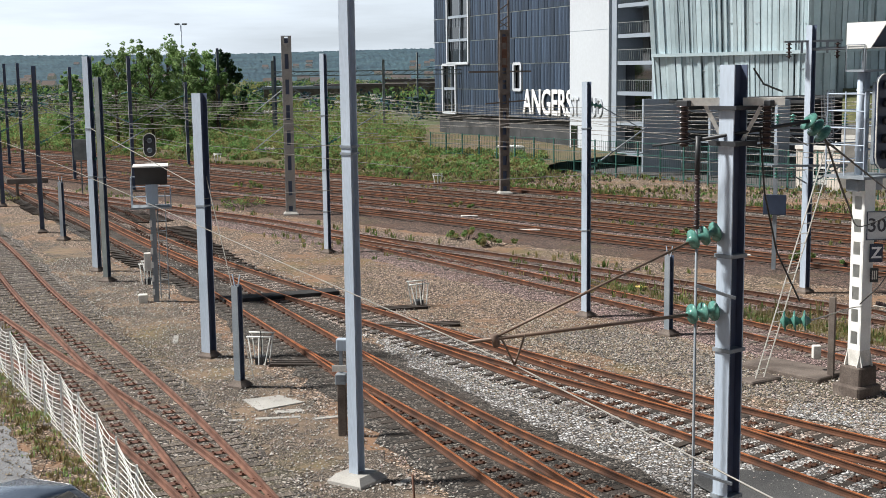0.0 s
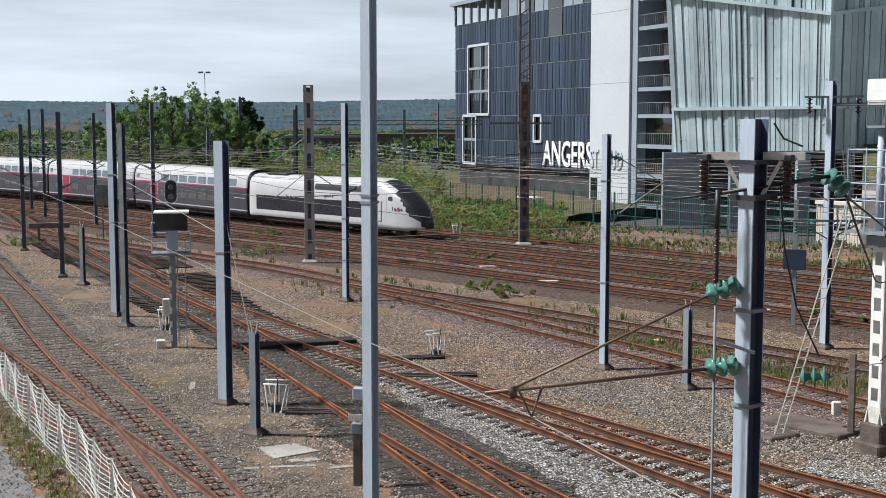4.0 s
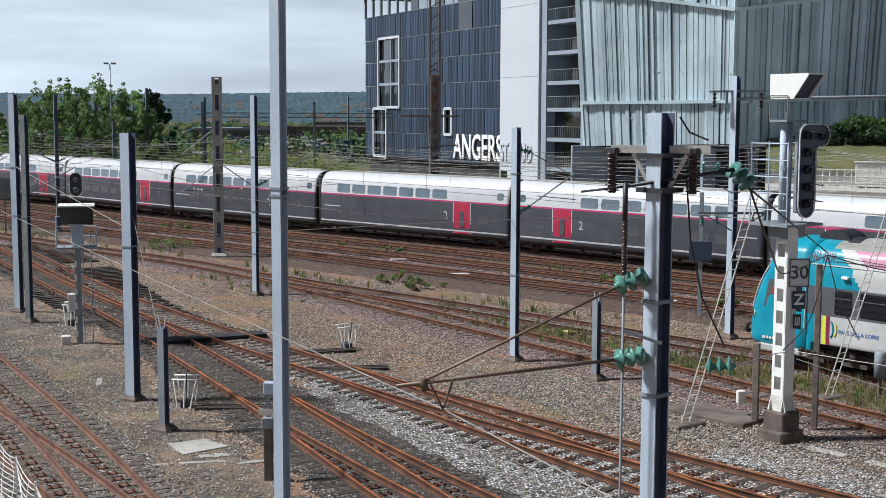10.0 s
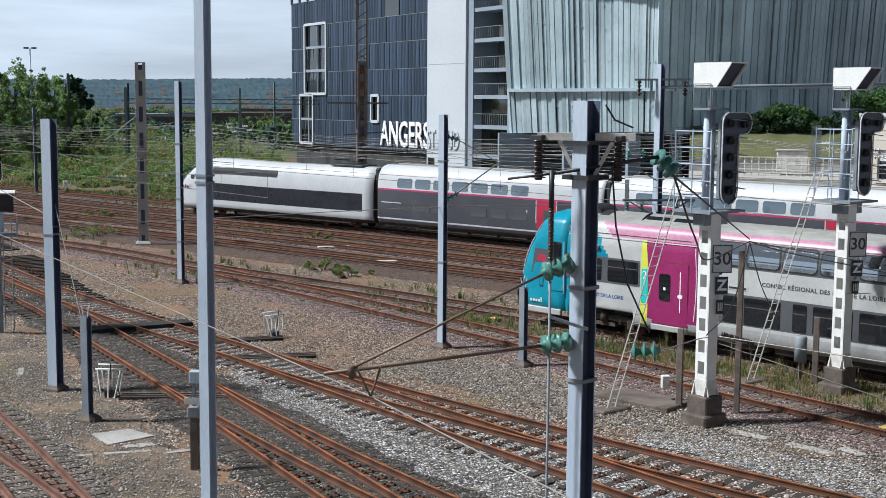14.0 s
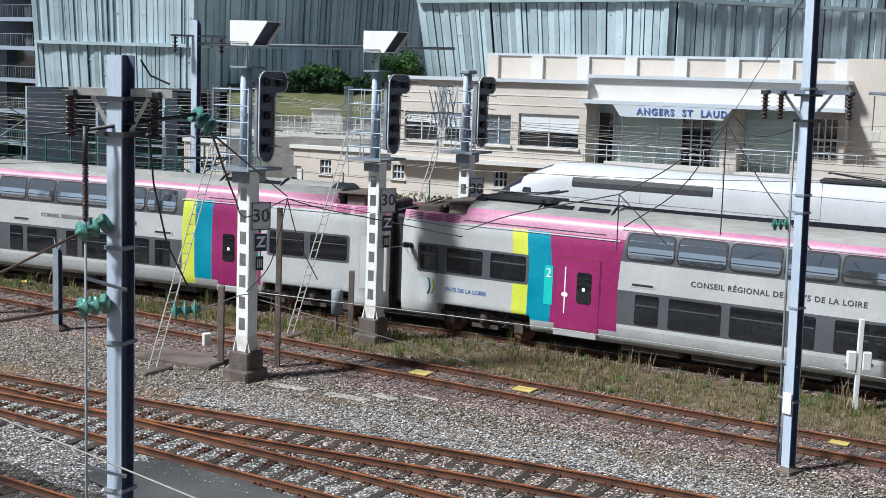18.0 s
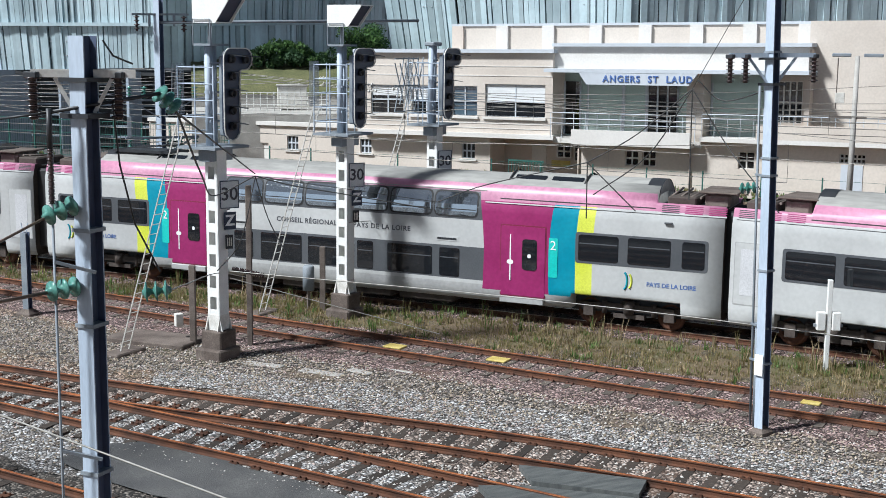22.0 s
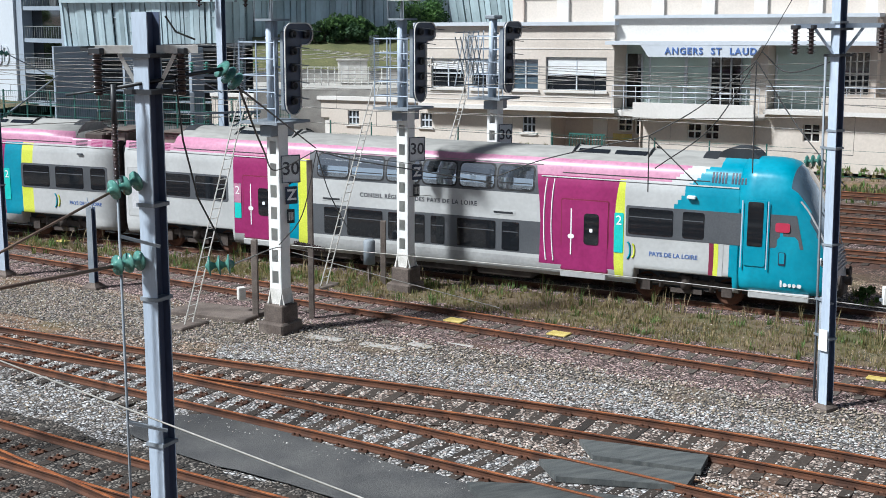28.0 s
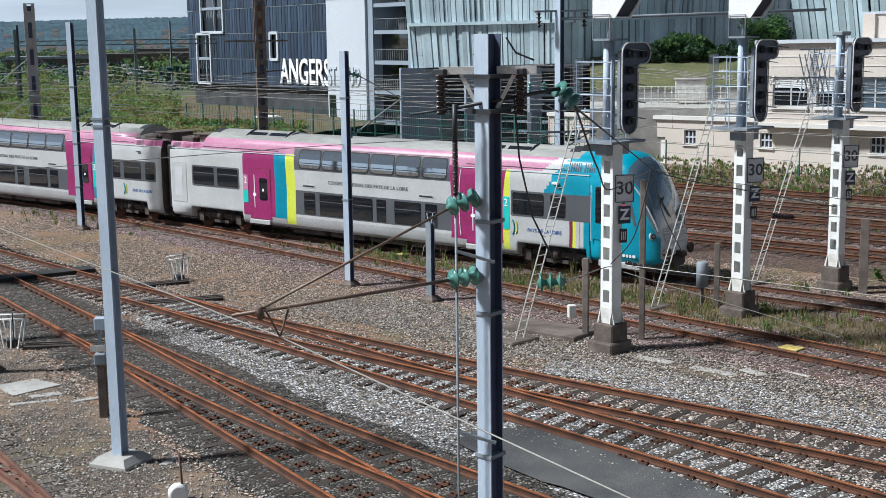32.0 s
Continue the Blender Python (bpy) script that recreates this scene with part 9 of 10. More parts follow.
def regional_cab(c):
    """The rounded driving end from 23.95 m on."""
    top = [(23.9, 4.60), (24.95, 4.60), (25.42, 4.50), (25.82, 4.24), (26.22, 3.74), (26.57, 3.10), (26.83, 2.52), (27.0, 2.02), (27.12, 1.62), (27.22, 1.2), (27.28, 0.9)]
    wide = [(23.9, 1.0), (25.2, 1.0), (25.9, 0.975), (26.4, 0.92), (26.75, 0.85), (26.98, 0.76), (27.16, 0.64), (27.28, 0.5)]

    def at(x, table):
        return float(np.interp(x, [a for a, _ in table], [b for _, b in table]))

    def rings(x):
        h, w = at(x, top), at(x, wide)
        lo = 0.62 if x < 26.8 else 0.62 + (x - 26.8) * 0.3
        out = []
        for y, z in TER_HALF:
            # the roof falls faster than the sides, so the shoulders stay full
            k = (z - 0.5) / 4.09
            out.append((y * w * (1 - 0.10 * max(0.0, k - 0.6) * max(0.0, min(1.0, (x - 25.2) / 1.2))), lo + k * (h - lo)))
        return out

    def paint(x, z, y):
        h = at(x, top)
        k = (z - 0.62) / max(0.1, h - 0.62)
        if 25.55 < x < 27.0 and (k > 0.86 or x > 26.3 and k > 0.76):
            return 3
        if x > 27.0 and k > 0.30 and y < 1.0:
            return 2
        return 0

    xs = [23.95, 24.4, 24.8, 25.1, 25.3] + [round(25.45 + 0.12 * k, 2) for k in range(13)] + [27.0, 27.08, 27.16, 27.22, 27.28]
    cabin = part("cab_shell", loft([(x, 0) for x in xs], rings, paint, 5), [CYAN, ROOF_GREY, TGV_SILVER, GLASS_SKY_TINT, UNDER], c, "cyan driving cab with raked dark windscreen")
    side = rings(24.6)[1:]
    for s in (-1, 1):
        part("window_band", pane(TER_SIDE, 20.4, 24.05, 2.0, 2.98, s, 0.008, 0.05, 0.008), TER_MID, cabin)
        d = part("cab_door", pane(side, 24.12, 24.78, 1.42, 3.42, s, 0.03, 0.06), CYAN, cabin)
        part("door_window", pane(side, 24.22, 24.68, 2.02, 3.36, s, 0.042, 0.05), GLASS, d)
        for x in (24.04, 24.82):
            part("handrail", pane(side, x, x + 0.035, 1.35, 3.4, s, 0.08, 0.01), GALV, cabin)
        bm = bmesh.new()
        zs = np.linspace(2.02, 3.02, 5)
        for k0, k1 in zip(zs[:-1], zs[1:]):
            q = [(24.9, k0), (26.12 - (k0 - 2.0) * 0.28, k0), (26.12 - (k1 - 2.0) * 0.28, k1), (24.9, k1)]
            bm.faces.new([bm.verts.new((x, s * (side_y(rings(x)[1:], z) + 0.012), z)) for x, z in (q if s < 0 else q[::-1])])
        part("grey_panel", bm, TER_MID, cabin, "dark grey slanted side panel")
        part("emblem", pane(rings(25.4)[1:], 25.1, 25.62, 2.50, 2.78, s, 0.02, 0.06, 0.01), TGV_RED, cabin, "red operator emblem as a plain shape")
        for k, m in enumerate((MAROON, LIME, TER_GREY)):
            bm = bmesh.new()
            pts = [(23.08 + k * 0.145 - 0.05 * (z - 1.5) ** 2, s * 1.415, z) for z in np.linspace(1.0, 1.99, 8)]
            for p, q in zip(pts[:-1], pts[1:]):
                box(bm, p[0], p[1] - 0.006, p[2], p[0] + 0.14, p[1] + 0.006, q[2])
            part("stripe", bm, m, cabin)
        for k, (a, b) in enumerate(((25.35, 25.42), (25.46, 25.6), (25.64, 25.76), (25.8, 25.92), (25.96, 26.12))):
            part("script_bar", pane(rings(25.7)[1:], a, b, 0.86 if k else 0.84, 0.97 if k else 1.06, s, 0.03, 0.04, 0.01), LETTER_WHITE, cabin, "white operator script as plain bars")
        for g in (23.05, 23.65):
            for k in range(5):
                part("roof_vent", pane(TER_SIDE, g + k * 0.1, g + 0.055 + k * 0.1, 3.84, 4.16, s, 0.012, 0.01, 0.01), SIGN_BLUE, cabin)
        part("step_hatch", pane(rings(25.3)[1:], 25.25, 25.5, 1.5, 1.9, s, 0.012, 0.04, 0.01), SIGN_BLUE, cabin)
        part("step_plate", pane(rings(25.3)[1:], 25.28, 25.47, 1.56, 1.88, s, 0.018, 0.03, 0.01), CYAN, cabin)
        part("mirror", boxed(22.35, min(s * 1.38, s * 1.54), 3.32, 22.62, max(s * 1.38, s * 1.54), 3.42, 0.02), WHITE_PAINT, cabin, "small white camera pod")
        bm = bmesh.new()
        lathe(bm, (26.76, s * 1.10, 1.68), (0.75, s * 0.62, 0.12), [(0, 0.17), (0.05, 0.16), (0.07, 0.12)], 14)
        lamp = part("headlight", bm, TGV_SILVER, cabin, "pale headlight surround")
        bm = bmesh.new()
        lathe(bm, (26.82, s * 1.15, 1.68), (0.75, s * 0.62, 0.12), [(0, 0.10), (0.05, 0.10), (0.06, 0.05)], 12)
        part("lens", bm, GLASS, lamp)
        part("skirt", boxed(24.3, min(s * 1.2, s * 1.36), 0.42, 26.4, max(s * 1.2, s * 1.36), 0.66, 0.03), TER_SILL, cabin, "grey lower skirt")
        bm = bmesh.new()
        pts = [(25.55 + f * 1.45, s * side_y(rings(25.55 + f * 1.45)[1:], 0.62 + 0.80 * (at(25.55 + f * 1.45, top) - 0.62)), 0.62 + 0.80 * (at(25.55 + f * 1.45, top) - 0.62)) for f in np.linspace(0.25, 0.97, 9)]
        pipe(bm, [(x + 0.02, y * 1.005, z + 0.02) for x, y, z in pts], 0.035, 5)
        part("pillar_trim", bm, TGV_SILVER, cabin, "pale line along the windscreen pillar")
    bm = bmesh.new()
    for k in range(6):
        z = 1.34 + k * 0.11
        x = float(np.interp(z, [b for _, b in top[::-1]], [a for a, _ in top[::-1]]))
        bar(bm, (x + 0.03, -0.8, z), (x + 0.03, 0.8, z), 0.05, 0.05)
    part("front_grille", bm, TGV_SILVER, cabin, "silver louvred front grille")
    dome = bmesh.new()
    arc = [math.radians(a) for a in range(0, 181, 15)]
    prism(dome, [(23.0 + 0.62 * (1 - math.cos(a)), -0.5, 4.52 + 0.34 * math.sin(a)) for a in arc], (0, 1.0, 0))
    part("roof_pod", dome, BLACK_PAINT, cabin, "black rounded roof pod")
    bm = bmesh.new()
    box(bm, 26.9, -0.45, 0.5, 27.4, 0.45, 0.95, 0, 0.08)
    rod(bm, (27.1, 0, 0.95), (27.6, 0, 0.95), 0.13, 10)
    for s in (-0.85, 0.85):
        rod(bm, (27.0, s, 1.06), (27.35, s, 1.06), 0.1, 10)
        rod(bm, (27.33, s, 1.06), (27.39, s, 1.06), 0.2, 12)
    part("coupler", bm, UNDER, cabin, "dark coupler and buffers")
    bm = bmesh.new()
    bar(bm, (26.95, -0.1, 2.28), (26.59, -0.55, 3.14), 0.05, 0.03)
    bar(bm, (26.82, -0.75, 2.62), (26.66, -0.2, 2.98), 0.05, 0.04)
    part("wiper", bm, BLACK_PAINT, cabin)
    # a short blunt nose
    for ob in [cabin] + list(cabin.children_recursive):
        for v in ob.data.vertices:
            if v.co.x > 24.8:
                v.co.x = 24.8 + (v.co.x - 24.8) * 0.82


TGV_LENGTHS = [22.1, 21.8, 18.7, 18.7, 18.7, 18.7, 18.7, 18.7, 18.7, 22.1]
TER_LENGTHS = [27.3, 26.4, 27.3]
_power = express_power_car()
_first, _second = express_trailer(18.7, "1", 7, 1), express_trailer(18.7, "2", 7, 2)
_end = express_trailer(21.8, "1", 8, 3)
TGV = [_power, _end, _first, _second] + [copy_thing(_second, pose(0, 0, 0)) for _ in range(4)] + [copy_thing(_first, pose(0, 0, 0)), copy_thing(_power, pose(0, 0, 0))]
_cab = regional_car(True, 1)
TER = [_cab, regional_car(False, 2), copy_thing(_cab, pose(0, 0, 0))]

# ---- small things in the yard ----
def lever_guard(x, y, turn, s=1.0, label="white tubular guard over a point lever"):
    g_ = thing("lever_guard", label, "lever guard", "lever guards", pose(x, y, GROUND_Z, 0, 0, turn))
    for q in (-0.36, 0.0, 0.36):
        bm = bmesh.new()
        pipe(bm, [(q * 0.55 * s, -0.16, 0.0), (q * s, -0.02, 0.86 * s), (q * s, 0.3 * s, 0.98 * s), (q * 0.6 * s, 0.26, 0.0)], 0.021, 6)
        part("hoop", bm, WHITE_PAINT, g_)
    bm = bmesh.new()
    rod(bm, (-0.42 * s, 0.0, 0.88 * s), (0.42 * s, 0.0, 0.88 * s), 0.028, 6)
    rod(bm, (-0.42 * s, 0.26 * s, 0.97 * s), (0.42 * s, 0.26 * s, 0.97 * s), 0.028, 6)
    part("top_bar", bm, WHITE_PAINT, g_)
    part("lever_box", boxed(-0.14, -0.1, 0.0, 0.14, 0.3, 0.26, 0.02), BLACK_PAINT, g_)
    bm = bmesh.new()
    rod(bm, (0.05, 0.0, 0.2), (0.1, -0.15, 1.1 * s), 0.018, 5)
    part("lever", bm, BLACK_PAINT, g_)
    return g_


def slab(name, pts, z, th, mat, label, category="slab"):
    bm = bmesh.new()
    prism(bm, [(x, y, z - th) for x, y in pts], (0, 0, th))
    return tagged(put(name, bm, mat), label, category)


def point_rods(x, y, x2, y2, label="point rods in a dark channel across the track"):
    r = thing("point_rod", label, "point rod", "point rods")
    for o in (-0.12, 0.12):
        bm = bmesh.new()
        bar(bm, (x, y + o, -0.14), (x2, y2 + o, -0.14), 0.05, 0.04)
        part("rod", bm, STEEL_OLD, r)
    bm = bmesh.new()
    bar(bm, (x, y - 0.3, -0.2), (x2, y2 - 0.3, -0.2), 0.2, 0.12)
    part("timber", bm, WOOD, r)


def mesh_fence():
    f = thing("mesh_fence", "sagging white plastic-coated wire fence on grass verge", "fence")
    base = [(-20.5, 52.5), (-16.4, 44.2), (-14.16, 39.6), (-11.94, 36.2), (-10.4, 33.4), (-8.97, 30.7), (-7.8, 28.4), (-6.9, 26.4), (-5.6, 23.4), (-3.6, 19)]
    base = [(x * 0.945, y * 0.945) for x, y in base]
    line = curve_through(base)
    L = line[1][-1]
    s = 0.0
    while s < L:
        p, h = along(line, s)
        part("post", boxed(p[0] - 0.02, p[1] - 0.02, GROUND_Z - 0.1, p[0] + 0.02, p[1] + 0.02, 1.42), PLASTIC_WHITE, f)
        s += 2.1
    rnd = random.Random(2)

    def top(s):
        return 1.36 - 0.12 * abs(math.sin(s * math.pi / 2.1)) + 0.03 * math.sin(s * 1.3)
    for k in range(13):
        bm = bmesh.new()
        pts = []
        s = 0.0
        while s < L:
            p, h = along(line, s)
            bulge = 0.10 * math.sin(s * 1.9 + k * 0.2) * math.sin(k / 12 * math.pi)
            z = GROUND_Z + 0.08 + (top(s) - GROUND_Z - 0.08) * k / 12
            pts.append((p[0] + math.sin(h) * bulge, p[1] - math.cos(h) * bulge, z))
            s += 0.42
        pipe(bm, pts, 0.010, 4)
        part("wire", bm, PLASTIC_WHITE, f)
    V = bmesh.new()
    s = 0.0
    while s < L:
        p, h = along(line, s)
        pts = []
        for k in range(7):
            bulge = 0.10 * math.sin(s * 1.9 + k * 0.4) * math.sin(k / 6 * math.pi)
            pts.append((p[0] + math.sin(h) * bulge, p[1] - math.cos(h) * bulge, GROUND_Z + 0.08 + (top(s) - GROUND_Z - 0.08) * k / 6))
        pipe(V, pts, 0.008, 3)
        s += 0.7
    tagged(part("wire_mesh", V, PLASTIC_WHITE, f), kind="stuff")
    tufts = []
    for i in range(800):
        s = rnd.uniform(0, L)
        p, h = along(line, s)
        o = rnd.gauss(-0.1, 0.28)
        tufts.append((p[0] + math.sin(h) * (0.35 - o), p[1] - math.cos(h) * (0.35 - o), GROUND_Z, rnd.uniform(0.4, 1.3)))
    tuft_mesh("verge_grass", tufts, 0.15, [GRASS_DRY, GRASS_DRY, STALK, LEAF_LIGHT, SCRUB], 71, "rough green and dry verge grass along a fence", "grass", 9, 0.014)
    edge = [along(line, s)[0] for s in np.arange(0, L, 1.0)]
    road = [(p[0] - 0.95, p[1] - 0.5) for p in edge]
    patch("road_asphalt", road + [(-14, 12), (-32, 20), (-34, 50)], GROUND_Z + 0.012, ROAD_WORN, "pale grey asphalt service road behind a fence", 0.12, 14, "road")


def car():
    c = thing("car", "blue-grey hatchback parked by a white fence", "car", m=pose(-8.2, 22.1, GROUND_Z + 0.02, 0, 0, 66))
    bm = bmesh.new()
    prof = [(-2.0, 0.45), (-2.02, 0.75), (-1.7, 0.92), (-0.9, 0.98), (-0.25, 1.40), (0.6, 1.47), (1.45, 1.36), (1.92, 0.95), (2.0, 0.55), (1.9, 0.3), (-1.85, 0.3)]
    rings = []
    for y, k in ((-0.84, 0.93), (-0.70, 1.0), (0.70, 1.0), (0.84, 0.93)):
        rings.append([bm.verts.new((x * (0.985 if abs(y) > 0.8 else 1), y * (1 if z < 1.0 else 0.82), 0.3 + (z - 0.3) * k)) for x, z in prof])
    n = len(prof)
    for a, b in zip(rings[:-1], rings[1:]):
        for k in range(n):
            bm.faces.new((a[k], a[(k + 1) % n], b[(k + 1) % n], b[k])).smooth = True
    bm.faces.new(rings[0])
    bm.faces.new(rings[-1][::-1])
    bmesh.ops.recalc_face_normals(bm, faces=bm.faces)
    body = part("body", bm, CAR_PAINT, c)
    bm = bmesh.new()
    prism(bm, [(-0.86, -0.60, 1.01), (-0.30, -0.54, 1.385), (-0.30, 0.54, 1.385), (-0.86, 0.60, 1.01)], (-0.02, 0, 0.02))
    part("windscreen", bm, GLASS_SKY_TINT, body)
    bm = bmesh.new()
    prism(bm, [(1.50, -0.54, 1.33), (1.90, -0.60, 0.98), (1.90, 0.60, 0.98), (1.50, 0.54, 1.33)], (0.02, 0, 0.02))
    part("rear_window", bm, GLASS, body)
    for s in (-1, 1):
        bm = bmesh.new()
        prism(bm, [(-0.62, s * 0.735, 1.02), (-0.18, s * 0.66, 1.33), (1.25, s * 0.66, 1.32), (1.6, s * 0.735, 1.02)], (0, s * 0.03, 0))
        part("side_window", bm, GLASS, body)
        part("wing_mirror", boxed(-0.62, s * 0.96 - 0.10, 0.98, -0.48, s * 0.96 + 0.08, 1.12, 0.03), CAR_PAINT, body)
        for x in (-1.25, 1.25):
            bm = bmesh.new()
            lathe(bm, (x, s * 0.68, 0.31), (0, s, 0), [(0, 0.31), (0.16, 0.31), (0.18, 0.27)], 16)
            w = part("wheel", bm, RUBBER, c)
            bm = bmesh.new()
            lathe(bm, (x, s * 0.855, 0.31), (0, s, 0), [(0, 0.2), (0.02, 0.19)], 12)
            part("rim", bm, GALV, w)
    bm = bmesh.new()
    rod(bm, (1.2, 0, 1.42), (1.55, 0, 1.85), 0.008, 4)
    part("aerial", bm, BLACK_PAINT, body)


def marker_post(x, y, h, mat, label, w=0.12, boxes=False, turn=-30):
    m = thing("marker_post", label, "post", m=pose(x, y, GROUND_Z, 0, 0, turn))
    part("post", boxed(-w / 2, -w / 2, -0.1, w / 2, w / 2, h - GROUND_Z, 0.012), mat, m)
    if boxes:
        for s in (-1, 1):
            part("box", boxed(s * 0.21 - 0.12, -0.1, 1.2, s * 0.21 + 0.12, 0.1, 1.72, 0.02), WHITE_PAINT, m)
        part("arm", boxed(-0.4, -0.04, 1.3, 0.4, 0.04, 1.38), GALV_DULL, m)
    return m


def loose_stones():
    """Single stones lying proud over the nearer ballast."""
    rng = np.random.default_rng(77)
    areas = [("C1", -2.2, 2.4, 26, 96, 9000, 1), ("C2", -1.9, 1.9, 8, 42, 4500, 1), ("M1", -1.9, 1.9, 88, 150, 6000, 0), ("B", -4.2, 1.9, 60, 150, 11000, 2), ("L1", -2.0, 6.0, 62, 116, 17000, 3), ("M1", 2.0, 6.0, 70, 140, 11000, 1), ("C1", -6.5, -2.0, 50, 100, 16000, 4), ("B", 1.9, 6.0, 70, 150, 7000, 2), ("M1", -6.5, -1.9, 84, 150, 8000, 3)]
    V, F, I = [], [], []
    oct_v = np.array(((1, 0, 0), (0, 1, 0), (-1, 0, 0), (0, -1, 0), (0, 0, 0.75), (0, 0, -0.6)))
    oct_f = np.array(((0, 1, 4), (1, 2, 4), (2, 3, 4), (3, 0, 4), (1, 0, 5), (2, 1, 5), (3, 2, 5), (0, 3, 5)))
    base = 0
    for key, lo, hi, a, b, n, tone in areas:
        line = ROUTE[key]
        s = rng.uniform(a, min(b, line[1][-1] - 0.1), n)
        off = rng.uniform(lo, hi, n)
        keep = (np.abs(np.abs(off) - 0.7535) > 0.10)
        s, off = s[keep], off[keep]
        n = len(s)
        x, y = np.interp(s, line[1], line[0][:, 0]), np.interp(s, line[1], line[0][:, 1])
        dx, dy = np.interp(s + 0.1, line[1], line[0][:, 0]) - x, np.interp(s + 0.1, line[1], line[0][:, 1]) - y
        q = np.hypot(dx, dy) + 1e-9
        x, y = x + dy / q * off, y - dx / q * off
        size = rng.uniform(0.018, 0.040, n)
        ang = rng.uniform(0, 6.28, n)
        v = oct_v[None] * rng.uniform(0.65, 1.35, (n, 6, 1)) * size[:, None, None]
        rx = v[..., 0] * np.cos(ang)[:, None] - v[..., 1] * np.sin(ang)[:, None] + v[..., 2] * 0.35
        ry = v[..., 0] * np.sin(ang)[:, None] + v[..., 1] * np.cos(ang)[:, None]
        z = np.where(np.abs(off) < 1.6, -0.168, -0.198)[:, None] + v[..., 2]
        V.append(np.stack([x[:, None] + rx, y[:, None] + ry, z], -1).reshape(-1, 3))
        F.append((oct_f[None] + (base + np.arange(n) * 6)[:, None, None]).reshape(-1, 3))
        t = np.where(rng.random(n) < 0.3, (tone + 1) % 4, tone) if tone else np.zeros(n)
        I.append(np.repeat(t, 8))
        base += n * 6
    raw("loose_stones", np.concatenate(V).tolist(), np.concatenate(F).tolist(), [STONE_DARK, STONE_PALE, STONE_PINK, STONE_TAN, STONE_TAN], "loose crushed stones on the ballast", "stones", "stuff", np.concatenate(I).astype(int).tolist())


def stone_tone(name, a, b):
    m = surf(name, a, b, 3.0, 0.9, 0, 0, 20, 0.1)
    n, l = m.node_tree.nodes, m.node_tree.links
    geo, rg = n.new("ShaderNodeNewGeometry"), n.new("ShaderNodeMapRange")
    rg.inputs["To Min"].default_value, rg.inputs["To Max"].default_value = 0.45, 1.45
    l.new(geo.outputs["Random Per Island"], rg.inputs["Value"])
    hs = [q for q in n if q.type == "HUE_SAT"][0]
    l.new(rg.outputs["Result"], hs.inputs["Value"])
    return m


STONE_DARK = stone_tone("dark_stone", (0.13, 0.11, 0.095), (0.20, 0.175, 0.15))
STONE_PALE = stone_tone("pale_stone", (0.40, 0.38, 0.35), (0.50, 0.475, 0.44))
STONE_TAN = stone_tone("tan_stone", (0.25, 0.205, 0.15), (0.34, 0.285, 0.215))
STONE_PINK = stone_tone("pinkish_stone", (0.34, 0.265, 0.235), (0.40, 0.32, 0.29))


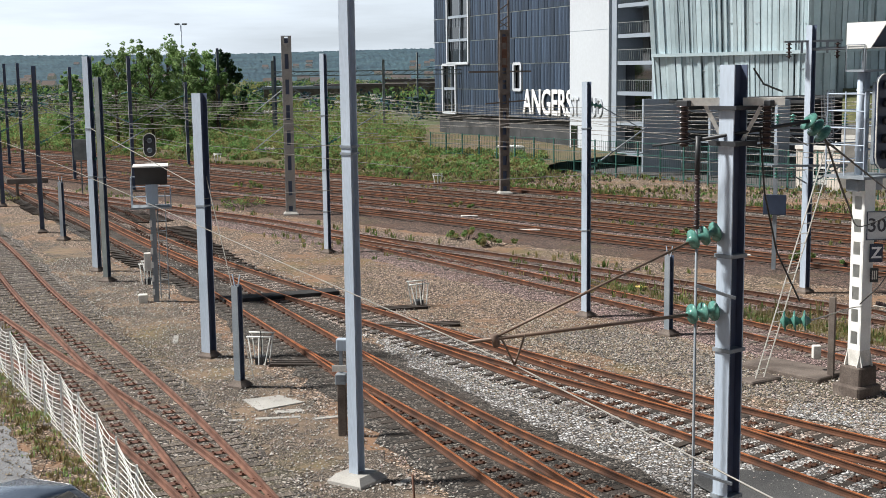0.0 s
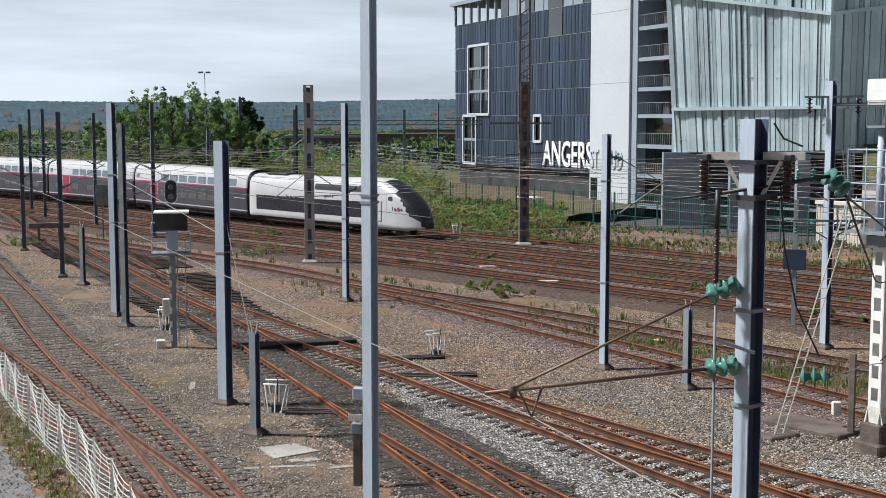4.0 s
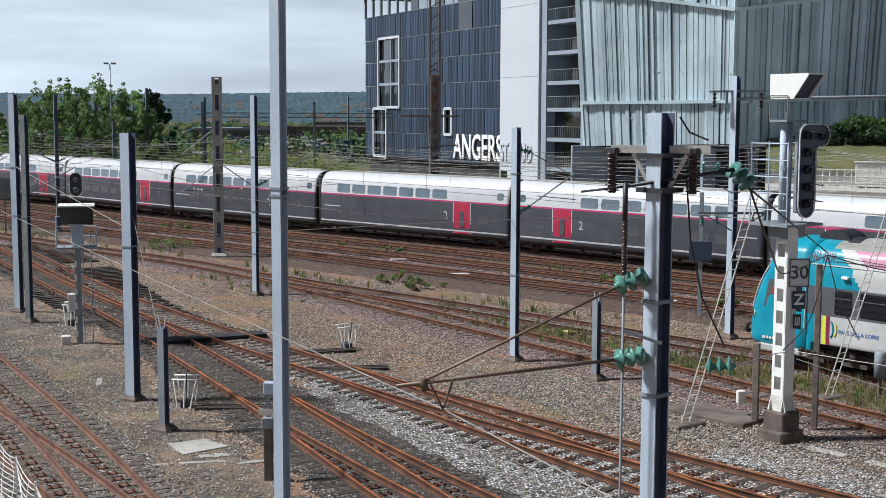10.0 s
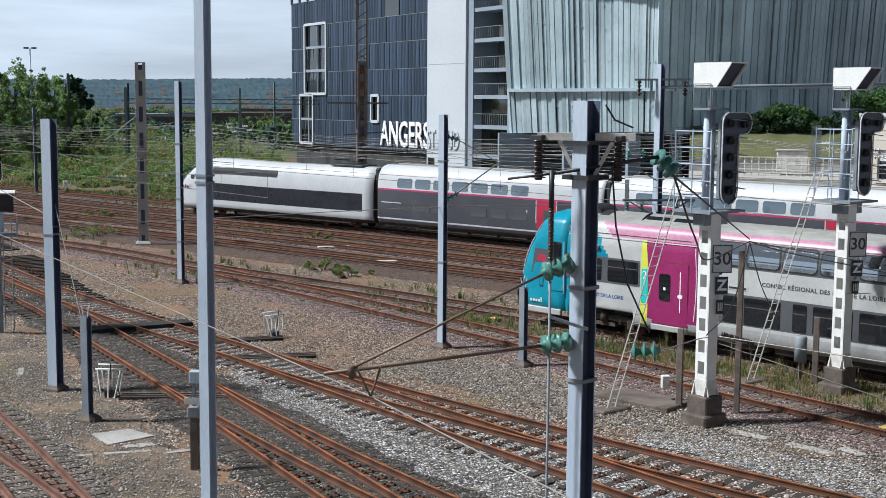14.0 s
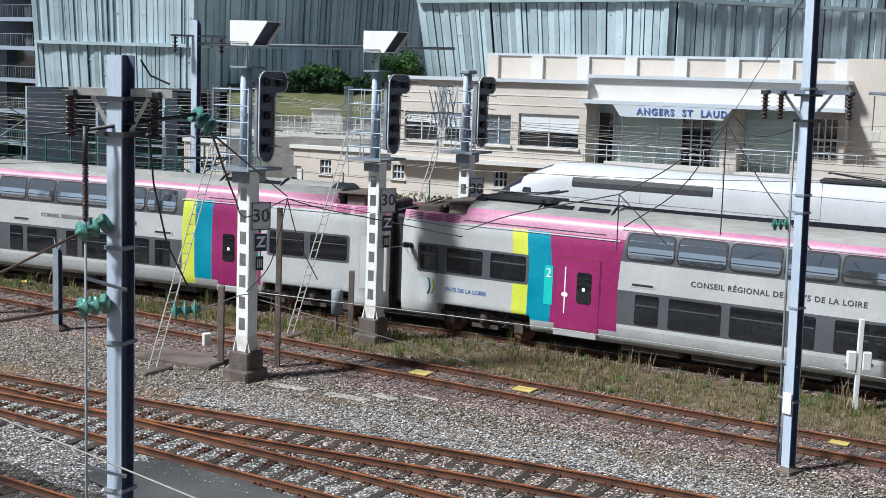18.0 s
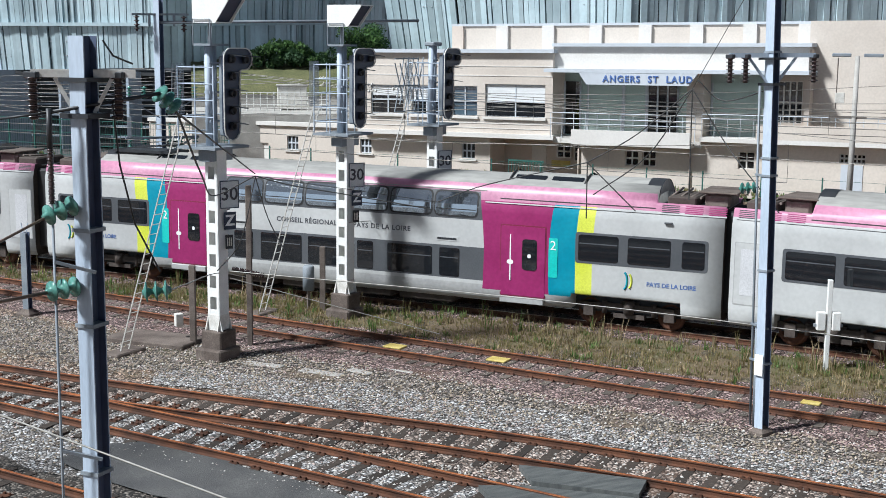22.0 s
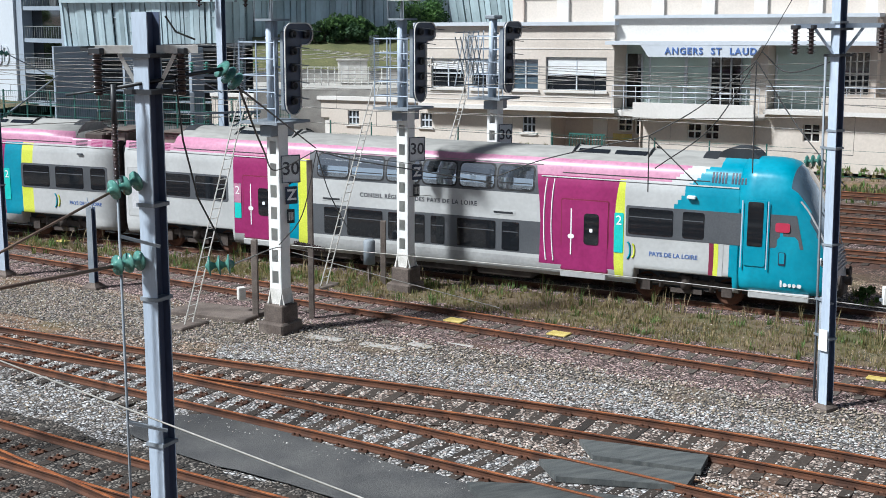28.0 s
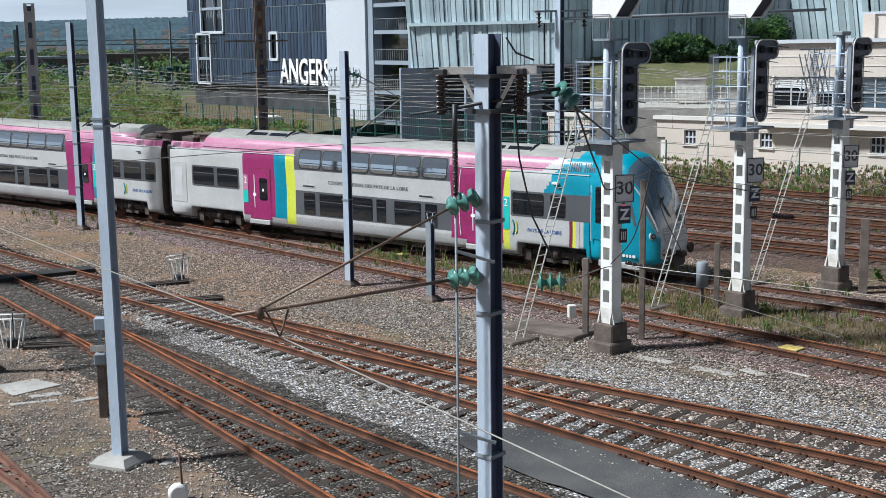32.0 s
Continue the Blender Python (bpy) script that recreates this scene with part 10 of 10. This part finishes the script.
def small_things():
    lever_guard(-0.90, 48.4, 25)
    lever_guard(-5.75, 38.9, -10)
    lever_guard(-0.26, 99.5, 10)
    lever_guard(-22.65, 128.7, 5)
    lever_guard(-12.8, 54.5, -10, label="white tubular guard beside a switch lever")
    point_rods(-5.4, 38.9, -2.2, 38.6)
    point_rods(-0.6, 48.3, -4.2, 47.2)
    point_rods(-2.3, 44.4, 0.6, 44.8)
    slab("concrete_slab", [(-5.6, 34.43), (-4.64, 34.88), (-3.88, 34.1), (-5.0, 33.29)], GROUND_Z + 0.05, 0.1, CONCRETE, "pale concrete cover slab in the gravel")
    slab("concrete_slab", [(-4.6, 33.3), (-3.9, 33.5), (-3.75, 33.2), (-4.5, 33.0)], GROUND_Z + 0.03, 0.1, CONCRETE, "small worn concrete slab")
    for i, (x, y, l, t) in enumerate(((-6.0, 32.3, 1.5, 10), (-4.4, 32.6, 1.2, 8), (-9.2, 42.8, 1.2, 100), (-6.2, 37.6, 1.6, 110), (-3.0, 32.6, 1.0, 20), (-0.9, 27.2, 0.6, 60))):
        m = thing("concrete_strip", "thin worn concrete strip in the gravel", "kerb", "concrete strips", pose(x, y, GROUND_Z, 0, 0, t))
        part("strip", boxed(-l / 2, -0.09, -0.1, l / 2, 0.09, 0.035, 0.01), CONCRETE, m)
    slab("crossing_mat", [(-8.6, 49.2), (-4.2, 50.9), (-4.5, 51.7), (-8.9, 50.0)], -0.02, 0.16, MAT_BLACK, "black rubber crossing mat across a track", "crossing mat")
    patch("asphalt_strip", [(5.4, 26.9), (6.3, 27.7), (7.8, 27.3), (8.6, 25.2), (9.8, 22.6), (11.6, 19.4), (13.6, 15.6), (11.6, 14.5), (9.4, 18.4), (7.6, 22.3), (6.2, 24.6)], -0.152, ASPHALT, "dark asphalt walkway between two tracks", 0.1, 9)
    for i, pts in enumerate(([(13.9, 21.9), (14.5, 21.3), (15.75, 19.9), (15.1, 19.3), (13.6, 20.9)], [(12.5, 21.2), (13.4, 20.7), (14.9, 19.2), (14.3, 18.7), (12.3, 20.2)], [(10.6, 20.7), (11.8, 20.0), (13.2, 18.4), (12.3, 17.9), (10.4, 19.6)])):
        slab("crossing_board", pts, -0.03, 0.12, PANEL_GREY, "weathered grey crossing board between the rails", "crossing board")
    for x, y, s in ((16.45, 32.92, 1.0), (18.4, 30.2, 1.0), (23.3, 22.9, 0.8), (29.2, 27.6, 1.0), (8.2, 51.6, 0.8)):
        m = thing("track_beacon", "yellow track beacon plate between the rails", "beacon", "track beacons", pose(x, y, -0.16, 0, 0, -58))
        part("plate", boxed(-0.30 * s, -0.22 * s, 0, 0.30 * s, 0.22 * s, 0.05, 0.012), YELLOW, m)
        part("foot", boxed(-0.4 * s, -0.12, -0.05, 0.4 * s, 0.12, 0.0), STEEL_OLD, m)
    for x, y, l, t in ((15.5, 30.65, 0.9, -60), (13.4, 31.4, 1.3, -55), (12.3, 32.9, 1.2, -50), (14.4, 31.0, 0.8, -70), (17.0, 28.7, 0.8, -60), (10.6, 37.2, 1.0, 10)):
        m = thing("concrete_slab", "small worn concrete slab in gravel", "slab", "loose slabs", pose(x, y, GROUND_Z, 0, 0, t))
        part("slab", boxed(-l / 2, -0.16, -0.1, l / 2, 0.16, 0.04, 0.015), CONCRETE, m)
    # point lever post beside the tall mast
    m = thing("point_post", "grey trackside post with small plates and boxes", "post", m=pose(-2.55, 30.9, GROUND_Z, 0, 0, -8))
    part("post", boxed(-0.10, -0.09, 0, 0.10, 0.09, 1.35, 0.01), CONCRETE_DARK, m)
    part("head_box", boxed(-0.14, -0.16, 1.35, 0.14, 0.12, 1.62, 0.02), GALV_DULL, m)
    part("stem", boxed(-0.04, -0.04, 1.6, 0.04, 0.04, 2.3), GALV_DULL, m)
    part("top_box", boxed(-0.10, -0.12, 2.2, 0.22, 0.12, 2.5, 0.02), GALV, m)
    part("plate", boxed(-0.2, -0.19, 1.7, 0.16, -0.17, 1.86), WHITE_DIRTY, m)
    marker_post(26.2, 25.3, 2.4, WHITE_PAINT, "white marker post with two white boxes", 0.13, True)
    marker_post(11.26, 36.02, 2.2, STEEL_OLD, "weathered steel cable post", 0.18)
    marker_post(16.62, 38.74, 2.0, STEEL_OLD, "weathered steel cable post with a box", 0.18)
    marker_post(12.75, 35.2, 4.6, STEEL_OLD, "tall dark steel post beside a signal", 0.16)
    marker_post(22.6, 40.0, 2.4, STEEL_OLD, "dark steel post beside a signal", 0.3)
    m = thing("sign_post", "thin steel post with a dark blue box", "post", m=pose(14.87, 56.26, GROUND_Z, 0, 0, -20))
    part("post", boxed(-0.09, -0.09, 0, 0.09, 0.09, 5.6), GALV_DULL, m)
    part("box", boxed(-0.5, -0.2, 2.5, 0.5, -0.09, 3.4, 0.02), SIGN_BLUE, m)
    m = thing("cable_box", "grey cylindrical cable box on a short stand", "cable box", m=pose(16.3, 39.2, GROUND_Z))
    bm = bmesh.new()
    lathe(bm, (0, 0, 0.7), (0, 0, 1), [(0, 0.2), (0.8, 0.2), (0.86, 0.14)], 12)
    part("can", bm, GALV_DULL, m)
    part("stand", boxed(-0.05, -0.05, 0, 0.05, 0.05, 0.75), STEEL_OLD, m)
    m = thing("cable_box", "pale upright cable box beside a post", "cable box", m=pose(11.0, 36.6, GROUND_Z))
    part("casing", boxed(-0.12, -0.1, 0.5, 0.12, 0.1, 0.9, 0.02), WHITE_DIRTY, m)
    m = thing("ladder_slab", "dark concrete slab at a ladder foot", "slab", m=pose(10.4, 37.0, GROUND_Z, 0, 0, -50))
    part("slab", boxed(-1.4, -0.7, -0.1, 1.4, 0.7, 0.16, 0.03), CONCRETE_DARK, m)
    # buffer stop
    m = thing("buffer_stop", "brown timber buffer stop at a siding's end", "buffer stop", m=pose(-31.2, 95.5, GROUND_Z, 0, 0, 20))
    part("beam", boxed(-1.5, -0.2, 1.0, 1.5, 0.2, 1.4, 0.03), STEEL_OLD, m)
    for x in (-0.75, 0.75):
        bm = bmesh.new()
        bar(bm, (x, 0, 0), (x, 0, 1.1), 0.2, 0.2)
        bar(bm, (x, 0.9, 0), (x, 0.1, 1.0), 0.16, 0.16)
        part("leg", bm, STEEL_OLD, m)
    m = thing("ground_sign", "dark square sign back on a post", "sign", m=pose(-27.5, 97, GROUND_Z, 0, 0, 10))
    part("post", boxed(-0.05, -0.05, 0, 0.05, 0.05, 3.2), STEEL_GREEN, m)
    part("board", boxed(-0.5, -0.09, 2.6, 0.5, -0.05, 4.2, 0.01), STEEL_GREEN, m)
    # hand lever by the path
    m = thing("hand_lever", "white counterweight lever with dark handle", "lever", m=pose(-0.6, 24.4, GROUND_Z, 0, 0, 15))
    part("base", boxed(-0.25, -0.15, 0, 0.25, 0.15, 0.15, 0.02), STEEL_OLD, m)
    bm = bmesh.new()
    lathe(bm, (-0.12, -0.1, 0.28), (0.2, 1, 0), [(0, 0.14), (0.04, 0.2), (0.16, 0.2), (0.2, 0.14)], 14)
    part("weight", bm, WHITE_PAINT, m)
    bm = bmesh.new()
    rod(bm, (0, 0, 0.2), (-0.05, 0, 1.1), 0.025, 6)
    part("handle", bm, RUST, m)
    for x, y, l, t in ((2.2, 78.3, 2.0, 8), (5.0, 71.0, 1.6, 5), (14.5, 60.2, 0.6, 0)):
        m = thing("white_plank", "short white painted plank beside a track", "plank", "white planks", pose(x, y, GROUND_Z, 0, 0, t))
        part("plank", boxed(-l / 2, -0.15, 0, l / 2, 0.15, 0.12, 0.02), WHITE_DIRTY, m)


mesh_fence()
car()
small_things()
loose_stones()

# ---- what moves: both trains along their tracks ----
TGV_NOSE = [(0.0, 39.5), (1.5, 69.8), (3.0, 99.7), (5.0, 139.4), (6.0, 159.4), (9.0, 219.2), (10.4, 244.5), (12.0, 272.9), (13.0, 290.1), (13.5, 298.5), (15.5, 329.2), (17.0, 351.8), (18.0, 367.4), (19.0, 384.0), (20.0, 400.7), (24.0, 465.2), (32.0, 587.2)]
TER_FRONT = [(0.0, 41.2), (6.0, 36.9), (7.0, 35.9), (8.0, 34.9), (10.0, 32.9), (11.0, 31.4), (12.0, 29.7), (13.0, 27.8), (13.5, 26.6), (15.5, 22.0), (16.0, 20.5), (17.0, 17.3), (18.0, 13.8), (19.0, 10.2),
             (20.0, 6.8), (21.5, 1.7), (22.0, -0.1), (22.5, -2.1), (23.0, -4.1), (25.0, -12.6), (28.0, -25.7), (28.5, -28.2), (29.0, -30.4), (30.0, -35.2), (30.5, -37.5), (31.0, -39.6), (32.0, -43.5)]


def ease(table, t):
    """A smooth reading of a table of (seconds, metres)."""
    ts, ss = np.array([a for a, _ in table]), np.array([b for _, b in table])
    i = int(np.clip(np.searchsorted(ts, t) - 1, 0, len(ts) - 2))
    g = np.gradient(ss, ts)
    h = ts[i + 1] - ts[i]
    u = (t - ts[i]) / h
    return (2 * u**3 - 3 * u**2 + 1) * ss[i] + (u**3 - 2 * u**2 + u) * h * g[i] + (-2 * u**3 + 3 * u**2) * ss[i + 1] + (u**3 - u**2) * h * g[i + 1]


def ride(car, line, middle, length, facing):
    """Pose of a coach whose two bogies sit on the line."""
    a, _ = along(line, middle - length * 0.36)
    b, _ = along(line, middle + length * 0.36)
    turn = math.degrees(math.atan2(b[1] - a[1], b[0] - a[0]))
    return pose((a[0] + b[0]) / 2, (a[1] + b[1]) / 2, 0, 0, 0, turn + (0 if facing > 0 else 180))


def motions():
    ticks = [k * 0.5 for k in range(65)]
    at = 0.0
    for k, (car, n) in enumerate(zip(TGV, TGV_LENGTHS)):
        facing = 1 if k < 5 else -1
        walk(car, [(t, ride(car, ROUTE["G"], ease(TGV_NOSE, t) - at - n / 2, n, facing)) for t in ticks])
        at += n
    at = 0.0
    for k, (car, n) in enumerate(zip(TER, TER_LENGTHS)):
        facing = -1 if k < 1 else 1
        walk(car, [(t, ride(car, ROUTE["T"], T_ZERO + ease(TER_FRONT, t) + at + n / 2 + (-0.22, 0.0, -0.12)[k], n, facing)) for t in ticks])
        at += n


# distance along the regional line at which it leaves the running track
T_ZERO = float(ROUTE["T"][1][int(np.hypot(ROUTE["T"][0][:, 0] + 7, ROUTE["T"][0][:, 1] - 70.9).argmin())])
motions()
